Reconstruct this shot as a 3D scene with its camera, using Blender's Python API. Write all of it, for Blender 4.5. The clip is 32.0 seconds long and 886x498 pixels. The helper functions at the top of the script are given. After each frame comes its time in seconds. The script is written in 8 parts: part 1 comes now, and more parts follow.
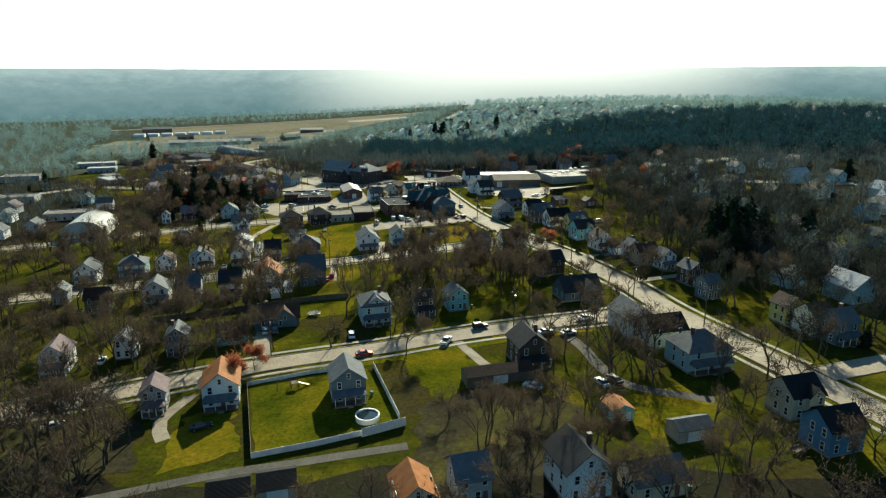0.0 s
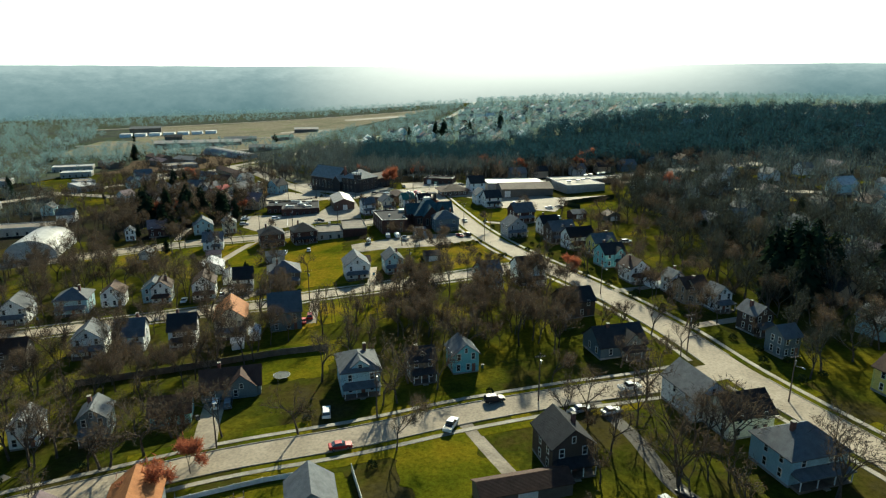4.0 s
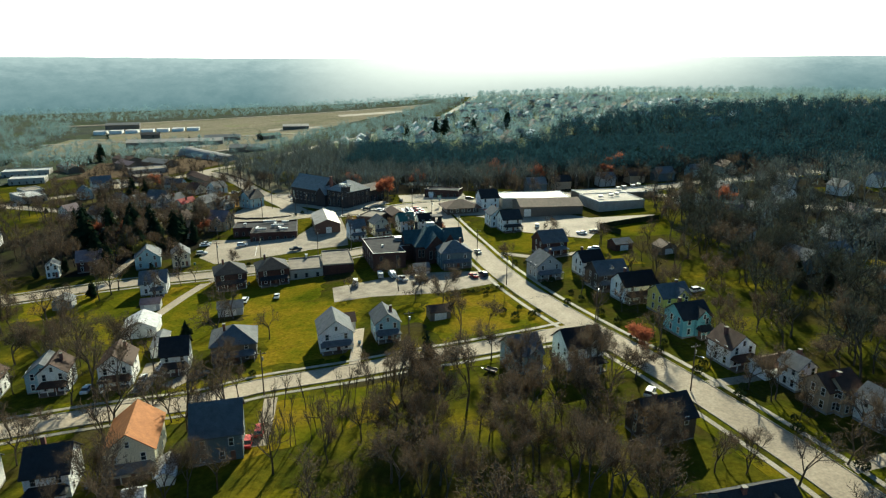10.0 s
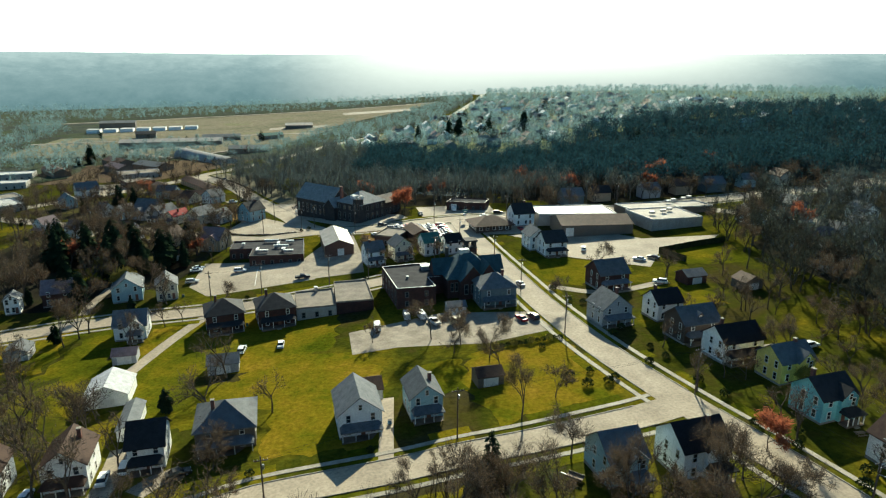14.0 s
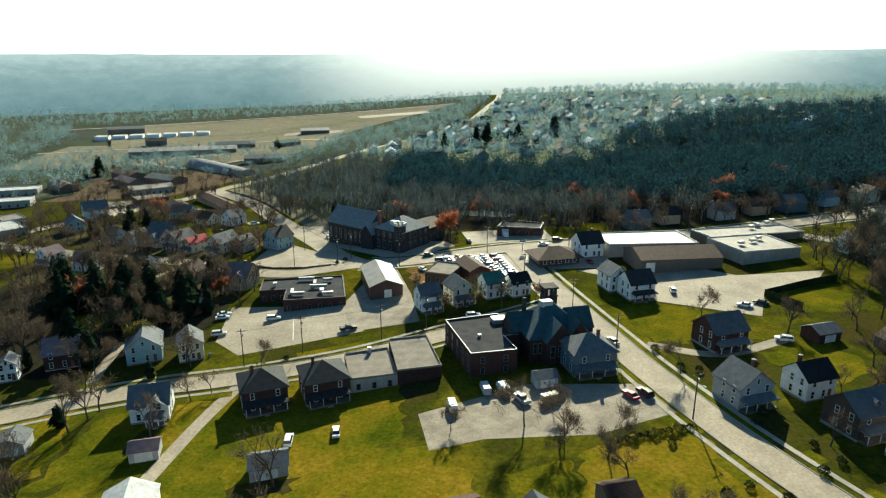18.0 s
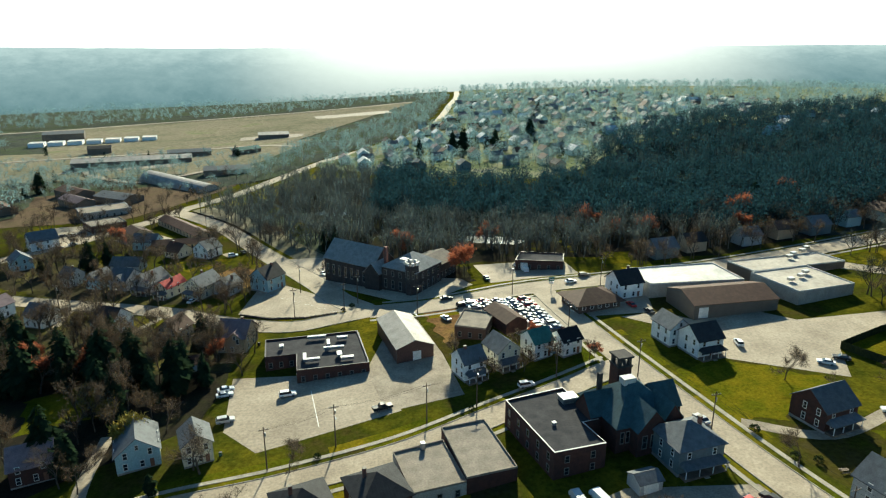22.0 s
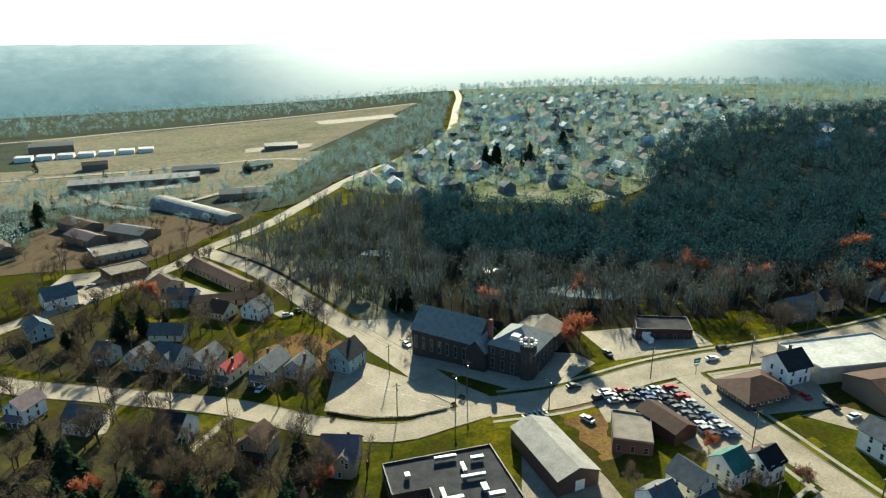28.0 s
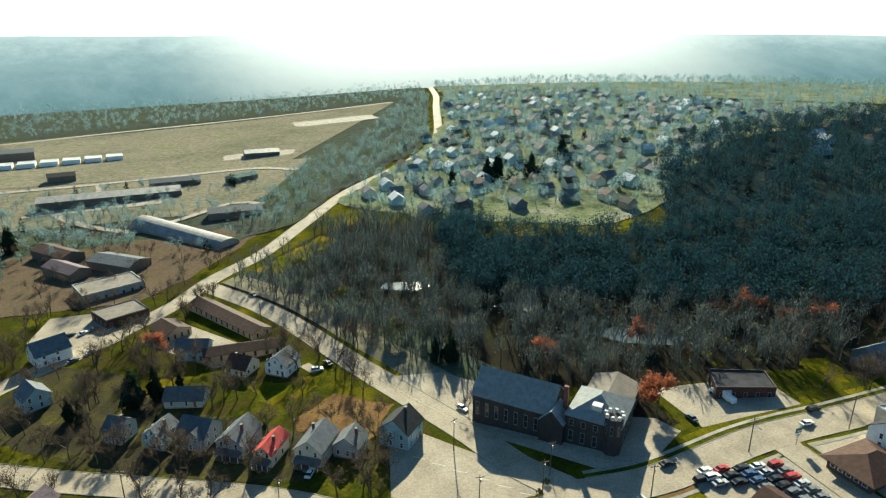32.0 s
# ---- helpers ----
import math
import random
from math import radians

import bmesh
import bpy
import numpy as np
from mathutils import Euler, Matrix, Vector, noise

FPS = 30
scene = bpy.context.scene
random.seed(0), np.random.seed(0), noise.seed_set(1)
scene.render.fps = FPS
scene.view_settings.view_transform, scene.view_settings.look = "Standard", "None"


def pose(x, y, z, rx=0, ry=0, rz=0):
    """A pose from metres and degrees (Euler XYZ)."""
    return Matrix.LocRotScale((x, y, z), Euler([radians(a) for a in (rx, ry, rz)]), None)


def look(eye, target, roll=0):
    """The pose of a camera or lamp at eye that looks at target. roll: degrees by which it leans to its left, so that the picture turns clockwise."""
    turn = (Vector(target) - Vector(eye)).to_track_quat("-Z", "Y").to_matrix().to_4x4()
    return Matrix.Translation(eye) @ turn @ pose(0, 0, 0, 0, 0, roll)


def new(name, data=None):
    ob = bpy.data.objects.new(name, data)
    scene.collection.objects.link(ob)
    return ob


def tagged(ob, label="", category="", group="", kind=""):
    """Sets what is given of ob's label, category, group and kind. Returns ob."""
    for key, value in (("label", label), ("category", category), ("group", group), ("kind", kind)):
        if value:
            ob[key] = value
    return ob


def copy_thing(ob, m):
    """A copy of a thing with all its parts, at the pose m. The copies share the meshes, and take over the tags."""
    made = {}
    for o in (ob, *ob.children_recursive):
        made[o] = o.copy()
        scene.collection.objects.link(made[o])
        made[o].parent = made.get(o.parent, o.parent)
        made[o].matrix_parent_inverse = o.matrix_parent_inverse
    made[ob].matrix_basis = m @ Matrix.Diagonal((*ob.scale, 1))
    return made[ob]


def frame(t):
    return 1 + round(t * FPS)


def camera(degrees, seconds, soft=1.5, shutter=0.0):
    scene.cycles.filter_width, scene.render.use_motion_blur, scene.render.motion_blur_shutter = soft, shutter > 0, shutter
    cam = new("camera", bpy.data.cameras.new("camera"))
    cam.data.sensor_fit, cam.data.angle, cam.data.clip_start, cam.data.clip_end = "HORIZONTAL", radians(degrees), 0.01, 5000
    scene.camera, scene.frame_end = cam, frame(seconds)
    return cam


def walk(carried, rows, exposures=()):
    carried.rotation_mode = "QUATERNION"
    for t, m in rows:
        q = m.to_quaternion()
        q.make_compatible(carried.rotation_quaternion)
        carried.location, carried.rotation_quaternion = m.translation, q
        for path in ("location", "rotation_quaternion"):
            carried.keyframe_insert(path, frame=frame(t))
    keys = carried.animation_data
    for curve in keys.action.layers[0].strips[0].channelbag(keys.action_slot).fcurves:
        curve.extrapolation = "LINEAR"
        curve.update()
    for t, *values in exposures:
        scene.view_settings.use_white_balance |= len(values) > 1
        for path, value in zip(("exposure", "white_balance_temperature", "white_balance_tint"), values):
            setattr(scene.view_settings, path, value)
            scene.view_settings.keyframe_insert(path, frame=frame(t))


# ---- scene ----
cam = camera(69.2, 32.0, 1.2)
PATH = [
    (0, (0.00, -0.00, 65.60), (0.00, 96.50, 39.38), 0.00),
    (0.5, (0.08, 5.61, 65.52), (0.04, 102.13, 39.37), 0.01),
    (1, (0.14, 11.23, 65.44), (0.08, 107.75, 39.28), -0.03),
    (1.5, (0.16, 16.88, 65.36), (0.02, 113.39, 39.18), 0.03),
    (2, (0.11, 22.54, 65.29), (-0.09, 119.04, 39.07), -0.00),
    (2.5, (-0.02, 28.19, 65.27), (-0.21, 124.67, 38.97), -0.00),
    (3, (-0.19, 33.88, 65.29), (-0.35, 130.33, 38.90), 0.01),
    (3.5, (-0.39, 39.57, 65.32), (-0.51, 135.99, 38.81), -0.00),
    (5.5, (-1.37, 62.30, 65.69), (-1.25, 158.59, 38.68), 0.10),
    (6, (-1.61, 67.99, 65.73), (-1.45, 164.24, 38.59), 0.16),
    (6.5, (-1.81, 73.78, 65.76), (-1.63, 170.00, 38.53), 0.18),
    (7, (-1.98, 79.66, 65.71), (-1.79, 175.86, 38.40), 0.17),
    (7.5, (-2.14, 85.61, 65.60), (-1.98, 181.80, 38.26), 0.11),
    (8, (-2.36, 91.61, 65.46), (-2.21, 187.78, 38.04), -0.03),
    (8.5, (-2.65, 97.63, 65.30), (-2.54, 193.78, 37.83), -0.10),
    (9, (-3.09, 103.59, 65.12), (-2.95, 199.74, 37.62), 0.01),
    (9.5, (-3.74, 109.53, 64.95), (-3.52, 205.65, 37.37), 0.08),
    (10, (-4.62, 115.44, 64.81), (-4.32, 211.54, 37.16), 0.07),
    (10.5, (-5.68, 121.25, 64.69), (-5.32, 217.33, 36.96), 0.10),
    (11, (-6.90, 126.94, 64.61), (-6.47, 223.00, 36.80), 0.17),
    (11.5, (-8.23, 132.48, 64.54), (-7.77, 228.52, 36.66), 0.27),
    (12, (-9.64, 137.86, 64.46), (-9.18, 233.90, 36.58), 0.37),
    (12.5, (-11.14, 143.18, 64.42), (-10.69, 239.20, 36.49), 0.38),
    (13, (-12.75, 148.43, 64.40), (-12.40, 244.44, 36.44), 0.38),
    (13.5, (-14.46, 153.58, 64.38), (-14.16, 249.56, 36.32), 0.36),
    (14, (-16.21, 158.63, 64.36), (-16.07, 254.60, 36.24), 0.29),
    (14.5, (-18.01, 163.63, 64.40), (-18.08, 259.57, 36.19), 0.12),
    (16.5, (-26.51, 182.97, 66.15), (-27.75, 278.86, 37.80), -0.09),
    (17, (-29.48, 187.63, 66.99), (-30.63, 283.51, 38.62), -0.10),
    (17.5, (-32.56, 192.23, 67.85), (-33.66, 288.10, 39.43), -0.13),
    (18, (-35.72, 196.71, 68.70), (-36.66, 292.56, 40.23), -0.18),
    (18.5, (-38.95, 201.05, 69.55), (-37.36, 296.84, 40.90), -0.16),
    (19, (-42.23, 205.30, 70.47), (-37.77, 300.94, 41.60), -0.08),
    (19.5, (-45.56, 209.56, 71.49), (-40.92, 305.15, 42.47), -0.04),
    (20, (-48.97, 213.91, 72.66), (-44.23, 309.46, 43.54), -0.07),
    (20.5, (-52.43, 218.30, 73.95), (-47.72, 313.82, 44.73), -0.06),
    (21, (-55.91, 222.65, 75.33), (-50.73, 318.10, 45.94), -0.08),
    (21.5, (-59.33, 226.99, 76.71), (-53.04, 322.32, 47.17), -0.05),
    (22, (-62.64, 231.29, 78.07), (-55.25, 326.50, 48.39), -0.04),
    (22.5, (-65.91, 235.51, 79.43), (-57.41, 330.60, 49.65), -0.06),
    (23, (-69.14, 239.68, 80.79), (-59.62, 334.64, 50.92), -0.07),
    (23.5, (-72.37, 243.86, 82.17), (-61.97, 338.70, 52.23), -0.10),
    (24, (-75.62, 248.01, 83.57), (-64.69, 342.78, 53.58), -0.14),
    (24.5, (-78.89, 252.14, 84.95), (-67.95, 346.93, 55.03), -0.12),
    (25, (-82.21, 256.27, 86.30), (-72.26, 351.14, 56.28), -0.15),
    (25.5, (-85.54, 260.41, 87.58), (-75.74, 355.22, 57.32), -0.25),
    (27.5, (-100.10, 277.08, 91.32), (-90.06, 371.66, 60.45), -0.30),
    (28, (-103.79, 281.33, 92.37), (-93.18, 375.80, 61.34), -0.27),
    (28.5, (-107.47, 285.59, 93.48), (-95.94, 379.90, 62.31), -0.26),
    (29, (-111.13, 289.85, 94.69), (-98.35, 383.95, 63.35), -0.24),
    (29.5, (-114.77, 294.11, 96.04), (-100.55, 387.93, 64.49), -0.22),
    (30, (-118.38, 298.39, 97.54), (-103.26, 392.01, 65.79), -0.15),
    (30.5, (-121.95, 302.67, 99.18), (-106.11, 396.09, 67.23), -0.11),
    (31, (-125.45, 306.88, 100.94), (-109.23, 400.19, 68.85), -0.03),
    (31.5, (-128.87, 310.98, 102.78), (-112.40, 404.16, 70.45), 0.01),
    (32, (-132.27, 315.04, 104.65), (-115.56, 408.12, 72.14), 0.14),
]

walk(cam, [(t, look(eye, target, roll)) for t, eye, target, roll in PATH], [(0.0, 0.78, 5930, -4), (9.0, 0.9, 5930, -4), (14.0, 0.98, 5930, -4), (23.0, 1.1, 5930, -4), (32.0, 1.22, 5930, -4)])

# ---------------------------------------------------------------- light
SUN_AZ, SUN_EL = 8.0, 27.0
world = bpy.data.worlds.new("sky")
scene.world = world
world.use_nodes = True
wn = world.node_tree
sky = wn.nodes.new("ShaderNodeTexSky")
sky.sky_type = "NISHITA"
sky.sun_disc = False
sky.sun_elevation = radians(SUN_EL)
sky.sun_rotation = radians(SUN_AZ)
sky.dust_density = 0.7
sky.ozone_density = 3.0
wn.nodes["Background"].inputs["Strength"].default_value = 0.05
clear_air = wn.nodes.new("ShaderNodeVectorMath")
clear_air.operation = "MULTIPLY"
clear_air.inputs[1].default_value = (0.78, 1.05, 1.12)
wn.links.new(sky.outputs["Color"], clear_air.inputs[0])
wn.links.new(clear_air.outputs["Vector"], wn.nodes["Background"].inputs["Color"])
# bright white haze that lies low in the sky and is strongest on the side of the sun
way = wn.nodes.new("ShaderNodeTexCoord").outputs["Generated"]
up = wn.nodes.new("ShaderNodeSeparateXYZ")
wn.links.new(way, up.inputs[0])
low = wn.nodes.new("ShaderNodeMapRange")
low.interpolation_type = "SMOOTHSTEP"
low.inputs["From Min"].default_value, low.inputs["From Max"].default_value = 0.0, 0.42
low.inputs["To Min"].default_value, low.inputs["To Max"].default_value = 1.0, 0.0
wn.links.new(up.outputs["Z"], low.inputs["Value"])
toward = wn.nodes.new("ShaderNodeVectorMath")
toward.operation = "DOT_PRODUCT"
wn.links.new(way, toward.inputs[0])
toward.inputs[1].default_value = (math.sin(radians(SUN_AZ)), math.cos(radians(SUN_AZ)), 0)
sunward = wn.nodes.new("ShaderNodeMapRange")
sunward.interpolation_type = "SMOOTHSTEP"
sunward.inputs["From Min"].default_value, sunward.inputs["From Max"].default_value = 0.0, 1.0
sunward.inputs["To Min"].default_value, sunward.inputs["To Max"].default_value = 0.0, 0.58
wn.links.new(toward.outputs["Value"], sunward.inputs["Value"])
haze = wn.nodes.new("ShaderNodeMath")
haze.operation = "MULTIPLY"
wn.links.new(low.outputs["Result"], haze.inputs[0])
wn.links.new(sunward.outputs["Result"], haze.inputs[1])
veil = wn.nodes.new("ShaderNodeBackground")
veil.inputs["Color"].default_value = (1.0, 0.97, 0.89, 1)
wn.links.new(haze.outputs["Value"], veil.inputs["Strength"])
total = wn.nodes.new("ShaderNodeAddShader")
wn.links.new(wn.nodes["Background"].outputs["Background"], total.inputs[0])
wn.links.new(veil.outputs["Background"], total.inputs[1])
wn.links.new(total.outputs["Shader"], wn.nodes["World Output"].inputs["Surface"])
sun = new("sun", bpy.data.lights.new("sun", "SUN"))
sun.data.energy = 5.0
sun.data.angle = radians(0.6)
sun.data.color = (1.0, 0.87, 0.64)
to_sun = Vector((math.sin(radians(SUN_AZ)) * math.cos(radians(SUN_EL)), math.cos(radians(SUN_AZ)) * math.cos(radians(SUN_EL)), math.sin(radians(SUN_EL))))
sun.matrix_world = look(to_sun * 500, (0, 0, 0))


# ---------------------------------------------------------------- materials
def node(nt, kind, **values):
    n = nt.nodes.new(kind)
    for key, value in values.items():
        n.inputs[key].default_value = value
    return n


def mat(name, c1, c2=None, scale=1.0, rough=0.85, bump=0.0, metal=0.0, grain=8.0, spec=0.3, vary=0.12, bands=0.0, where="Object"):
    """A surface of two colours mixed by a broad noise, with a fine grain, a tone of its own for each object, and courses if bands is given."""
    m = bpy.data.materials.new(name)
    m.use_nodes = True
    nt = m.node_tree
    bsdf = nt.nodes["Principled BSDF"]
    c2 = c2 or tuple(v * 0.72 for v in c1)
    if where == "World":
        coord = nt.nodes.new("ShaderNodeNewGeometry").outputs["Position"]
    else:
        coord = nt.nodes.new("ShaderNodeTexCoord").outputs["Object"]
    broad = node(nt, "ShaderNodeTexNoise", Scale=scale, Detail=5.0, Roughness=0.6)
    fine = node(nt, "ShaderNodeTexNoise", Scale=scale * grain, Detail=3.0)
    nt.links.new(coord, broad.inputs["Vector"])
    nt.links.new(coord, fine.inputs["Vector"])
    ramp = nt.nodes.new("ShaderNodeValToRGB")
    ramp.color_ramp.elements[0].position, ramp.color_ramp.elements[1].position = 0.35, 0.65
    ramp.color_ramp.elements[0].color, ramp.color_ramp.elements[1].color = (*c1, 1), (*c2, 1)
    nt.links.new(broad.outputs["Fac"], ramp.inputs["Fac"])
    info = nt.nodes.new("ShaderNodeObjectInfo")
    own = node(nt, "ShaderNodeMapRange")
    own.inputs["To Min"].default_value, own.inputs["To Max"].default_value = 1 - vary, 1 + vary
    nt.links.new(info.outputs["Random"], own.inputs["Value"])
    tone = node(nt, "ShaderNodeMapRange")
    tone.inputs["From Min"].default_value, tone.inputs["From Max"].default_value = 0.3, 0.7
    tone.inputs["To Min"].default_value, tone.inputs["To Max"].default_value = 0.8, 1.2
    nt.links.new(fine.outputs["Fac"], tone.inputs["Value"])
    both = nt.nodes.new("ShaderNodeMath")
    both.operation = "MULTIPLY"
    nt.links.new(own.outputs["Result"], both.inputs[0])
    nt.links.new(tone.outputs["Result"], both.inputs[1])
    tint = nt.nodes.new("ShaderNodeVectorMath")
    tint.operation = "SCALE"
    nt.links.new(ramp.outputs["Color"], tint.inputs[0])
    nt.links.new(both.outputs["Value"], tint.inputs["Scale"])
    nt.links.new(tint.outputs["Vector"], bsdf.inputs["Base Color"])
    bsdf.inputs["Roughness"].default_value = rough
    bsdf.inputs["Metallic"].default_value = metal
    bsdf.inputs["Specular IOR Level"].default_value = spec
    height = fine.outputs["Fac"]
    if bands:
        wave = node(nt, "ShaderNodeTexWave", Scale=bands, Distortion=0.3)
        wave.bands_direction = "Z"
        nt.links.new(coord, wave.inputs["Vector"])
        height = wave.outputs["Fac"]
        bump = bump or 0.3
    if bump:
        bp = node(nt, "ShaderNodeBump", Strength=bump, Distance=0.05)
        nt.links.new(height, bp.inputs["Height"])
        nt.links.new(bp.outputs["Normal"], bsdf.inputs["Normal"])
    return m


def ground_mat(name, stops, scale, fine):
    """Turf, litter and bare earth: a ramp of colours over two noises at world size."""
    m = bpy.data.materials.new(name)
    m.use_nodes = True
    nt = m.node_tree
    bsdf = nt.nodes["Principled BSDF"]
    place = nt.nodes.new("ShaderNodeNewGeometry").outputs["Position"]
    a = node(nt, "ShaderNodeTexNoise", Scale=scale, Detail=6.0, Roughness=0.65)
    b = node(nt, "ShaderNodeTexNoise", Scale=fine, Detail=4.0, Roughness=0.7)
    for n in (a, b):
        nt.links.new(place, n.inputs["Vector"])
    ramp = nt.nodes.new("ShaderNodeValToRGB")
    while len(ramp.color_ramp.elements) < len(stops):
        ramp.color_ramp.elements.new(0.5)
    for e, (p, c) in zip(ramp.color_ramp.elements, stops):
        e.position, e.color = p, (*c, 1)
    nt.links.new(a.outputs["Fac"], ramp.inputs["Fac"])
    tone = node(nt, "ShaderNodeMapRange")
    tone.inputs["From Min"].default_value, tone.inputs["From Max"].default_value = 0.3, 0.7
    tone.inputs["To Min"].default_value, tone.inputs["To Max"].default_value = 0.62, 1.35
    nt.links.new(b.outputs["Fac"], tone.inputs["Value"])
    tint = nt.nodes.new("ShaderNodeVectorMath")
    tint.operation = "SCALE"
    nt.links.new(ramp.outputs["Color"], tint.inputs[0])
    nt.links.new(tone.outputs["Result"], tint.inputs["Scale"])
    nt.links.new(tint.outputs["Vector"], bsdf.inputs["Base Color"])
    bp = node(nt, "ShaderNodeBump", Strength=0.6, Distance=0.15)
    nt.links.new(b.outputs["Fac"], bp.inputs["Height"])
    nt.links.new(bp.outputs["Normal"], bsdf.inputs["Normal"])
    bsdf.inputs["Roughness"].default_value = 1.0
    bsdf.inputs["Specular IOR Level"].default_value = 0.0
    return m


GREEN, OLIVE = (0.042, 0.048, 0.006), (0.094, 0.084, 0.008)
M_GROUND = ground_mat("turf_and_litter", [(0.33, (0.046, 0.04, 0.018)), (0.41, (0.052, 0.044, 0.011)), (0.49, GREEN), (0.6, OLIVE), (0.74, (0.18, 0.13, 0.009))], 0.04, 0.9)
M_LAWN = ground_mat("lawn", [(0.32, (0.034, 0.048, 0.004)), (0.5, (0.085, 0.086, 0.006)), (0.68, (0.165, 0.125, 0.009))], 0.06, 1.2)
M_GOLD = ground_mat("golden_lawn", [(0.3, (0.042, 0.058, 0.004)), (0.42, (0.09, 0.092, 0.006)), (0.56, (0.155, 0.118, 0.009)), (0.72, (0.22, 0.14, 0.018))], 0.07, 1.0)
# Litter darkened to pass for tree shade where the crowns are thin.
M_LITTER = ground_mat("leaf_litter_with_shade", [(0.3, (0.016, 0.015, 0.012)), (0.5, (0.027, 0.024, 0.017)), (0.72, (0.034, 0.038, 0.014))], 0.08, 1.5)
# Paler and greyer than the near turf: haze put into its colour.
M_VILLAGE = ground_mat("haze_pale_village_turf", [(0.32, (0.09, 0.105, 0.07)), (0.45, (0.14, 0.16, 0.08)), (0.56, (0.21, 0.21, 0.13)), (0.7, (0.28, 0.265, 0.21))], 0.035, 0.3)
# Darker blue copy of the litter, with shade and haze in its colour.
M_SHADELITTER = ground_mat("litter_with_blue_shade", [(0.3, (0.014, 0.022, 0.025)), (0.5, (0.02, 0.03, 0.032)), (0.72, (0.028, 0.038, 0.034))], 0.08, 1.5)
# Worn brown ground, its dark tone also standing in for tree shade.
M_YARD = ground_mat("worn_yard_with_shade", [(0.3, (0.03, 0.027, 0.018)), (0.48, (0.05, 0.044, 0.025)), (0.6, (0.07, 0.065, 0.02)), (0.72, (0.13, 0.10, 0.045))], 0.09, 1.0)
M_FIELD = ground_mat("dry_field", [(0.3, (0.13, 0.125, 0.08)), (0.45, (0.19, 0.175, 0.12)), (0.58, (0.23, 0.20, 0.145)), (0.7, (0.18, 0.19, 0.10))], 0.012, 0.25)
M_ROAD = mat("worn_asphalt", (0.38, 0.315, 0.232), (0.27, 0.222, 0.162), 0.12, 0.85, 0.1, grain=14, spec=0.2, vary=0.05, where="World")
M_LOT = mat("old_parking_asphalt", (0.37, 0.31, 0.232), (0.255, 0.21, 0.155), 0.07, 0.85, 0.1, grain=20, spec=0.2, vary=0.05, where="World")
M_GRAVEL = mat("gravel", (0.32, 0.27, 0.205), (0.19, 0.155, 0.115), 0.2, 0.9, 0.3, grain=12, vary=0.05, where="World")
M_WALK = mat("concrete", (0.33, 0.295, 0.24), (0.22, 0.195, 0.155), 0.3, 0.8, 0.1, grain=10, vary=0.08, where="World")
# Dark asphalt whose tone also stands in for shade on the alley.
M_ALLEY = mat("shade_dark_asphalt", (0.12, 0.108, 0.09), (0.075, 0.068, 0.058), 0.2, 0.9, 0.15, grain=12, spec=0.15, vary=0.05, where="World")
M_PAINT = mat("road_paint", (0.75, 0.73, 0.66), (0.55, 0.53, 0.48), 0.8, 0.7, vary=0.05)
WALLS = {k: mat("siding_" + k, c, tuple(v * 0.86 for v in c), 0.5, 0.6, 0.25, bands=3.2, vary=0.06) for k, c in {
    "white": (0.86, 0.86, 0.83), "cream": (0.72, 0.66, 0.50), "beige": (0.58, 0.50, 0.36), "tan": (0.45, 0.34, 0.23), "grey": (0.42, 0.42, 0.42),
    "greyblue": (0.12, 0.165, 0.185), "paleblue": (0.36, 0.52, 0.56), "teal": (0.22, 0.52, 0.54), "taupe": (0.15, 0.125, 0.10), "brownw": (0.075, 0.055, 0.045),
    "yellow": (0.70, 0.58, 0.16), "blue": (0.10, 0.22, 0.34)}.items()}
WALLS["brick"] = mat("red_brick", (0.082, 0.036, 0.028), (0.05, 0.026, 0.022), 0.8, 0.9, 0.4, grain=14, vary=0.1)
WALLS["stone"] = mat("dark_brick", (0.06, 0.05, 0.045), (0.04, 0.034, 0.034), 0.7, 0.9, 0.5, grain=8, vary=0.1)
WALLS["block"] = mat("painted_block", (0.40, 0.375, 0.33), (0.31, 0.29, 0.255), 0.4, 0.8, 0.15, grain=9, vary=0.08)
WALLS["steel"] = mat("brown_steel_siding", (0.115, 0.06, 0.048), (0.085, 0.048, 0.04), 0.4, 0.5, 0.2, vary=0.05)
ROOFS = {k: mat("shingle_" + k, c, tuple(v * 0.7 for v in c), 0.7, 0.72, 0.3, grain=10, spec=0.1, bands=3.0, vary=0.18) for k, c in {
    "slate": (0.15, 0.158, 0.165), "dark": (0.04, 0.04, 0.042), "black": (0.02, 0.02, 0.022), "brown": (0.09, 0.05, 0.036), "mauve": (0.22, 0.16, 0.165),
    "grey": (0.25, 0.255, 0.25), "bluegreen": (0.052, 0.095, 0.108), "rust": (0.42, 0.17, 0.06), "red": (0.45, 0.07, 0.06), "green": (0.07, 0.17, 0.14), "metal": (0.62, 0.62, 0.62)}.items()}
M_MEMBRANE = mat("white_roof_membrane", (0.56, 0.54, 0.50), (0.38, 0.36, 0.325), 0.12, 0.6, 0.05, vary=0.05)
M_STOREROOF = mat("pale_gravel_roof", (0.47, 0.42, 0.35), (0.3, 0.265, 0.22), 0.12, 0.85, 0.1, vary=0.05)
M_ROOFGREY = mat("weathered_metal_roof", (0.31, 0.285, 0.255), (0.21, 0.19, 0.17), 0.25, 0.6, 0.1, vary=0.05)
M_EARTH = ground_mat("bare_earth", [(0.3, (0.085, 0.062, 0.042)), (0.5, (0.13, 0.095, 0.065)), (0.7, (0.10, 0.085, 0.045))], 0.1, 1.1)
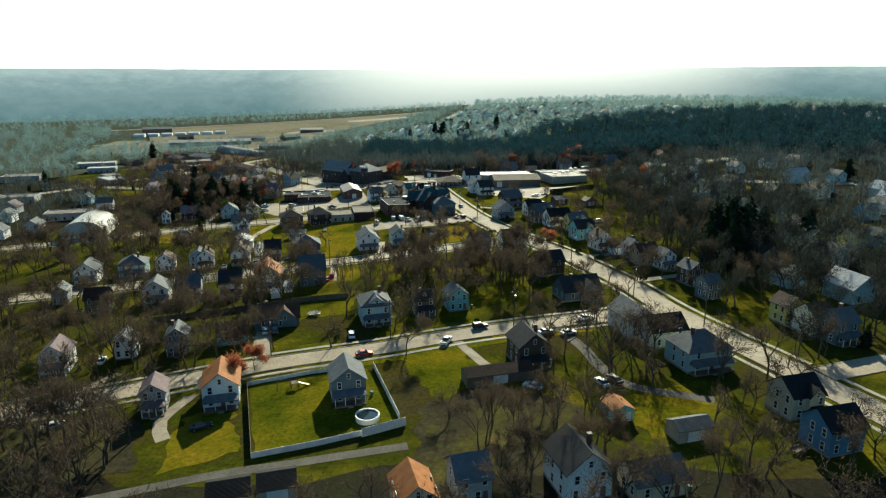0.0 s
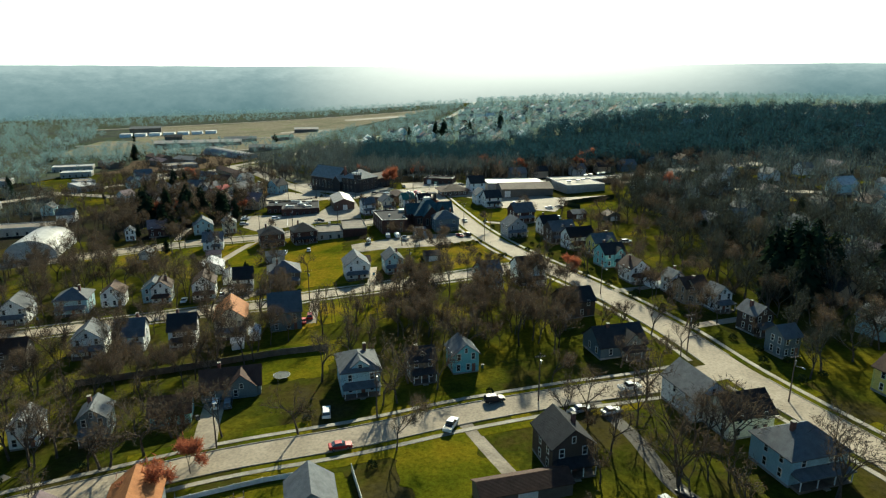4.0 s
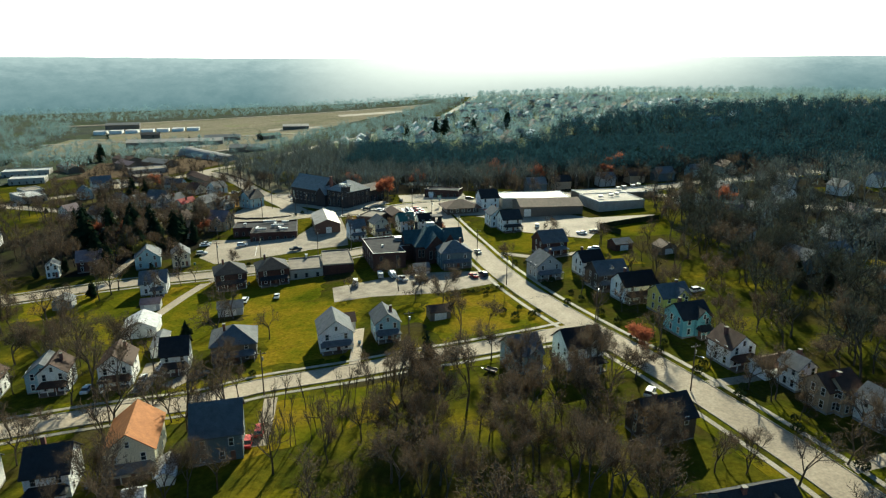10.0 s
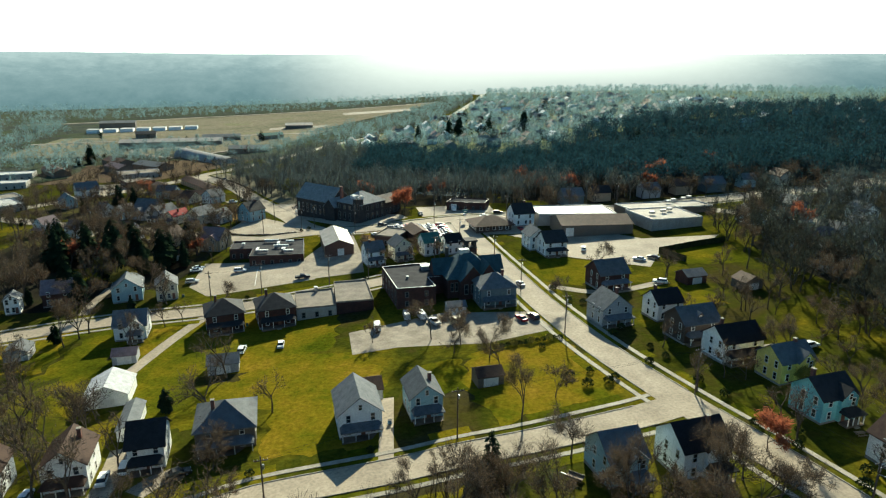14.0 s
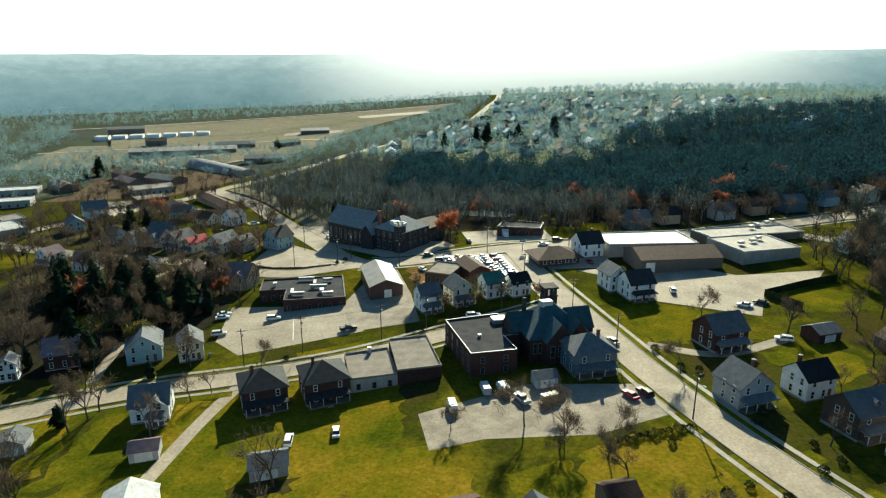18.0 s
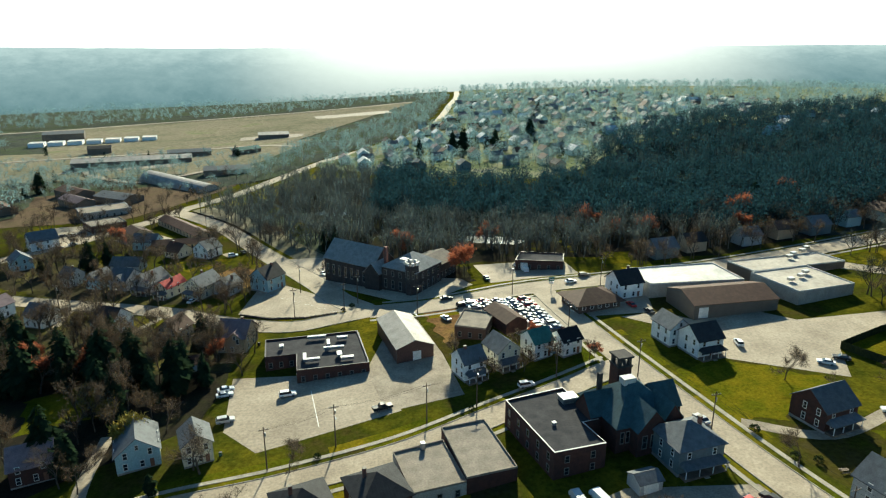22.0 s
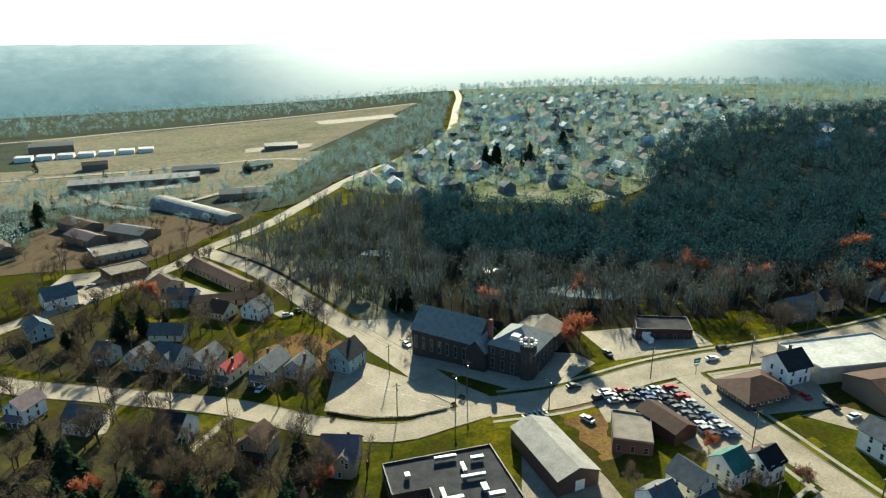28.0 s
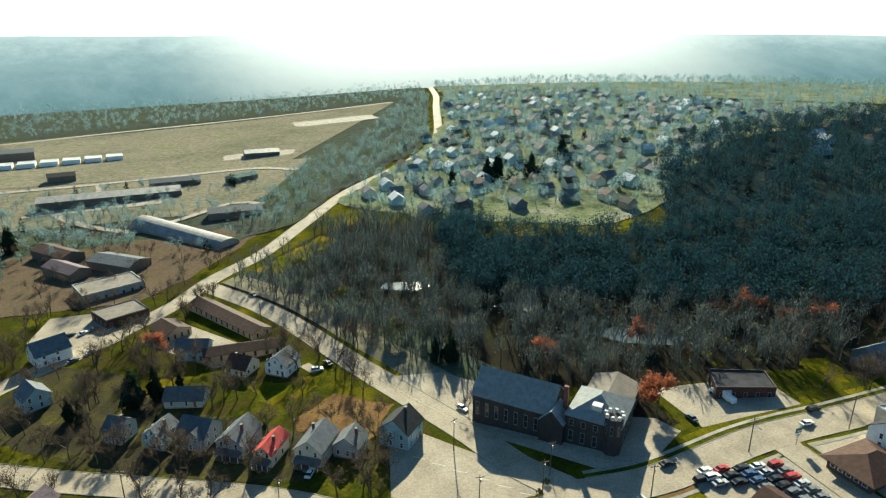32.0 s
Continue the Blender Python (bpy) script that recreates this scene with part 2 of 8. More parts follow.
M_CLAY = ground_mat("bare_clay_and_dry_grass", [(0.3, (0.11, 0.062, 0.03)), (0.5, (0.17, 0.10, 0.045)), (0.7, (0.2, 0.135, 0.045))], 0.1, 1.1)
M_TAR = mat("tar_roof", (0.062, 0.06, 0.064), (0.038, 0.038, 0.042), 0.3, 0.95, 0.2, spec=0.08, vary=0.05)
M_TARPALE = mat("pale_felt_roof", (0.27, 0.232, 0.19), (0.19, 0.165, 0.135), 0.3, 0.95, 0.2, spec=0.1, vary=0.05)
M_COPING = mat("white_coping", (0.6, 0.58, 0.55), None, 1.0, 0.6, vary=0.04)
M_TRIM = mat("white_trim", (0.78, 0.77, 0.73), (0.65, 0.64, 0.6), 1.0, 0.5, vary=0.05)
M_DIMTRIM = mat("dull_stone_trim", (0.24, 0.225, 0.2), (0.16, 0.15, 0.135), 1.0, 0.7, vary=0.1)
M_DARKTRIM = mat("dark_trim", (0.05, 0.05, 0.055), None, 1.0, 0.6)
M_FOUND = mat("foundation_block", (0.33, 0.31, 0.29), (0.22, 0.21, 0.2), 0.8, 0.9, 0.2)
M_CHIM = mat("chimney_brick", (0.22, 0.09, 0.065), (0.12, 0.06, 0.05), 1.6, 0.9, 0.4)
M_DOOR = mat("painted_door", (0.20, 0.09, 0.06), (0.14, 0.07, 0.05), 1.0, 0.5)
M_WOOD = mat("weathered_wood", (0.21, 0.16, 0.12), (0.12, 0.09, 0.07), 0.6, 0.85, 0.3)
M_POLE = mat("creosoted_pole", (0.13, 0.095, 0.07), (0.08, 0.06, 0.05), 1.2, 0.9, 0.3)
M_BARK = mat("bark", (0.12, 0.1, 0.08), (0.07, 0.058, 0.048), 1.5, 0.95, 0.5, spec=0.0)
M_TWIG = mat("twigs", (0.15, 0.11, 0.075), (0.088, 0.07, 0.052), 0.4, 0.9, vary=0.25, spec=0.0)
M_WOODTWIG = mat("woodland_twigs", (0.10, 0.115, 0.104), (0.15, 0.128, 0.10), 0.03, 0.9, vary=0.3, where="World", spec=0.0)
# Darker twig copy: evergreens and shade of the east put into its colour.
M_DARKTWIG = mat("shade_dark_twigs", (0.07, 0.068, 0.052), (0.042, 0.045, 0.036), 0.2, 0.9, vary=0.25, where="World", spec=0.0)
# Dark blue twig copy: shade and haze are put into its colour.
M_SHADETWIG = mat("shade_tinted_woodland_twigs", (0.02, 0.042, 0.05), (0.034, 0.05, 0.053), 0.016, 0.9, vary=0.3, where="World", spec=0.0)
# Lighter copy of the bark: sunlit trunk rims put into its colour.
M_WOODBARK = mat("rim_lit_pale_bark", (0.19, 0.17, 0.14), (0.11, 0.10, 0.085), 0.8, 0.95, 0.3, spec=0.0)
# Pale bluish twig copy with distance haze put into its colour.
M_HAZETWIG = mat("haze_tinted_far_twigs", (0.12, 0.20, 0.21), (0.19, 0.20, 0.18), 0.016, 0.9, vary=0.3, where="World", spec=0.0)


def spray(m, grain, low=0.36, high=0.62, through_light=0.0, tint=(0.2, 0.2, 0.16)):
    """Let a blade read as a spray of fine twigs and buds with gaps between them; a share lets tinted light through, for
    buds and in place of haze.
    """
    nt = m.node_tree
    gaps = node(nt, "ShaderNodeTexNoise", Scale=grain, Detail=4.0, Roughness=0.7)
    nt.links.new(nt.nodes.new("ShaderNodeTexCoord").outputs["Object"], gaps.inputs["Vector"])
    cut = node(nt, "ShaderNodeMapRange")
    cut.inputs["From Min"].default_value, cut.inputs["From Max"].default_value = low, high
    cut.inputs["To Min"].default_value, cut.inputs["To Max"].default_value = 0.0, 0.95
    nt.links.new(gaps.outputs["Fac"], cut.inputs["Value"])
    if not through_light:
        nt.links.new(cut.outputs["Result"], nt.nodes["Principled BSDF"].inputs["Alpha"])
        return
    bud_haze = node(nt, "ShaderNodeBsdfTranslucent", Color=(*tint, 1))
    both = node(nt, "ShaderNodeMixShader", Fac=through_light)
    nt.links.new(nt.nodes["Principled BSDF"].outputs["BSDF"], both.inputs[1])
    nt.links.new(bud_haze.outputs["BSDF"], both.inputs[2])
    gap = node(nt, "ShaderNodeMixShader")
    nt.links.new(cut.outputs["Result"], gap.inputs["Fac"])
    nt.links.new(nt.nodes.new("ShaderNodeBsdfTransparent").outputs["BSDF"], gap.inputs[1])
    nt.links.new(both.outputs["Shader"], gap.inputs[2])
    nt.links.new(gap.outputs["Shader"], nt.nodes["Material Output"].inputs["Surface"])


spray(M_TWIG, 2.2, through_light=0.2, tint=(0.17, 0.125, 0.085))
# Bluish translucent tints of wood and far twigs stand in for haze.
spray(M_WOODTWIG, 1.6, through_light=0.35, tint=(0.12, 0.16, 0.16))
spray(M_HAZETWIG, 1.0, 0.28, 0.52, 0.6, (0.21, 0.32, 0.33))
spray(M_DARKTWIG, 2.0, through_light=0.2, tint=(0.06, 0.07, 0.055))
spray(M_SHADETWIG, 1.0, 0.26, 0.52, 0.35, (0.024, 0.062, 0.078))
M_BUD = mat("red_budding_twigs", (0.34, 0.12, 0.07), (0.17, 0.085, 0.06), 0.6, 0.9, vary=0.15, spec=0.0)
spray(M_BUD, 2.0, 0.22, 0.46, 0.4, (0.42, 0.14, 0.07))
M_YBUD = mat("yellow_budding_twigs", (0.34, 0.26, 0.05), (0.20, 0.17, 0.05), 0.6, 0.9, vary=0.15, spec=0.0)
M_FIR = mat("fir_needles", (0.024, 0.038, 0.018), (0.013, 0.024, 0.014), 0.9, 0.8, vary=0.2, spec=0.0)
M_SHRUB = mat("shrub_leaves", (0.03, 0.05, 0.02), (0.05, 0.06, 0.02), 1.5, 0.8, vary=0.2, spec=0.0)
M_STEEL = mat("galvanised_steel", (0.45, 0.46, 0.47), None, 1.0, 0.45, metal=0.8)
M_TYRE = mat("tyre_rubber", (0.02, 0.02, 0.02), None, 3.0, 0.9)
M_WIRE = mat("cable", (0.02, 0.02, 0.02), None, 3.0, 0.6)
M_WATER = mat("pool_water", (0.02, 0.035, 0.045), None, 1.0, 0.06, spec=0.6, vary=0.0)
M_TRAMP = mat("trampoline_mat", (0.05, 0.06, 0.06), None, 2.0, 0.7)
M_YELLOW = mat("yellow_plastic", (0.75, 0.42, 0.04), None, 1.0, 0.4)
M_HEDGE = mat("hedge", (0.025, 0.035, 0.018), (0.045, 0.05, 0.02), 1.0, 0.9, 0.5, spec=0.0)
M_GLASS = bpy.data.materials.new("window_glass")
M_GLASS.use_nodes = True
_g = M_GLASS.node_tree.nodes["Principled BSDF"]
_g.inputs["Base Color"].default_value = (0.02, 0.025, 0.03, 1)
_g.inputs["Roughness"].default_value = 0.06
_g.inputs["Specular IOR Level"].default_value = 0.7
CARS = {k: mat("car_paint_" + k, c, tuple(v * 0.95 for v in c), 1.0, 0.5, spec=0.3, vary=0.03) for k, c in {
    "white": (0.78, 0.78, 0.76), "silver": (0.45, 0.46, 0.47), "black": (0.02, 0.02, 0.022), "red": (0.45, 0.03, 0.03), "blue": (0.04, 0.09, 0.2), "grey": (0.16, 0.17, 0.18), "tan": (0.36, 0.30, 0.2)}.items()}


# ---------------------------------------------------------------- terrain
BUMPS = [(-80, 305, -2.0), (35, 270, 1.0), (-15, 455, 1.7), (60, 180, -0.8), (-20, 170, 1.1), (-145, 530, -1.2)]


def gz(x, y):
    """Height of the ground: the town falls gently towards the river plain."""
    u, v = 1.8 * math.tanh(x / 360.0), 1.9 * math.tanh((y - 350.0) / 380.0)
    z = -8.39 + 9.39 * u - 1.73 * v + 1.39 * u * v + 0.75 * v * v
    for a, b, c in BUMPS:
        z += c * math.exp(-((x - a) ** 2 + (y - b) ** 2) / 5000.0)
    return z


class Shape:
    """Corners and faces, gathered piece by piece."""

    def __init__(self):
        self.v, self.f = [], []

    def add(self, verts, faces):
        n = len(self.v)
        self.v += [tuple(p) for p in verts]
        self.f += [tuple(n + i for i in f) for f in faces]
        return self

    def box(self, x0, x1, y0, y1, z0, z1):
        return self.add([(x0, y0, z0), (x1, y0, z0), (x1, y1, z0), (x0, y1, z0), (x0, y0, z1), (x1, y0, z1), (x1, y1, z1), (x0, y1, z1)],
                        [(0, 3, 2, 1), (4, 5, 6, 7), (0, 1, 5, 4), (1, 2, 6, 5), (2, 3, 7, 6), (3, 0, 4, 7)])

    def prism(self, outline, z0, z1):
        """An upright prism over an outline of (x, y), counter-clockwise."""
        n = len(outline)
        self.add([(x, y, z0) for x, y in outline] + [(x, y, z1) for x, y in outline],
                 [tuple(range(n, 2 * n)), tuple(reversed(range(n)))] + [(i, (i + 1) % n, n + (i + 1) % n, n + i) for i in range(n)])
        return self

    def slab(self, quad, thick):
        """A plate under four corners, thick metres downwards."""
        q = [Vector(p) for p in quad]
        low = [p - Vector((0, 0, thick)) for p in q]
        n = len(q)
        return self.add(q + low, [tuple(range(n)), tuple(reversed(range(n, 2 * n)))] + [(i, n + i, n + (i + 1) % n, (i + 1) % n) for i in range(n)])

    def tube(self, a, b, ra, rb, sides=6):
        a, b = Vector(a), Vector(b)
        t = (b - a).normalized()
        s = t.orthogonal().normalized()
        w = t.cross(s)
        ring = [s * math.cos(k * math.tau / sides) + w * math.sin(k * math.tau / sides) for k in range(sides)]
        return self.add([a + r * ra for r in ring] + [b + r * rb for r in ring],
                        [(k, (k + 1) % sides, sides + (k + 1) % sides, sides + k) for k in range(sides)] + [tuple(range(sides, 2 * sides)), tuple(reversed(range(sides)))])

    def turned(self, m):
        self.v = [tuple(m @ Vector(p)) for p in self.v]
        return self

    def mesh(self, name, material):
        me = bpy.data.meshes.new(name)
        me.from_pydata(self.v, [], self.f)
        me.materials.append(material)
        return me


def part(name, shape, material, parent=None, label=""):
    """One mesh object, under a thing or a part if one is given."""
    me = shape if isinstance(shape, bpy.types.Mesh) else shape.mesh(name, material)
    ob = new(name, me)
    if parent:
        ob.parent = parent
    return tagged(ob, label)


def thing(name, m, label, category, group=""):
    ob = new(name)
    ob.empty_display_size = 0.5
    ob.matrix_basis = m
    return tagged(ob, label, category, group)


def setting(name, shape, material, label=""):
    return tagged(part(name, shape, material), label, kind="structure")


def sheet(x0, x1, nx, y0, y1, ny, lift=0.0, low=0.0):
    s = Shape()
    xs, ys = np.linspace(x0, x1, nx), np.linspace(y0, y1, ny)
    s.v = [(x, y, gz(x, y) + lift) for y in ys for x in xs]
    s.f = [(j * nx + i, j * nx + i + 1, (j + 1) * nx + i + 1, (j + 1) * nx + i) for j in range(ny - 1) for i in range(nx - 1)]
    return s


# one ground sheet, close-meshed under the town and coarse out to the horizon
def axis(fine0, fine1, step, far0, far1):
    out = list(np.arange(fine0, fine1 + 1, step))
    low, high = [], []
    a, g = fine0, step * 1.6
    while a > far0:
        a = max(far0, a - g)
        low.append(a)
        g *= 1.5
    a, g = fine1, step * 1.6
    while a < far1:
        a = min(far1, a + g)
        high.append(a)
        g *= 1.5
    return list(reversed(low)) + out + high


gx, gy = axis(-460, 420, 10, -4800, 4800), axis(-60, 1240, 10, -4500, 4900)
g = Shape()
g.v = [(x, y, gz(x, y)) for y in gy for x in gx]
nx = len(gx)
g.f = [(j * nx + i, j * nx + i + 1, (j + 1) * nx + i + 1, (j + 1) * nx + i) for j in range(len(gy) - 1) for i in range(nx - 1)]
setting("ground", g, M_GROUND, "spring turf, leaf litter and bare earth sloping to the river plain")


def spline(points, step=4.0):
    """Points along a smooth curve through the given ones."""
    p = [Vector((*q, 0)) for q in points]
    p = [p[0] * 2 - p[1]] + p + [p[-1] * 2 - p[-2]]
    out = []
    for i in range(1, len(p) - 2):
        n = max(1, int((p[i + 1] - p[i]).length / step))
        for k in range(n):
            t = k / n
            out.append(0.5 * ((2 * p[i]) + (p[i + 1] - p[i - 1]) * t + (2 * p[i - 1] - 5 * p[i] + 4 * p[i + 1] - p[i + 2]) * t * t + (3 * p[i] - p[i - 1] - 3 * p[i + 1] + p[i + 2]) * t ** 3))
    out.append(p[-2])
    return out


def side(line, i):
    d = (line[min(i + 1, len(line) - 1)] - line[max(i - 1, 0)]).normalized()
    return Vector((-d.y, d.x, 0))


def ribbon(line, left, right, lift, keep=None):
    """A strip along a line between two offsets (positive to its left), with a skirt down to the ground."""
    s = Shape()
    run = []
    for i, p in enumerate(line):
        n = side(line, i)
        a, b = p + n * left, p + n * right
        run.append((a, b) if keep is None or keep((a + b) / 2) else None)
    for q, r in zip(run, run[1:]):
        if q and r:
            top = [(w.x, w.y, gz(w.x, w.y) + lift) for w in (q[0], q[1], r[1], r[0])]
            s.add(top + [(x, y, z - lift - 0.05) for x, y, z in top], [(0, 1, 2, 3), (0, 3, 7, 4), (1, 5, 6, 2)])
    return s


def flat(name, outline, material, lift, label=""):
    bm = bmesh.new()
    bm.faces.new([bm.verts.new((x, y, 0)) for x, y in outline])
    for k, way in ((0, (1, 0, 0)), (1, (0, 1, 0))):
        low, high = min(q[k] for q in outline), max(q[k] for q in outline)
        step = max(6.0, (high - low) / 30)
        a = low + step
        while a < high:
            bmesh.ops.bisect_plane(bm, geom=bm.verts[:] + bm.edges[:] + bm.faces[:], plane_co=(a, a, 0), plane_no=way)
            a += step
    for v in bm.verts:
        v.co.z = gz(v.co.x, v.co.y) + lift
    me = bpy.data.meshes.new(name)
    bm.to_mesh(me)
    bm.free()
    me.materials.append(material)
    return tagged(part(name, me, None), label, kind="structure")


ROADS = {
    "road_main": ([(118, 30), (104, 80), (88, 130), (71, 181), (63, 213), (48.5, 252), (36, 280), (25, 309), (15.5, 342), (8.5, 372), (1, 404), (-5, 432), (-9, 456)], 4.3),
    "road_south": ([(-230, 88), (-160, 112), (-105, 131), (-65, 146), (-44, 154), (-18, 161), (4, 169), (29, 176.5), (48, 181), (70, 188)], 4.0),
    "road_middle": ([(-260, 190), (-180, 214), (-130, 229), (-85, 244), (-62, 249), (-49, 255.5), (-25, 261.5), (-12, 265.5), (4, 269.5), (26, 276.5), (36, 281)], 4.0),
    "road_church": ([(-250, 285), (-180, 318), (-125, 344), (-90, 353), (-62, 361.5), (-40, 372), (-19, 382), (0, 392)], 4.1),
    "road_east": ([(-72, 446), (-48, 446.5), (-14, 455), (22, 459.5), (58, 465.5), (95, 474), (150, 489), (230, 512)], 5.6),
    "road_mill": ([(-72, 446), (-84, 461), (-96, 484), (-124, 531), (-160, 590), (-196, 632)], 5.0),
    "road_west": ([(-72, 446), (-86, 442), (-100, 439), (-122, 447), (-152, 464), (-191, 478), (-229, 491), (-300, 520)], 4.6),
    "road_river": ([(-330, 455), (-282, 512), (-252, 552), (-232, 577), (-208, 612), (-195, 642), (-172, 678), (-152, 728), (-120, 806), (-76, 876), (-40, 940), (-13, 1020), (6, 1125), (30, 1280), (56, 1440), (72, 1620), (84, 1870)], 5.0),
    "road_side": ([(90, 139), (112, 145), (150, 156), (220, 178)], 3.6),
    "road_lane": ([(95, 474), (150, 430), (220, 395), (300, 370)], 4.0),
}
LINES = {k: spline(p) for k, (p, _) in ROADS.items()}


ROAD_CELLS = set()
for _k, _line in LINES.items():
    _r = ROADS[_k][1] + 1.2
    for _p in _line:
        for _i in range(int((_p.x - _r) // 2), int((_p.x + _r) // 2) + 1):
            for _j in range(int((_p.y - _r) // 2), int((_p.y + _r) // 2) + 1):
                if (_i * 2 + 1 - _p.x) ** 2 + (_j * 2 + 1 - _p.y) ** 2 < _r * _r:
                    ROAD_CELLS.add((_i, _j))


def on_road(p, but=None, margin=0.0):
    for k, line in LINES.items():
        if k != but:
            r = ROADS[k][1] + margin
            for q in line:
                if abs(q.x - p[0]) < r and abs(q.y - p[1]) < r and (q.x - p[0]) ** 2 + (q.y - p[1]) ** 2 < r * r:
                    return True
    return False


for i, (k, (_, half)) in enumerate(ROADS.items()):
    line = LINES[k]
    setting(k, ribbon(line, half, -half, 0.06 + 0.006 * i), M_ROAD, "sun-bleached worn asphalt street")
    for s, name in ((1, "kerb"), (-1, "kerb")):
        tagged(part(name, ribbon(line, s * half + 0.1, s * half - 0.1, 0.2, lambda p, k=k: not on_road(p, k, 0.6)), M_WALK), "pale concrete kerb", kind="structure")
for k in ("road_main", "road_east", "road_south", "road_middle", "road_church"):
    half = ROADS[k][1]
    for s in (1, -1):
        near = s * (half + 2.3)
        tagged(part("pavement", ribbon(LINES[k], near + 0.6, near - 0.6, 0.12, lambda p, k=k: not on_road(p, k, 0.4)), M_WALK), "narrow concrete pavement beside a grass verge", kind="structure")

for k in ("road_main", "road_east", "road_south", "road_middle", "road_church"):
    half = ROADS[k][1]
    for s in (1, -1):
        for mid, wide in ((1.0, 0.72), (4.3, 1.3)):
            near = s * (half + mid)
            tagged(part("verge", ribbon(LINES[k], near + wide, near - wide, 0.03 + 0.002 * mid, lambda p, k=k, s=s: not on_road(p, k, 1.0) and noise.noise((p[0] * 0.11, p[1] * 0.11, 4.0 * s)) > -0.12), M_LAWN), "sunlit yellow-green grass verge", kind="structure")

LOTS = {
    "car_park": ([(-111, 404), (-107, 376), (-97, 366), (-62, 379), (-70, 401)], M_LOT, "pale asphalt car park behind the low brick offices"),
    "church_car_park": ([(-119, 481), (-108, 484), (-83, 458), (-82, 449), (-100, 446), (-121, 455)], M_LOT, "empty triangular asphalt car park"),
    "store_car_park": ([(12, 424), (22, 415), (30, 392), (58, 376), (66, 392), (88, 402), (98, 415), (66, 413), (58, 421), (34, 418), (26, 426)], M_LOT, "broad pale asphalt car park behind white houses"),
    "yard_lot": ([(-43, 330), (-40, 315), (-28, 318), (-4, 317), (15, 324), (11, 338), (-16, 341)], M_GRAVEL, "gravel yard with parked vans"),
    "dealer_lot": ([(-41, 445), (-41, 431), (-31, 428), (-18, 406), (-3, 408), (-12, 446)], M_LOT, "used car lot"),
    "steel_lot": ([(-72, 402), (-66, 379), (-45, 384), (-49, 408), (-56, 436), (-64, 437)], M_GRAVEL, "gravel yard round the steel building"),
    "mill_lot": ([(-118, 523), (-88, 480), (-72, 497), (-96, 520)], M_LOT, "shaded asphalt lot beside the stone church"),
    "church_forecourt": ([(-97, 485), (-62, 453), (-46, 454.5), (-33, 464), (-37, 472), (-56, 480), (-88, 498)], M_LOT, "paved forecourt round the dark church"),
    "garage_lot": ([(-30, 488), (-26, 464), (10, 468), (8, 486)], M_LOT, "asphalt yard of the roadside garage"),
    "diner_lot": ([(-2, 450), (2, 426), (24, 426), (30, 452)], M_LOT, "asphalt apron round the brown-roofed diner"),
    "motel_court": ([(-206, 596), (-160, 552), (-180, 545), (-214, 575)], M_LOT, "motel court"),
    "triangle_lot": ([(-262, 585), (-238, 560), (-222, 580), (-240, 612), (-262, 610)], M_LOT, "pale lot with parked cars"),
}
for i, (k, (outline, m, label)) in enumerate(LOTS.items()):
    area = sum(a[0] * b[1] - b[0] * a[1] for a, b in zip(outline, outline[1:] + outline[:1]))
    flat(k, outline if area > 0 else outline[::-1], m, 0.045 + 0.0005 * i, label)
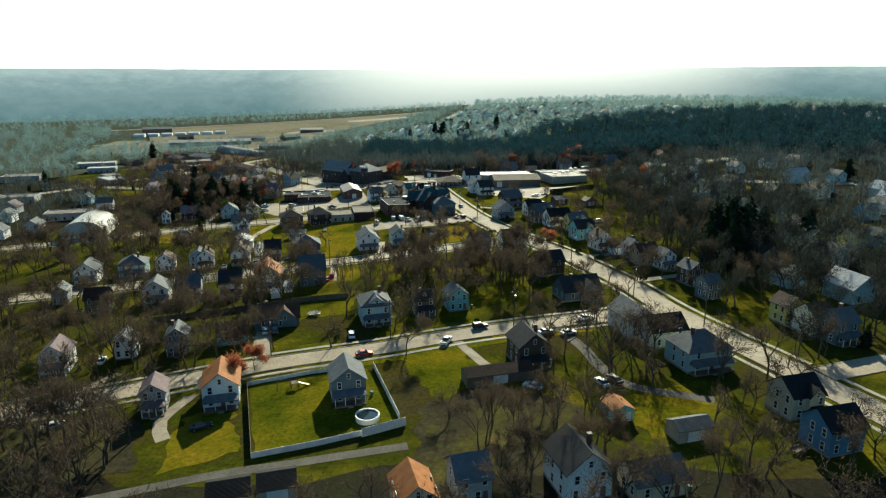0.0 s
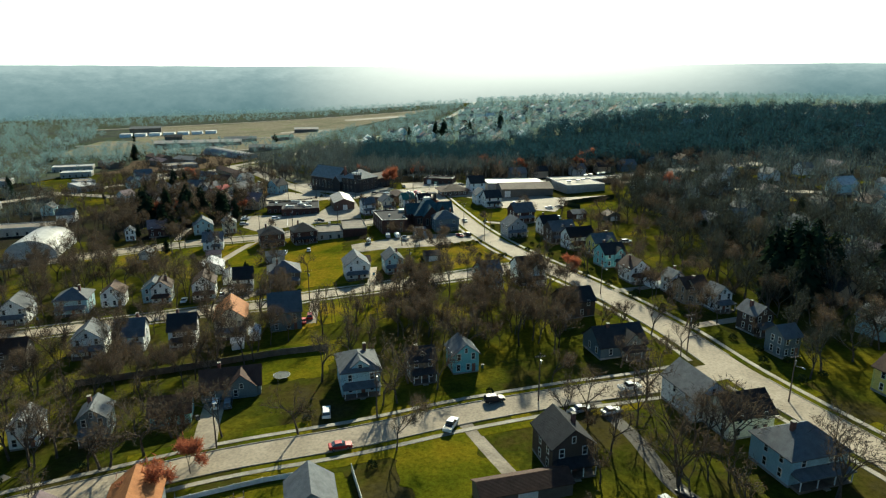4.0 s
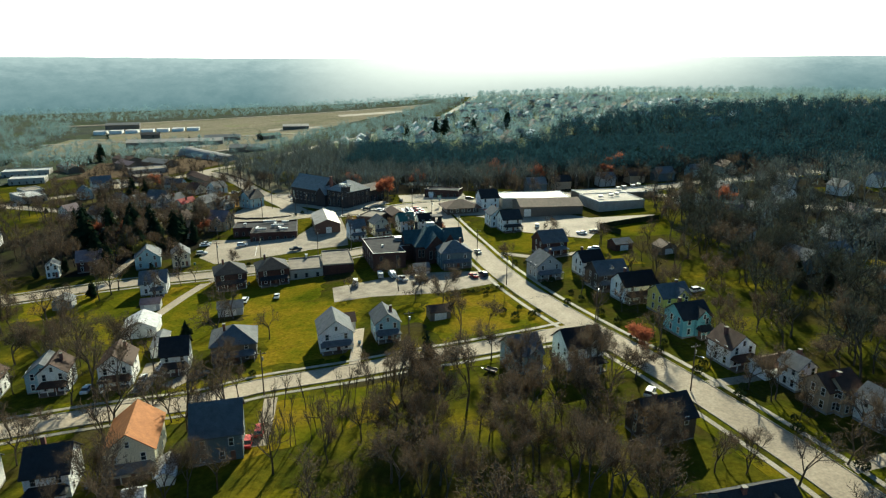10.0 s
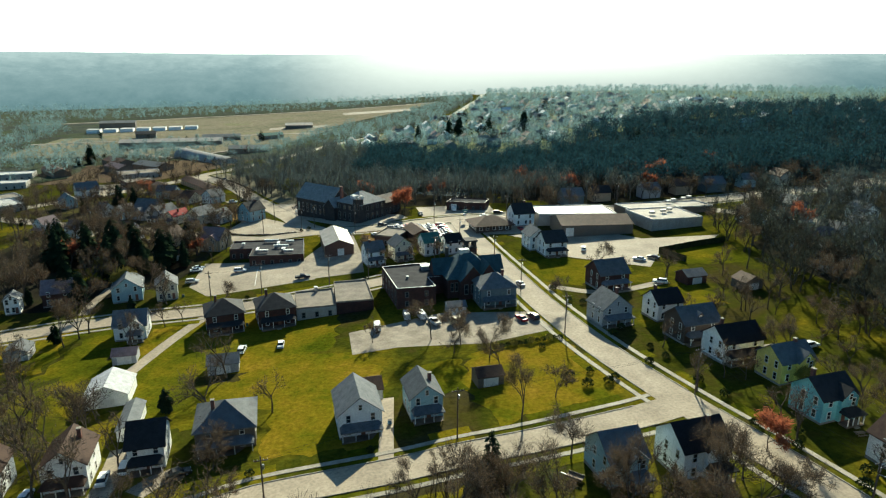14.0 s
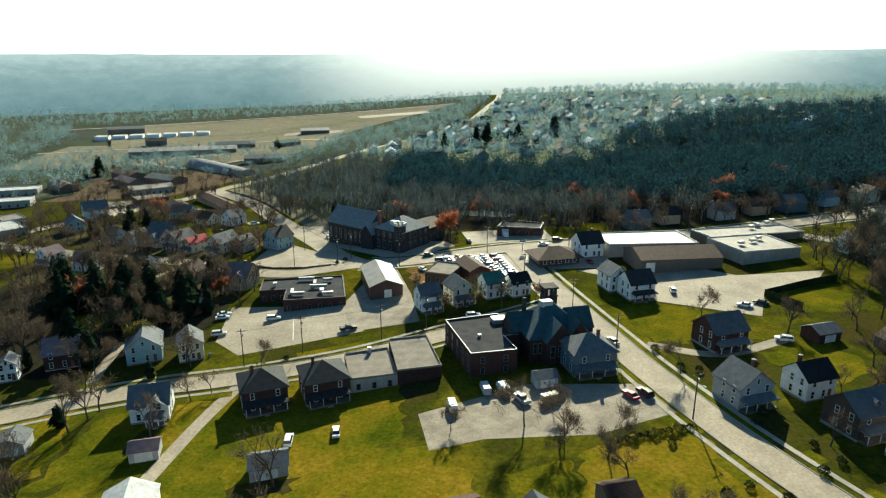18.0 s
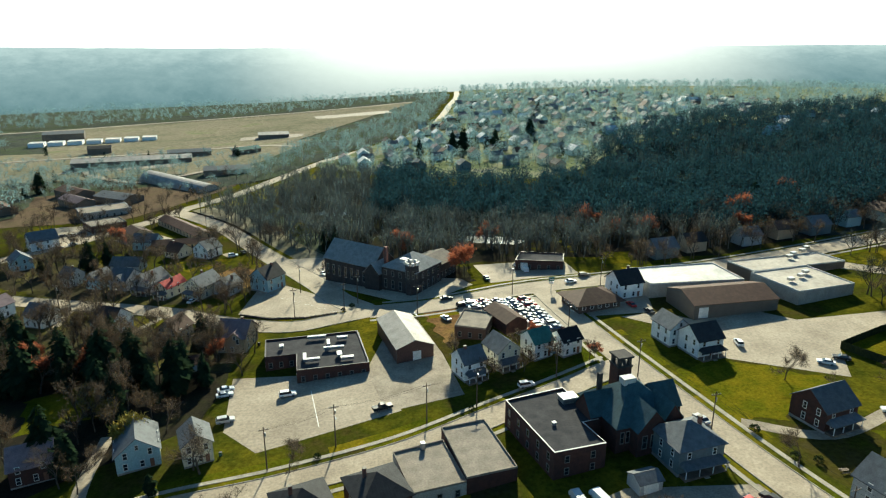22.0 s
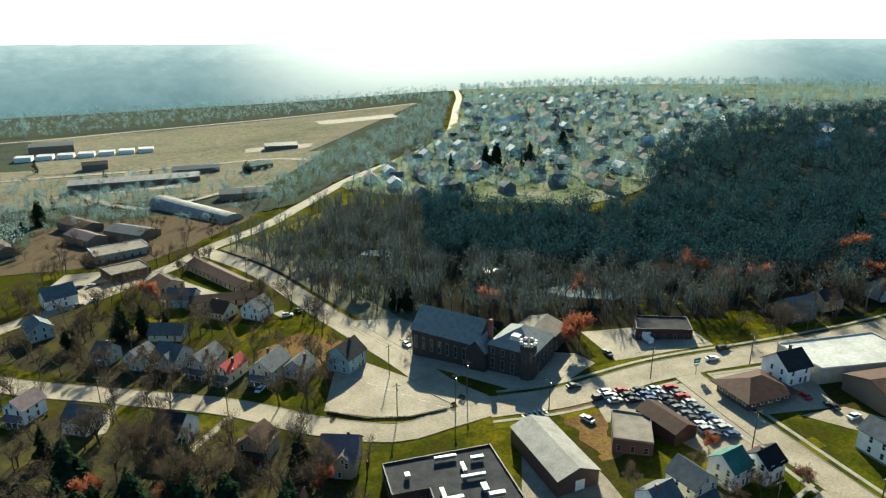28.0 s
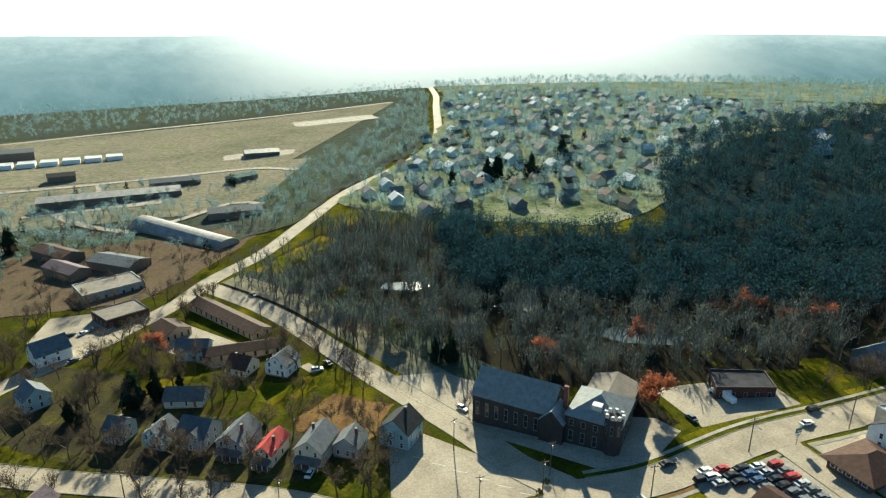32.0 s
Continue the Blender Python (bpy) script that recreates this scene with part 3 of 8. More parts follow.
LAWNS = [
    ([(-104, 340), (-62, 350), (-48, 344), (-46, 322), (-58, 310), (-84, 304), (-102, 306)], M_GOLD, "golden spring lawn behind the shops"),
    ([(-118, 344), (-108, 346), (-106, 312), (-122, 306)], M_LAWN, "bright lawn"),
    ([(-8, 425), (-1, 427), (1, 412), (-4, 410)], M_GOLD, "grass verge at the corner"),
    ([(-109, 444), (-94, 442), (-83, 443), (-79, 446), (-83, 447.5), (-95, 445.5), (-108, 447.5)], M_GOLD, "grass strip along the car park wall"),
    ([(-56, 464), (-32, 467), (-31, 488), (-58, 490)], M_LITTER, "bare ground by the church, coloured dark as if shaded"),
    ([(-46, 268), (-28, 270), (-30, 300), (-38, 316), (-62, 318), (-68, 300), (-66, 292), (-54, 288), (-52, 267)], M_GOLD, "golden spring lawn"),
    ([(-44, 246), (-12, 256), (-18, 236), (-46, 222)], M_GOLD, "golden spring lawn"),
    ([(-8, 312), (16, 318), (26, 288), (22, 284), (-4, 276), (-12, 296)], M_GOLD, "golden spring lawn"),
    ([(-112, 318), (-84, 322), (-80, 296), (-100, 286), (-118, 300)], M_LAWN, "bright lawn"),
    ([(-46, 186), (-30, 190), (-28, 214), (-50, 208)], M_LAWN, "bright lawn"),
    ([(-47, 142), (-19, 149), (-9, 123), (-37, 111)], M_LAWN, "bright fenced lawn"),
    ([(-58, 128), (-48, 130), (-40, 112), (-54, 106)], M_GOLD, "golden spring lawn"),
    ([(26, 392), (52, 378), (44, 362), (22, 360), (12, 384)], M_LAWN, "bright lawn"),
    ([(36, 130), (56, 136), (62, 122), (42, 112)], M_GOLD, "golden spring lawn"),
    ([(-14, 160), (4, 164), (14, 140), (-2, 132)], M_LAWN, "bright lawn"),
    ([(72, 404), (98, 400), (94, 378), (70, 376)], M_LAWN, "bright lawn behind a hedge"),
    ([(-72, 382), (-67, 380), (-73, 402), (-77, 400)], M_LAWN, "grass strip between two yards"),
    ([(-54, 444), (-41, 444), (-42, 415), (-48, 416)], M_CLAY, "dry grass bank"),
    ([(-262, 520), (-196, 484), (-150, 470), (-128, 478), (-150, 498), (-190, 520), (-215, 548), (-240, 560)], M_YARD, "worn yards behind a row of houses, coloured as shaded"),
    ([(-215, 470), (-150, 448), (-118, 436), (-112, 408), (-150, 412), (-215, 440)], M_YARD, "worn yards under trees, with shade in their colour"),
    ([(-149, 503), (-134, 516), (-116, 503), (-124, 485), (-143, 488)], M_CLAY, "bare brown plot"),
    ([(-176, 648), (-140, 700), (-128, 690), (-160, 640)], M_GOLD, "grassy bank above the creek"),
    ([(-44, 668), (20, 646), (52, 660), (44, 702), (-10, 716)], M_GOLD, "sunlit rough grass at the edge of the village"),
    ([(-168, 531), (-150, 528), (-141, 533), (-140, 521), (-156, 513)], M_GOLD, "sunlit back lawn"),
    ([(-7, 128), (14, 137), (31, 127), (24, 104), (-4, 100)], M_YARD, "worn brown yard with tree shade in its colour"),
    ([(-112, 132), (-66, 128), (-60, 108), (-110, 98)], M_YARD, "worn brown yard with tree shade in its colour"),
    ([(24, 478), (34, 476), (40, 492), (28, 494)], M_LAWN, "bright lawn"),
    ([(-86, 300), (-66, 304), (-62, 284), (-84, 278)], M_LAWN, "bright lawn"),
    ([(-24, 306), (-12, 309), (-10, 292), (-22, 290)], M_LAWN, "bright lawn"),
    ([(-150, 330), (-128, 338), (-122, 312), (-142, 306)], M_GOLD, "golden spring lawn"),
    ([(46, 352), (66, 356), (70, 338), (50, 332)], M_LAWN, "bright lawn"),
    ([(-168, 400), (-150, 408), (-142, 388), (-160, 380)], M_LAWN, "bright lawn"),
]
def ragged(outline, step, amount):
    """The same outline with more corners and a wandering edge."""
    out = []
    for (xa, ya), (xb, yb) in zip(outline, outline[1:] + outline[:1]):
        n = max(1, int(math.hypot(xb - xa, yb - ya) / step))
        for k in range(n):
            x, y = xa + (xb - xa) * k / n, ya + (yb - ya) * k / n
            out.append((x + amount * noise.noise((x * 0.23, y * 0.23, 1.0)) * 2, y + amount * noise.noise((x * 0.23, y * 0.23, 9.0)) * 2))
    return out


for i, (outline, m, label) in enumerate(LAWNS):
    area = sum(a[0] * b[1] - b[0] * a[1] for a, b in zip(outline, outline[1:] + outline[:1]))
    flat("lawn", ragged(outline if area > 0 else outline[::-1], 1.6, 0.3 if "fenced" in label else 1.5), m, 0.02 + 0.001 * i, label)


def bilinear(name, a, b, c, d, n, material, lift, label):
    """A large four-cornered patch laid on the ground."""
    s = Shape()
    for j in range(n + 1):
        for i in range(n + 1):
            u, v = i / n, j / n
            x, y = [(1 - v) * ((1 - u) * a[k] + u * b[k]) + v * ((1 - u) * d[k] + u * c[k]) for k in (0, 1)]
            s.v.append((x, y, gz(x, y) + lift))
    s.f = [(j * (n + 1) + i, j * (n + 1) + i + 1, (j + 1) * (n + 1) + i + 1, (j + 1) * (n + 1) + i) for j in range(n) for i in range(n)]
    return setting(name, s, material, label)


M_PLAIN = ground_mat("rough_plain", [(0.3, (0.045, 0.055, 0.046)), (0.45, (0.075, 0.08, 0.066)), (0.6, (0.065, 0.08, 0.045)), (0.72, (0.125, 0.12, 0.09))], 0.03, 0.4)
bilinear("rough_ground", (-640, 640), (-188, 690), (20, 1420), (-800, 1230), 60, M_PLAIN, 0.2, "rough olive-brown ground of the river plain")
flat("dirt_yard", ragged([(-338, 612), (-268, 618), (-228, 618), (-206, 652), (-188, 690), (-180, 716), (-205, 735), (-330, 705)], 6, 2.0), M_EARTH, 0.24, "bare dirt yards among the roadside sheds")
bilinear("field", (-410, 905), (-178, 928), (-24, 1376), (-530, 1150), 40, M_FIELD, 0.8, "dry tan river-plain field")
bilinear("field", (-440, 760), (-190, 780), (-150, 960), (-470, 930), 24, M_FIELD, 0.5, "worn industrial yard of dirt and gravel")


# pale tracks and a gravel apron on the plain
for k, (points, half) in enumerate((([(-470, 870), (-404, 888), (-340, 900), (-270, 916), (-200, 926), (-160, 905)], 4.0), ([(-620, 1105), (-520, 1152), (-420, 1212), (-314, 1264), (-170, 1325), (-26, 1384)], 5.0), ([(-330, 905), (-318, 860), (-330, 810), (-300, 770), (-262, 742)], 3.0), ([(-262, 742), (-235, 765), (-205, 800), (-182, 790)], 3.0))):
    setting("track", ribbon(spline(points, 10.0), half, -half, 0.95 + 0.02 * k), M_GRAVEL, "pale gravel track across the plain")
for k, outline in enumerate(([(-170, 1180), (-60, 1205), (-70, 1250), (-180, 1225)], [(-235, 975), (-170, 985), (-165, 1015), (-240, 1005)], [(-350, 800), (-260, 815), (-255, 835), (-350, 822)])):
    flat("gravel_apron", ragged(outline, 8, 2.0), M_GRAVEL, 0.9 + 0.01 * k, "bleached gravel apron beside the sheds of the plain")


# ---------------------------------------------------------------- houses
WIN = Shape()
for a, b, c, d in ((-0.52, 0.52, 0.78, 0.9), (-0.52, 0.52, -0.92, -0.78), (-0.52, -0.4, -0.8, 0.8), (0.4, 0.52, -0.8, 0.8), (-0.4, 0.4, -0.03, 0.03)):
    WIN.box(a, b, -0.07, 0.02, c, d)
WIN_ME = WIN.mesh("window", M_TRIM)
PANE_ME = Shape().box(-0.4, 0.4, -0.03, 0.01, -0.8, 0.8).mesh("pane", M_GLASS)


WIN_DIM = WIN.mesh("window", M_DIMTRIM)


def window(parent, x, y, z, turn, sx=1.0, sz=1.0):
    """A sash window in a wall that faces turn degrees (0: towards -y)."""
    w = part("window", WIN_DIM if parent["category"] in ("church", "building") else WIN_ME, None, parent)
    w.matrix_basis = pose(x, y, z, 0, 0, turn) @ Matrix.Diagonal((sx, 1, sz, 1))
    part("pane", PANE_ME, None, w)
    return w


def gable(w, d, z, rise, over=0.45, thick=0.18):
    """Two roof plates with the ridge along y."""
    s = Shape()
    k = rise / (w / 2)
    e = w / 2 + over
    for sx in (-1, 1):
        q = [(0, -d / 2 - over, z + rise), (0, d / 2 + over, z + rise), (sx * e, d / 2 + over, z - over * k), (sx * e, -d / 2 - over, z - over * k)]
        s.slab(q if sx < 0 else q[::-1], thick)
    return s.turned(Matrix.Translation((0, 0, thick)))


def hip(w, d, z, rise, over=0.5, thick=0.2):
    e, f = w / 2 + over, d / 2 + over
    r = abs(f - e)
    a, b = ((0, -r, z + rise), (0, r, z + rise)) if f >= e else ((-r, 0, z + rise), (r, 0, z + rise))
    c = [(-e, -f, z), (e, -f, z), (e, f, z), (-e, f, z)]
    s = Shape()
    low = [(x, y, q - thick) for x, y, q in c]
    if f >= e:
        faces = [(0, 1, 4), (1, 2, 5, 4), (2, 3, 5), (3, 0, 4, 5)]
    else:
        faces = [(0, 1, 5, 4), (1, 2, 5), (2, 3, 4, 5), (3, 0, 4)]
    s.add(c + [a, b] + low, faces + [(9, 8, 7, 6), (0, 6, 7, 1), (1, 7, 8, 2), (2, 8, 9, 3), (3, 9, 6, 0)])
    return s


def gable_wall(w, d, z0, z1, rise):
    return Shape().add([(-w / 2, -d / 2, z0), (w / 2, -d / 2, z0), (w / 2, d / 2, z0), (-w / 2, d / 2, z0), (-w / 2, -d / 2, z1), (w / 2, -d / 2, z1),
                        (w / 2, d / 2, z1), (-w / 2, d / 2, z1), (0, -d / 2, z1 + rise), (0, d / 2, z1 + rise)],
                       [(0, 3, 2, 1), (0, 1, 5, 8, 4), (2, 3, 7, 9, 6), (1, 2, 6, 5), (3, 0, 4, 7), (4, 8, 9, 7), (5, 6, 9, 8)])


ROOF_WORDS = {"slate": "grey shingle", "dark": "dark shingle", "black": "black shingle", "brown": "brown shingle", "mauve": "mauve-grey shingle", "rust": "rust-orange shingle", "red": "red metal", "green": "green shingle", "metal": "pale metal"}
WALL_WORDS = {"white": "white clapboard", "cream": "cream clapboard", "beige": "beige clapboard", "tan": "tan clapboard", "grey": "grey clapboard", "greyblue": "slate-blue clapboard", "paleblue": "pale blue clapboard", "teal": "teal clapboard",
              "taupe": "taupe clapboard", "brownw": "dark brown clapboard", "yellow": "yellow clapboard", "blue": "deep blue clapboard", "brick": "red brick"}
FORM_WORDS = {"gy": "gabled", "gx": "side-gabled", "hip": "hipped", "hipg": "hipped", "cross": "cross-gabled"}


def house(x, y, w, d, turn, eave, form, wall, roof, extra, rng):
    tall = eave > 4.2
    label = f"{WALL_WORDS[wall]} {'two-storey' if tall else 'one-storey'} house with a {FORM_WORDS[form]} {ROOF_WORDS[roof]} roof"
    h = thing("house", pose(x, y, gz(x, y), 0, 0, turn), label, "house", "houses of the town")
    wm, rm = WALLS[wall], ROOFS[roof]
    z0 = 0.45
    span = d if form in ("gx", "cross") else w
    rise = span / 2 * (0.62 if form in ("hip", "hipg") else 0.78)
    quarter = Matrix.Rotation(math.pi / 2, 4, "Z")
    if form == "gy":
        part("wall", gable_wall(w, d, z0, eave, rise), wm, h)
        part("roof", gable(w, d, eave, rise), rm, h)
    elif form in ("gx", "cross"):
        part("wall", gable_wall(d, w, z0, eave, rise).turned(quarter), wm, h)
        part("roof", gable(d, w, eave, rise).turned(quarter), rm, h)
        if form == "cross":
            cw = w * 0.5
            cr = cw / 2 * 0.9
            off = w * 0.18
            m = Matrix.Translation((off, -d * 0.32, 0))
            part("wing_wall", gable_wall(cw, d * 0.56, z0, eave, cr).turned(m), wm, h)
            part("wing_roof", gable(cw, d * 0.56, eave + 0.02, cr, 0.35).turned(m), rm, h)
            window(h, off, -d * 0.6 - 0.02, eave + 0.3, 0, 0.9, 0.75)
    else:
        part("wall", Shape().box(-w / 2, w / 2, -d / 2, d / 2, z0, eave), wm, h)
        part("roof", hip(w, d, eave, rise), rm, h)
        if form == "hipg":
            m = Matrix.Translation((0, -d * 0.3, 0))
            part("dormer_wall", gable_wall(w * 0.45, d * 0.3, eave - 0.2, eave + 0.9, w * 0.17).turned(m), wm, h)
            part("dormer_roof", gable(w * 0.45, d * 0.3, eave + 0.9, w * 0.17, 0.3).turned(m), rm, h)
            window(h, 0, -d * 0.45 - 0.02, eave + 0.9, 0, 1.1, 0.6)
    part("foundation", Shape().box(-w / 2 + 0.03, w / 2 - 0.03, -d / 2 + 0.03, d / 2 - 0.03, -1.4, z0), M_FOUND, h)
    floors = (1.75, 4.5) if tall else (1.9,)
    front = -d / 2 - 0.02
    for k, z in enumerate(floors):
        cols = (-0.28, 0.28) if k or "p" in extra else (-0.3, 0.08)
        for c in cols:
            window(h, c * w, front if form != "cross" or c < 0 else -d * 0.6 - 0.02, z, 0)
        for sx, t in ((-1, -90), (1, 90)):
            for c in (-0.28, 0.1):
                window(h, sx * (w / 2 + 0.02), c * d, z, t)
    if form == "gy" and tall:
        window(h, 0, front, eave + rise * 0.35, 0, 0.8, 0.75)
    door = part("door", Shape().box(-0.45, 0.45, -0.06, 0.02, 0, 2.0), M_DOOR, h)
    door.matrix_basis = pose(w * 0.3 if "p" not in extra else 0.05 * w, front if form != "cross" or "p" not in extra else -d * 0.6 - 0.02, 0.5)
    if "p" in extra:
        pw, pd, yf = w * (0.92 if form != "cross" else 0.5), 2.1, (-d / 2 if form != "cross" else -d * 0.6)
        cx = 0 if form != "cross" else w * 0.18
        part("porch_floor", Shape().box(cx - pw / 2, cx + pw / 2, yf - pd, yf - 0.01, -0.9, 0.5), M_WOOD, h)
        s = Shape().add([(cx - pw / 2 - 0.25, yf - pd - 0.3, 2.75), (cx + pw / 2 + 0.25, yf - pd - 0.3, 2.75), (cx + pw / 2 - 0.5, yf, 3.5), (cx - pw / 2 + 0.5, yf, 3.5),
                         (cx - pw / 2 - 0.25, yf - pd - 0.3, 2.55), (cx + pw / 2 + 0.25, yf - pd - 0.3, 2.55), (cx + pw / 2 + 0.25, yf, 2.55), (cx - pw / 2 - 0.25, yf, 2.55), (cx + pw / 2 + 0.25, yf, 2.75), (cx - pw / 2 - 0.25, yf, 2.75)],
                        [(0, 1, 2, 3), (1, 8, 2), (0, 3, 9), (4, 7, 6, 5), (0, 4, 5, 1), (1, 5, 6, 8), (0, 9, 7, 4), (8, 6, 7, 9), (2, 8, 9, 3)])
        part("porch_roof", s, ROOFS["slate"] if roof in ("rust", "red") else rm, h)
        for k in range(4):
            px = cx - pw / 2 + 0.15 + k * (pw - 0.3) / 3
            part("porch_post", Shape().box(px - 0.08, px + 0.08, yf - pd + 0.05, yf - pd + 0.21, 0.5, 2.56), M_TRIM, h)
        part("porch_step", Shape().box(cx - 0.6, cx + 0.6, yf - pd - 0.6, yf - pd, -0.8, 0.25), M_WALK, h)
    if "c" in extra or rng.random() < 0.35:
        cx, cy, top = rng.choice((-0.2, 0.22)) * w, rng.uniform(-0.1, 0.25) * d, eave + rise + 0.7
        ch = part("chimney", Shape().box(cx - 0.35, cx + 0.35, cy - 0.35, cy + 0.35, eave - 0.2, top), M_CHIM, h)
        part("cap", Shape().box(cx - 0.42, cx + 0.42, cy - 0.42, cy + 0.42, top, top + 0.12), M_WALK, ch)
    if "d" in extra:
        m = Matrix.Translation((0, -d * 0.2, 0))
        part("dormer_wall", gable_wall(1.8, d * 0.3, eave, eave + rise * 0.45, 0.8).turned(m), wm, h)
        part("dormer_roof", gable(1.8, d * 0.3, eave + rise * 0.45, 0.8, 0.25, 0.12).turned(m), rm, h)
        window(h, 0, -d * 0.35 - 0.02, eave + rise * 0.35, 0, 0.7, 0.5)
    return h


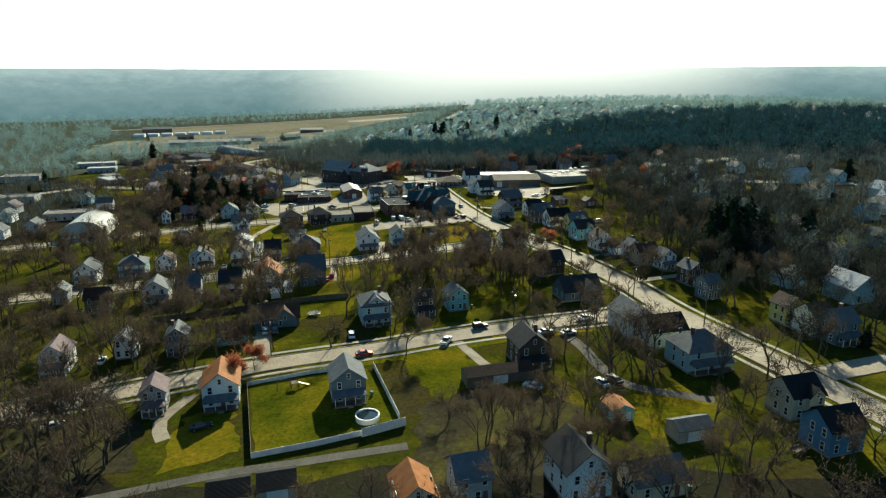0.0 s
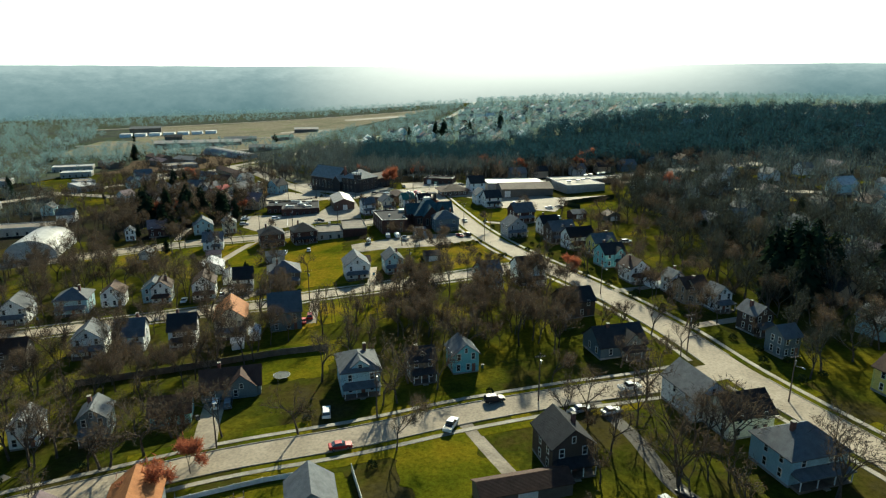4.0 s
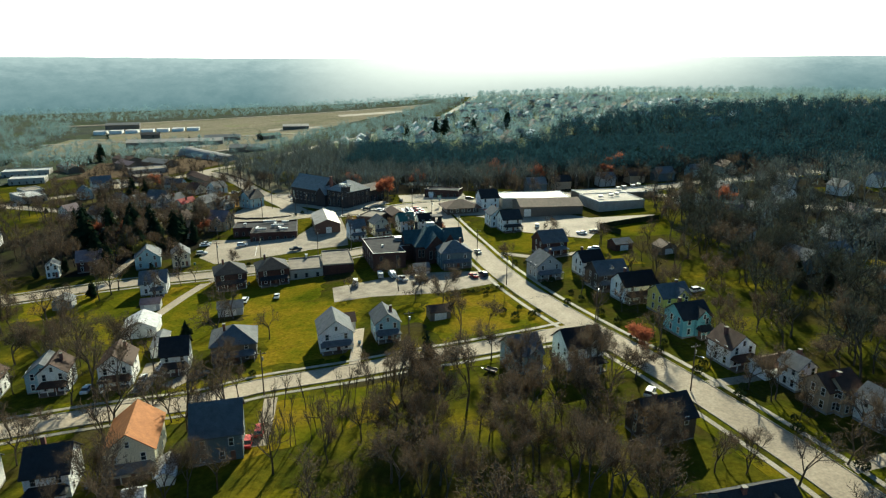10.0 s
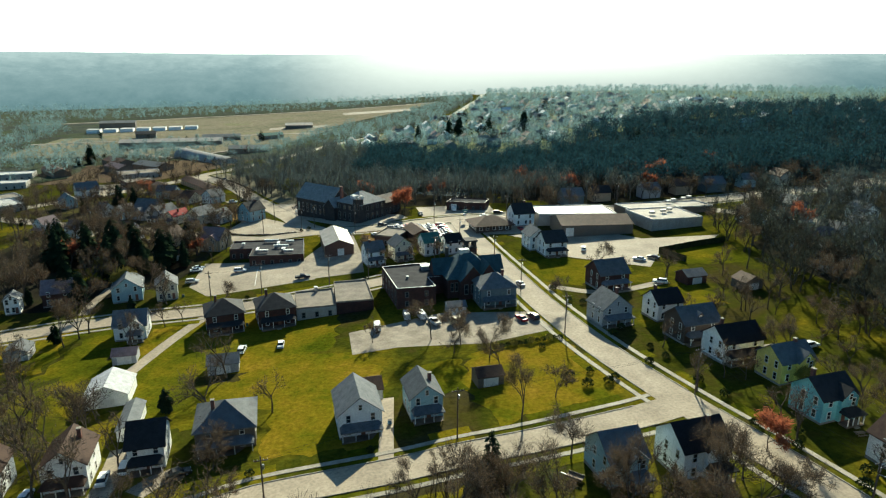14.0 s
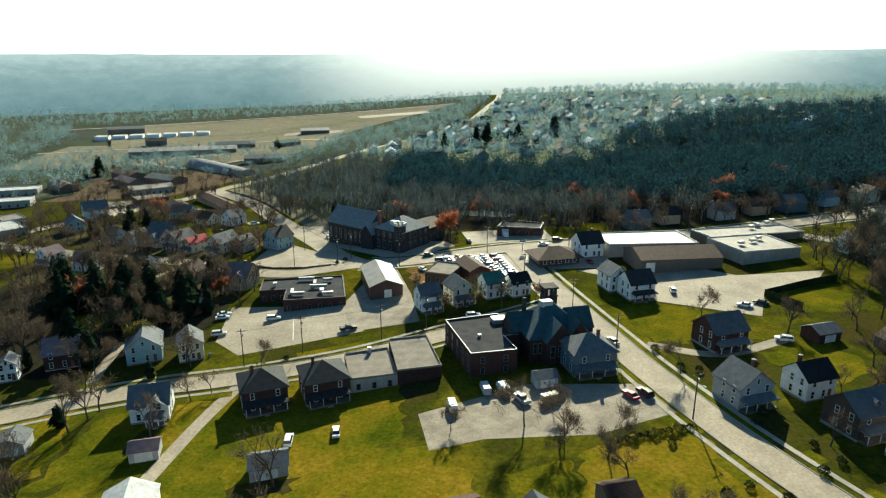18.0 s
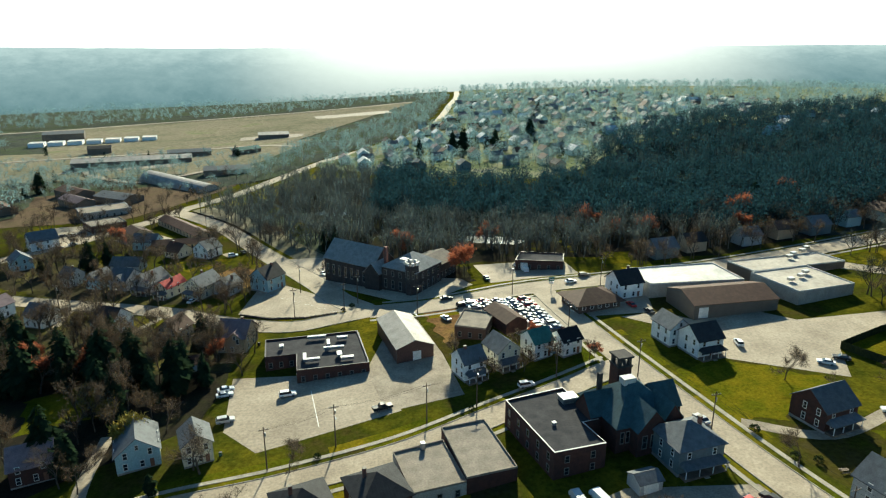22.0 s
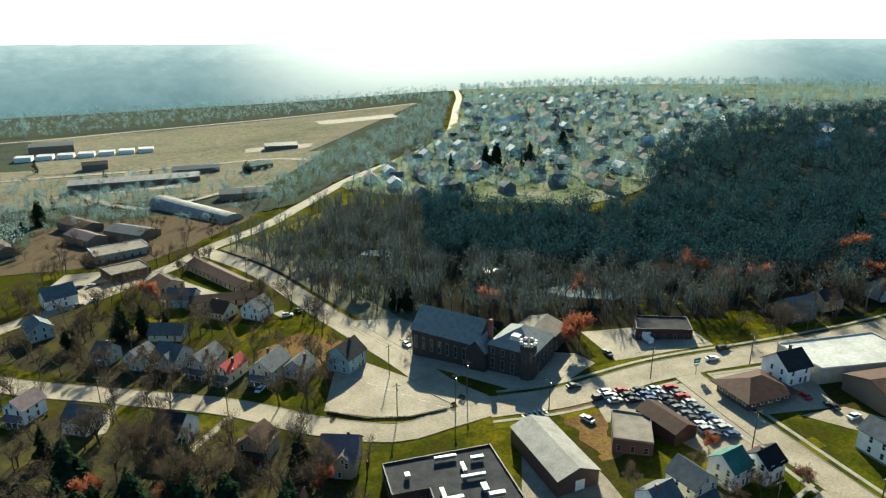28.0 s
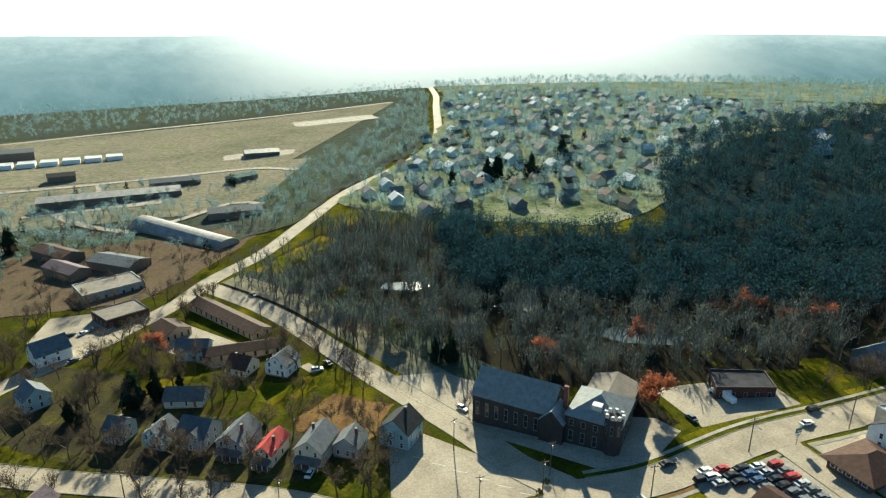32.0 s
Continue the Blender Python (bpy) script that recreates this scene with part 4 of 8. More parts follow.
# x, y, width, depth, turn, eave, form, wall, roof, extras
HOUSES = [
    (-22.2, 135.2, 7.6, 8.3, 15, 5.6, "gy", "greyblue", "slate", "pd"),
    (-51.4, 135.7, 7.9, 9.5, 15, 5.4, "gy", "white", "rust", "p"),
    (-65.6, 132.5, 5.1, 6.1, 15, 5.4, "gy", "grey", "mauve", "p"),
    (-102.0, 156.6, 6.7, 8.1, 15, 5.6, "gy", "white", "mauve", "p"),
    (-87.4, 164.4, 5.4, 6.5, 15, 5.0, "gy", "white", "slate", "-"),
    (-73.9, 166.4, 5.6, 6.7, 15, 5.4, "gy", "greyblue", "slate", "pc"),
    (-60.0, 171.1, 8.3, 6.7, 15, 3.2, "gx", "teal", "brown", "-"),
    (-50.7, 183.3, 13.2, 7.9, 15, 3.2, "cross", "greyblue", "brown", "-"),
    (-20.9, 184.4, 8.9, 10.7, 15, 6.0, "hipg", "paleblue", "slate", "p"),
    (4.0, 192.0, 6.4, 7.0, 15, 5.2, "gy", "teal", "slate", "-"),
    (-6.2, 188.3, 6.2, 6.2, 15, 5.2, "gx", "taupe", "dark", "pd"),
    (21.6, 151.3, 8.1, 9.0, 15, 5.8, "gy", "brownw", "dark", "p"),
    (53.3, 170.0, 8.3, 11.6, 15, 5.6, "gy", "white", "slate", "-"),
    (58.9, 161.6, 10.4, 8.3, 15, 4.8, "gx", "cream", "black", "-"),
    (63.4, 147.5, 12.1, 9.7, 15, 5.4, "hip", "paleblue", "slate", "pc"),
    (73.9, 122.2, 7.5, 7.5, 15, 5.6, "cross", "beige", "black", "p"),
    (44.0, 200.5, 13.0, 9.6, 15, 3.4, "cross", "greyblue", "dark", "pc"),
    (38.3, 227.0, 10.2, 8.1, 18, 5.2, "gx", "brownw", "dark", "c"),
    (61.3, 275.5, 8.7, 7.9, 18, 5.4, "cross", "teal", "dark", "p"),
    (65.1, 257.1, 7.1, 7.8, 18, 5.2, "gy", "white", "brown", "p"),
    (76.6, 235.9, 8.2, 6.5, 18, 5.2, "gx", "tan", "brown", "-"),
    (55.0, 303.2, 11.3, 7.9, 18, 5.4, "gx", "white", "black", "p"),
    (61.8, 291.5, 9.2, 7.4, 18, 5.4, "cross", "yellow", "slate", "c"),
    (49.6, 315.5, 10.9, 8.7, 18, 5.4, "gx", "brownw", "slate", "pd"),
    (46.8, 330.3, 8.2, 7.4, 18, 5.4, "gx", "white", "black", "c"),
    (31.3, 328.8, 9.3, 8.4, 18, 5.2, "gy", "grey", "slate", "p"),
    (38.0, 358.6, 10.5, 9.4, 18, 5.4, "gx", "brick", "slate", "p"),
    (28.7, 259.2, 9.4, 8.4, 17, 6.0, "cross", "white", "black", "p"),
    (14.8, 258.0, 7.3, 8.8, 17, 5.2, "cross", "paleblue", "slate", "p"),
    (-20.4, 284.0, 6.9, 9.0, 15, 5.4, "gy", "paleblue", "slate", "p"),
    (-34.0, 279.5, 8.9, 10.6, 15, 5.6, "gy", "white", "slate", "p"),
    (-61.0, 277.2, 11.5, 11.5, 15, 5.2, "hip", "taupe", "slate", "pc"),
    (-74.1, 270.1, 6.6, 8.6, 15, 5.4, "gx", "white", "dark", "p"),
    (-86.4, 264.1, 7.7, 9.3, 15, 5.8, "gy", "white", "brown", "p"),
    (-100.2, 260.9, 6.4, 7.6, 15, 5.6, "gy", "white", "brown", "p"),
    (-108.1, 335.5, 8.7, 8.7, 15, 4.6, "cross", "white", "slate", "p"),
    (-82.2, 340.1, 10.8, 10.8, 22, 5.8, "hip", "brick", "dark", "pc"),
    (-67.5, 342.9, 10.9, 10.9, 22, 5.8, "hip", "brick", "dark", "pc"),
    (-64.1, 225.3, 9.0, 12.6, 15, 6.0, "gy", "cream", "rust", "p"),
    (-75.3, 217.1, 7.3, 8.7, 15, 5.6, "gx", "white", "dark", "p"),
    (-48.7, 228.1, 9.2, 11.1, 15, 6.2, "gx", "greyblue", "slate", "-"),
    (-89.2, 214.7, 7.6, 9.2, 15, 5.4, "gx", "white", "slate", "p"),
    (-126.2, 251.3, 10.0, 10.0, 15, 5.4, "hip", "paleblue", "slate", "p"),
    (-115.6, 257.2, 7.3, 7.3, 15, 5.0, "gy", "white", "brown", "-"),
    (-103.1, 261.5, 7.6, 7.6, 15, 5.0, "gy", "paleblue", "slate", "-"),
    (-100.2, 213.3, 8.4, 8.4, 15, 5.2, "gy", "white", "slate", "p"),
    (-42.7, 394.6, 6.9, 7.6, 24, 5.6, "gx", "white", "slate", "p"),
    (-32.5, 399.7, 7.6, 8.3, 24, 5.6, "gy", "cream", "slate", "p"),
    (-21.4, 402.8, 6.6, 7.3, 24, 5.6, "gx", "white", "green", "-"),
    (-12.5, 403.1, 6.7, 6.7, 24, 5.0, "gx", "white", "black", "c"),
    (20.5, 405.3, 7.2, 8.6, 15, 5.8, "gy", "white", "slate", "-"),
    (26.0, 397.0, 8.7, 8.7, 15, 5.6, "gx", "white", "dark", "p"),
    (19.4, 443.3, 9.5, 9.5, 15, 5.8, "gx", "white", "dark", "c"),
    (0.1, 349.0, 11.4, 10.3, 13, 6.0, "hip", "greyblue", "slate", "pc"),
    (-140.5, 481.8, 8.6, 12.0, -25, 5.4, "gy", "cream", "slate", "p"),
    (-154.0, 484.0, 5.9, 10.6, -25, 4.8, "gy", "cream", "red", "p"),
    (-164.1, 491.2, 8.8, 11.4, -25, 5.2, "gy", "grey", "slate", "p"),
    (-176.9, 497.6, 9.7, 9.7, -25, 5.0, "cross", "grey", "slate", "-"),
    (-130.5, 481.3, 8.0, 8.0, -25, 4.0, "gy", "grey", "slate", "-"),
    (-115.0, 483.0, 9.8, 9.8, 55, 6.0, "gx", "paleblue", "dark", "c"),
    (-213.4, 469.0, 7.3, 8.7, -20, 5.4, "gy", "white", "mauve", "p"),
    (-192.1, 459.2, 8.3, 8.3, -20, 5.0, "gx", "white", "slate", "-"),
    (-162.7, 448.1, 8.8, 10.5, -20, 5.2, "gx", "white", "dark", "p"),
    (-168.8, 540.9, 8.9, 8.9, -30, 3.4, "gx", "cream", "brown", "-"),
    (-153.7, 537.6, 9.4, 9.4, -30, 4.6, "gy", "white", "slate", "-"),
    (-238.3, 532.0, 8.7, 8.7, -50, 5.0, "gx", "paleblue", "slate", "-"),
    (-189.0, 557.0, 12.0, 8.4, -8, 4.6, "gx", "paleblue", "slate", "-"),
    (-185.5, 522.5, 13.2, 7.9, -8, 3.2, "gx", "grey", "slate", "-"),
    (-188.7, 499.4, 7.0, 8.4, -25, 5.0, "gy", "paleblue", "slate", "-"),
    (-202.4, 504.8, 6.4, 7.7, -25, 5.0, "gx", "grey", "slate", "-"),
    (-246.2, 567.6, 10.7, 12.8, -50, 5.2, "gy", "white", "slate", "-"),
    (-124.8, 368.1, 9.4, 11.3, 22, 4.8, "gy", "paleblue", "slate", "-"),
    (-110.8, 366.9, 6.7, 8.0, 22, 5.6, "gy", "cream", "slate", "-"),
    (-146.7, 364.5, 8.8, 8.8, 22, 4.8, "gx", "brick", "mauve", "-"),
    (-156.7, 355.7, 4.3, 5.2, 22, 5.2, "gy", "white", "slate", "-"),
    (-140.4, 243.1, 8.2, 9.8, 15, 5.4, "gy", "white", "slate", "p"),
    (-116.5, 205.2, 7.2, 7.2, 15, 5.2, "gx", "taupe", "brown", "-"),
    (-135.2, 215.6, 5.1, 6.1, 15, 5.0, "gy", "grey", "slate", "-"),
    (74.0, 244.0, 5.2, 5.2, 18, 5.4, "gy", "white", "slate", "-"),
    (77.7, 233.8, 4.7, 5.6, 18, 5.4, "gx", "tan", "brown", "-"),
    (81.9, 228.3, 5.9, 5.9, 18, 5.2, "gy", "white", "slate", "p"),
    (85.1, 210.7, 6.1, 6.7, 18, 5.6, "gy", "brownw", "slate", "p"),
    (85.1, 195.6, 5.4, 5.9, 18, 5.6, "gx", "greyblue", "slate", "-"),
    (98.6, 173.3, 6.2, 6.2, 16, 5.6, "gy", "yellow", "brown", "p"),
    (101.5, 164.6, 6.7, 7.4, 16, 5.8, "cross", "cream", "brown", "p"),
    (104.6, 159.4, 7.4, 7.4, 16, 5.8, "gx", "greyblue", "slate", "p"),
    (-137.5, 436.5, 8.6, 8.0, -20, 5.0, "gy", "tan", "brown", "p"),
    (-114.5, 427.0, 9.4, 10.4, -10, 5.4, "cross", "tan", "mauve", "c"),
    (74.1, 109.0, 8.0, 7.2, 15, 5.6, "gx", "blue", "black", "-"),
    (23.6, 98.8, 8.5, 9.3, 15, 6.0, "gy", "white", "dark", "d"),
    (36.2, 97.2, 9.6, 6.7, 15, 3.6, "gx", "beige", "slate", "-"),
    (-5.0, 93.5, 6.6, 7.9, 15, 4.6, "gy", "cream", "rust", "-"),
    (4.5, 97.6, 6.0, 7.3, 15, 5.0, "gx", "grey", "slate", "-"),
]
rng = random.Random(5)
for row in HOUSES:
    house(*row, rng)


def outbuilding(x, y, w, d, turn, eave, wall, roof, label, ridge="y", name="garage", big_door=True):
    h = thing(name, pose(x, y, gz(x, y), 0, 0, turn), label, name.replace("_", " "))
    span = w if ridge == "y" else d
    rise = span / 2 * 0.5
    q = Matrix.Rotation(math.pi / 2, 4, "Z") if ridge == "x" else Matrix.Identity(4)
    a, b = (w, d) if ridge == "y" else (d, w)
    part("wall", gable_wall(a, b, -0.8, eave, rise).turned(q), WALLS[wall], h)
    part("roof", gable(a, b, eave, rise, 0.3, 0.12).turned(q), ROOFS[roof], h)
    if big_door:
        part("garage_door", Shape().box(-min(w, 5) * 0.36, min(w, 5) * 0.36, -d / 2 - 0.05, -d / 2 + 0.01, 0, 2.2), M_TRIM, h, "white panelled overhead door")
    return h


outbuilding(36.9, 122.5, 4.6, 5.5, 15, 2.8, "teal", "rust", "small teal wooden garage with a rusty roof")
outbuilding(-37.5, 97.5, 7.0, 6.0, 15, 2.6, "block", "black", "low dark-roofed double garage beside a lane", "x")
outbuilding(-29.6, 99.6, 6.4, 6.0, 15, 2.6, "block", "black", "low dark-roofed garage beside a lane", "x")
outbuilding(-126, 413, 6.5, 6, 22, 2.7, "tan", "brown", "small brown-roofed back garage", "x")
outbuilding(-133, 321, 6, 6, 15, 2.8, "grey", "slate", "grey back garage beside a lawn", "y")
outbuilding(49, 114, 7.7, 4.6, 15, 2.8, "block", "slate", "long low block shed with a grey roof", "x", "shed")
outbuilding(13, 141, 16.5, 5.2, 15, 2.7, "taupe", "brown", "long low brown-roofed garage row", "x", "shed")
outbuilding(-5.4, 295, 6.2, 5.2, 15, 2.7, "taupe", "brown", "small brown garage beside a parked car", "x")
outbuilding(-95.6, 297, 9.6, 10, 15, 3.2, "white", "metal", "white barn with a pale metal roof", "y", "barn")
outbuilding(-84, 283, 3.8, 12, 15, 2.8, "white", "slate", "long narrow white wooden garage", "y")
outbuilding(-73, 311, 7.7, 6.2, 15, 2.8, "grey", "slate", "grey garage with a hipped look", "x")
outbuilding(66, 359.5, 7.5, 6.2, 18, 2.8, "brick", "slate", "dark brick double garage", "x")
outbuilding(81, 352, 7, 6, 18, 2.8, "taupe", "brown", "brown garage with a white door", "y")
outbuilding(73.5, 251, 12, 5.6, 18, 2.9, "white", "brown", "low white garage wing", "x")
outbuilding(-58, 211, 3.2, 3.2, 15, 2.2, "white", "metal", "small white garden shed", "x", "garden_shed", False)
outbuilding(-55.5, 219, 3.0, 6.5, 15, 2.2, "white", "metal", "narrow white garden shed", "y", "garden_shed", False)
outbuilding(-33.5, 292, 6.5, 6.5, 15, 3.0, "grey", "brown", "small brown-roofed back garage", "x")
outbuilding(-12, 341, 5.5, 4.5, 14, 2.6, "grey", "slate", "grey garage behind the brick hall", "x")
outbuilding(-102, 318, 6, 5, 15, 2.6, "grey", "mauve", "low mauve-roofed garden shed", "x", "shed")


# ---------------------------------------------------------------- larger buildings
def flat_block(name, outline, height, wall, top, label, windows=(), coping=0.5, base=None, edge=True):
    """A flat-roofed block: walls with a parapet, roof deck set down behind it, pale coping."""
    cx, cy = sum(p[0] for p in outline) / len(outline), sum(p[1] for p in outline) / len(outline)
    z = min(gz(*p) for p in outline) if base is None else base
    o = [(p[0] - cx, p[1] - cy) for p in outline]
    if sum(a[0] * b[1] - b[0] * a[1] for a, b in zip(o, o[1:] + o[:1])) < 0:
        o.reverse()
    h = thing(name, pose(cx, cy, z), label, "building")
    n = len(o)
    part("wall", Shape().prism(o, -1.5, height), WALLS[wall], h)
    ins = [Vector((*p, 0)) * (1 - 0.36 / max(3.0, math.hypot(*p))) for p in o]
    part("roof", Shape().prism([(p.x, p.y) for p in ins], height + 0.001, height + 0.05), top, h)
    s = Shape()
    for i in range(n):
        a, b = Vector((*o[i], 0)), Vector((*o[(i + 1) % n], 0))
        c, d = ins[i], ins[(i + 1) % n]
        quad = [(p.x, p.y, height + coping) for p in (a, b, d, c)]
        s.slab(quad, coping - 0.001)
    part("parapet", s, WALLS[wall] if top is M_TAR else M_COPING if edge else M_TARPALE, h)
    if top is M_TAR:
        s = Shape()
        for i in range(n):
            quad = [(p.x, p.y, height + coping + 0.07) for p in (Vector((*o[i], 0)) * 1.004, Vector((*o[(i + 1) % n], 0)) * 1.004, ins[(i + 1) % n], ins[i])]
            s.slab(quad, 0.065)
        part("coping", s, M_COPING if edge else M_DARKTRIM, h, "white metal coping" if edge else "")
    for i in range(n):
        a, b = Vector((*o[i], 0)), Vector((*o[(i + 1) % n], 0))
        length = (b - a).length
        turn = math.degrees(math.atan2((b - a).y, (b - a).x))
        if length < 5 or not windows:
            continue
        k = int(length / windows[0])
        for z in windows[1:]:
            for j in range(k):
                p = a.lerp(b, (j + 0.5) / k)
                out = Vector(((b - a).y, -(b - a).x, 0)).normalized() * 0.03
                window(h, p.x + out.x, p.y + out.y, z, turn, 1.15, 1.0)
    return h


def rooftop_unit(x, y, z, w, d, hgt, turn, label="pale metal rooftop air unit"):
    u = thing("rooftop_unit", pose(x, y, z, 0, 0, turn), label, "rooftop unit", "rooftop units")
    part("casing", Shape().box(-w / 2, w / 2, -d / 2, d / 2, 0, hgt), M_STEEL, u)
    part("hood", Shape().box(-w / 2 - 0.1, w / 2 + 0.1, -d / 2 - 0.1, d / 2 + 0.1, hgt, hgt + 0.12), M_TRIM, u)
    return u


flat_block("brick_hall", [(-36.8, 368), (-30.1, 346), (-18, 348.6), (-20.7, 357), (-16.8, 358), (-21.5, 373)], 6.6, "brick", M_TAR, "two-storey red brick hall with a flat tar roof", (4.2, 1.9, 4.9))
rooftop_unit(-21.5, 367.5, gz(-28, 358) + 6.0, 4.0, 3.0, 1.5, 14, "large white rooftop stair housing")
rooftop_unit(-27.5, 357, gz(-28, 358) + 6.0, 0.7, 0.7, 1.0, 14)
flat_block("shop_block", [(-64.3, 356), (-60.5, 341.5), (-48.9, 344.6), (-52.7, 360)], 3.7, "block", M_TARPALE, "low cream-painted shop with a flat felt roof", (4.0, 1.6), edge=False)
flat_block("shop_block", [(-52.8, 363.5), (-48.85, 344.5), (-37.6, 347.3), (-42.2, 366.3)], 3.9, "brick", M_TARPALE, "low brick shop with a flat felt roof and pale parapet", (), edge=False)
rooftop_unit(-57.5, 357, gz(-52, 352) + 3.2, 0.9, 0.9, 1.6, 14, "dark brick roof stack")
OFFICE = flat_block("office_block", [(-91.5, 398), (-71, 401.5), (-75.5, 424), (-104, 419), (-102, 407), (-93, 408.5)], 4.3, "brick", M_TAR, "low L-shaped dark brick office with a tar roof", (3.0, 1.9), edge=False)
for ux, uy, uw, ud in ((-88, 419, 7, 0.8), (-84, 414.5, 1.0, 4.0), (-82, 411, 7.5, 0.8), (-90, 405, 1.0, 5.0), (-87.5, 403.5, 5.0, 1.0), (-80, 406.5, 1.6, 3.0), (-77.5, 404, 4.6, 1.2), (-98, 413, 1.4, 1.8), (-80, 418, 4.0, 1.0)):
    rooftop_unit(ux, uy, gz(-88, 408) + 4.0, uw * 0.8, ud * 0.85, 0.8, 8)


def hall(name, x, y, w, d, turn, eave, rise, wall, roof, label, windows=(), ridge="y", doors=(), over=0.3):
    """A long gabled building with rows of windows."""
    h = thing(name, pose(x, y, gz(x, y), 0, 0, turn), label, "building")
    a, b = (w, d) if ridge == "y" else (d, w)
    q = Matrix.Rotation(math.pi / 2, 4, "Z") if ridge == "x" else Matrix.Identity(4)
    part("wall", gable_wall(a, b, -2.0, eave, rise).turned(q), WALLS[wall], h)
    part("roof", gable(a, b, eave, rise, over, 0.16).turned(q), roof, h)
    for z, gap in windows:
        for length, sx, sy, turn_w in ((w, 0, -1, 0), (w, 0, 1, 180), (d, -1, 0, -90), (d, 1, 0, 90)):
            n = int(length / gap)
            for k in range(n):
                o = (k + 0.5) / n * length - length / 2
                window(h, o if sy else sx * (w / 2 + 0.03), o if sx else sy * (d / 2 + 0.03), z, turn_w, 1.0, 1.2)
    for dx, dw, dh in doors:
        part("overhead_door", Shape().box(dx - dw / 2, dx + dw / 2, -d / 2 - 0.06, -d / 2 + 0.02, 0, dh), M_TRIM, h, "white overhead door")
    return h


hall("steel_building", -60.5, 417.5, 11.5, 24, 15, 4.4, 2.2, "steel", M_ROOFGREY, "brown steel storage building with a grey-brown metal roof", (), "y", ((0.5, 2.6, 3.0),))
CH = thing("brick_church", pose(-8, 362.5, gz(-8, 362), 0, 0, 14), "dark brick church with steep blue-green slate roof and bell tower", "church")
part("wall", Shape().box(-8.5, 8.5, -8, 8, -1.5, 6.2), WALLS["brick"], CH)
part("roof", hip(17, 16, 6.2, 7.0, 0.5), ROOFS["bluegreen"], CH)
part("wing_wall", gable_wall(8, 6, -1.5, 6.2, 4.6).turned(Matrix.Translation((-1, -8, 0))), WALLS["brick"], CH)
part("wing_roof", gable(8, 7, 6.25, 4.6, 0.3).turned(Matrix.Translation((-1, -7.5, 0))), ROOFS["bluegreen"], CH)
part("wing_wall", gable_wall(8, 6, -1.5, 6.2, 4.6).turned(Matrix.Translation((8.5, 0, 0)) @ Matrix.Rotation(math.pi / 2, 4, "Z")), WALLS["brick"], CH)
part("wing_roof", gable(8, 7, 6.25, 4.6, 0.3).turned(Matrix.Translation((8, 0, 0)) @ Matrix.Rotation(math.pi / 2, 4, "Z")), ROOFS["bluegreen"], CH)
for k in (-2.2, 0, 2.2):
    window(CH, -1 + k, -11.03, 3.4, 0, 1.3, 1.9)
    window(CH, 11.53, k, 3.4, 90, 1.3, 1.9)
for k in (-7, -5.6, 4.6, 6.4):
    window(CH, k, -8.03, 3.4, 0, 1.0, 1.7)
part("wing_wall", gable_wall(7, 6, -1.5, 6.2, 4.2).turned(Matrix.Translation((-8.5, 1.5, 0)) @ Matrix.Rotation(math.pi / 2, 4, "Z")), WALLS["brick"], CH)
part("wing_roof", gable(7, 7, 6.25, 4.2, 0.3).turned(Matrix.Translation((-8, 1.5, 0)) @ Matrix.Rotation(math.pi / 2, 4, "Z")), ROOFS["bluegreen"], CH)
part("wing_wall", gable_wall(6.5, 6, -1.5, 6.2, 4.8).turned(Matrix.Translation((4.5, -7.2, 0))), WALLS["brick"], CH)
part("wing_roof", gable(6.5, 7, 6.25, 4.8, 0.3).turned(Matrix.Translation((4.5, -6.7, 0))), ROOFS["bluegreen"], CH)
part("chimney", Shape().box(-6.2, -5.2, 4.0, 5.0, 6.0, 13.2), WALLS["stone"], CH)
TW = part("tower", Shape().box(2.2, 6.0, 8.5, 12.3, -1.5, 11.0), WALLS["brick"], CH)
part("belfry", Shape().box(2.0, 6.2, 8.3, 12.5, 11.0, 11.4).box(2.3, 3.1, 8.6, 9.4, 11.4, 13.4).box(5.1, 5.9, 8.6, 9.4, 11.4, 13.4).box(2.3, 3.1, 11.4, 12.2, 11.4, 13.4).box(5.1, 5.9, 11.4, 12.2, 11.4, 13.4).box(1.9, 6.3, 8.2, 12.6, 13.4, 13.9), WALLS["stone"], TW)
part("roof_vent", Shape().box(-2.6, 0.6, -1.0, 1.2, 12.0, 13.6), M_COPING, CH, "white roof ventilator housing")

SC = thing("stone_church", pose(-73.6, 472.0, gz(-74, 472), 0, 0, -38) @ Matrix.Diagonal((1.11, 1.06, 1.22, 1)), "large dark brick church with grey gabled roofs and a battlemented turret", "church")
q = Matrix.Rotation(math.pi / 2, 4, "Z")
part("nave_wall", gable_wall(13, 23, -2, 7.2, 5.2).turned(Matrix.Translation((-9.4, 6.5, 0)) @ q), WALLS["stone"], SC)
part("nave_roof", gable(13, 23, 7.2, 5.2, 0.4).turned(Matrix.Translation((-9.4, 6.5, 0)) @ q), ROOFS["grey"], SC)
part("porch_wall", gable_wall(6.5, 7, -2, 6.0, 3.0).turned(Matrix.Translation((2.6, 2.2, 0))), WALLS["stone"], SC)
part("porch_roof", gable(6.5, 7.4, 6.0, 3.0, 0.3).turned(Matrix.Translation((2.6, 2.4, 0))), ROOFS["grey"], SC)
part("chancel_wall", Shape().box(5.9, 20.5, 0.4, 17, -2, 8.4), WALLS["stone"], SC)
part("chancel_roof", hip(14.6, 16.6, 8.4, 4.0, 0.3).turned(Matrix.Translation((13.2, 8.7, 0))), ROOFS["grey"], SC)
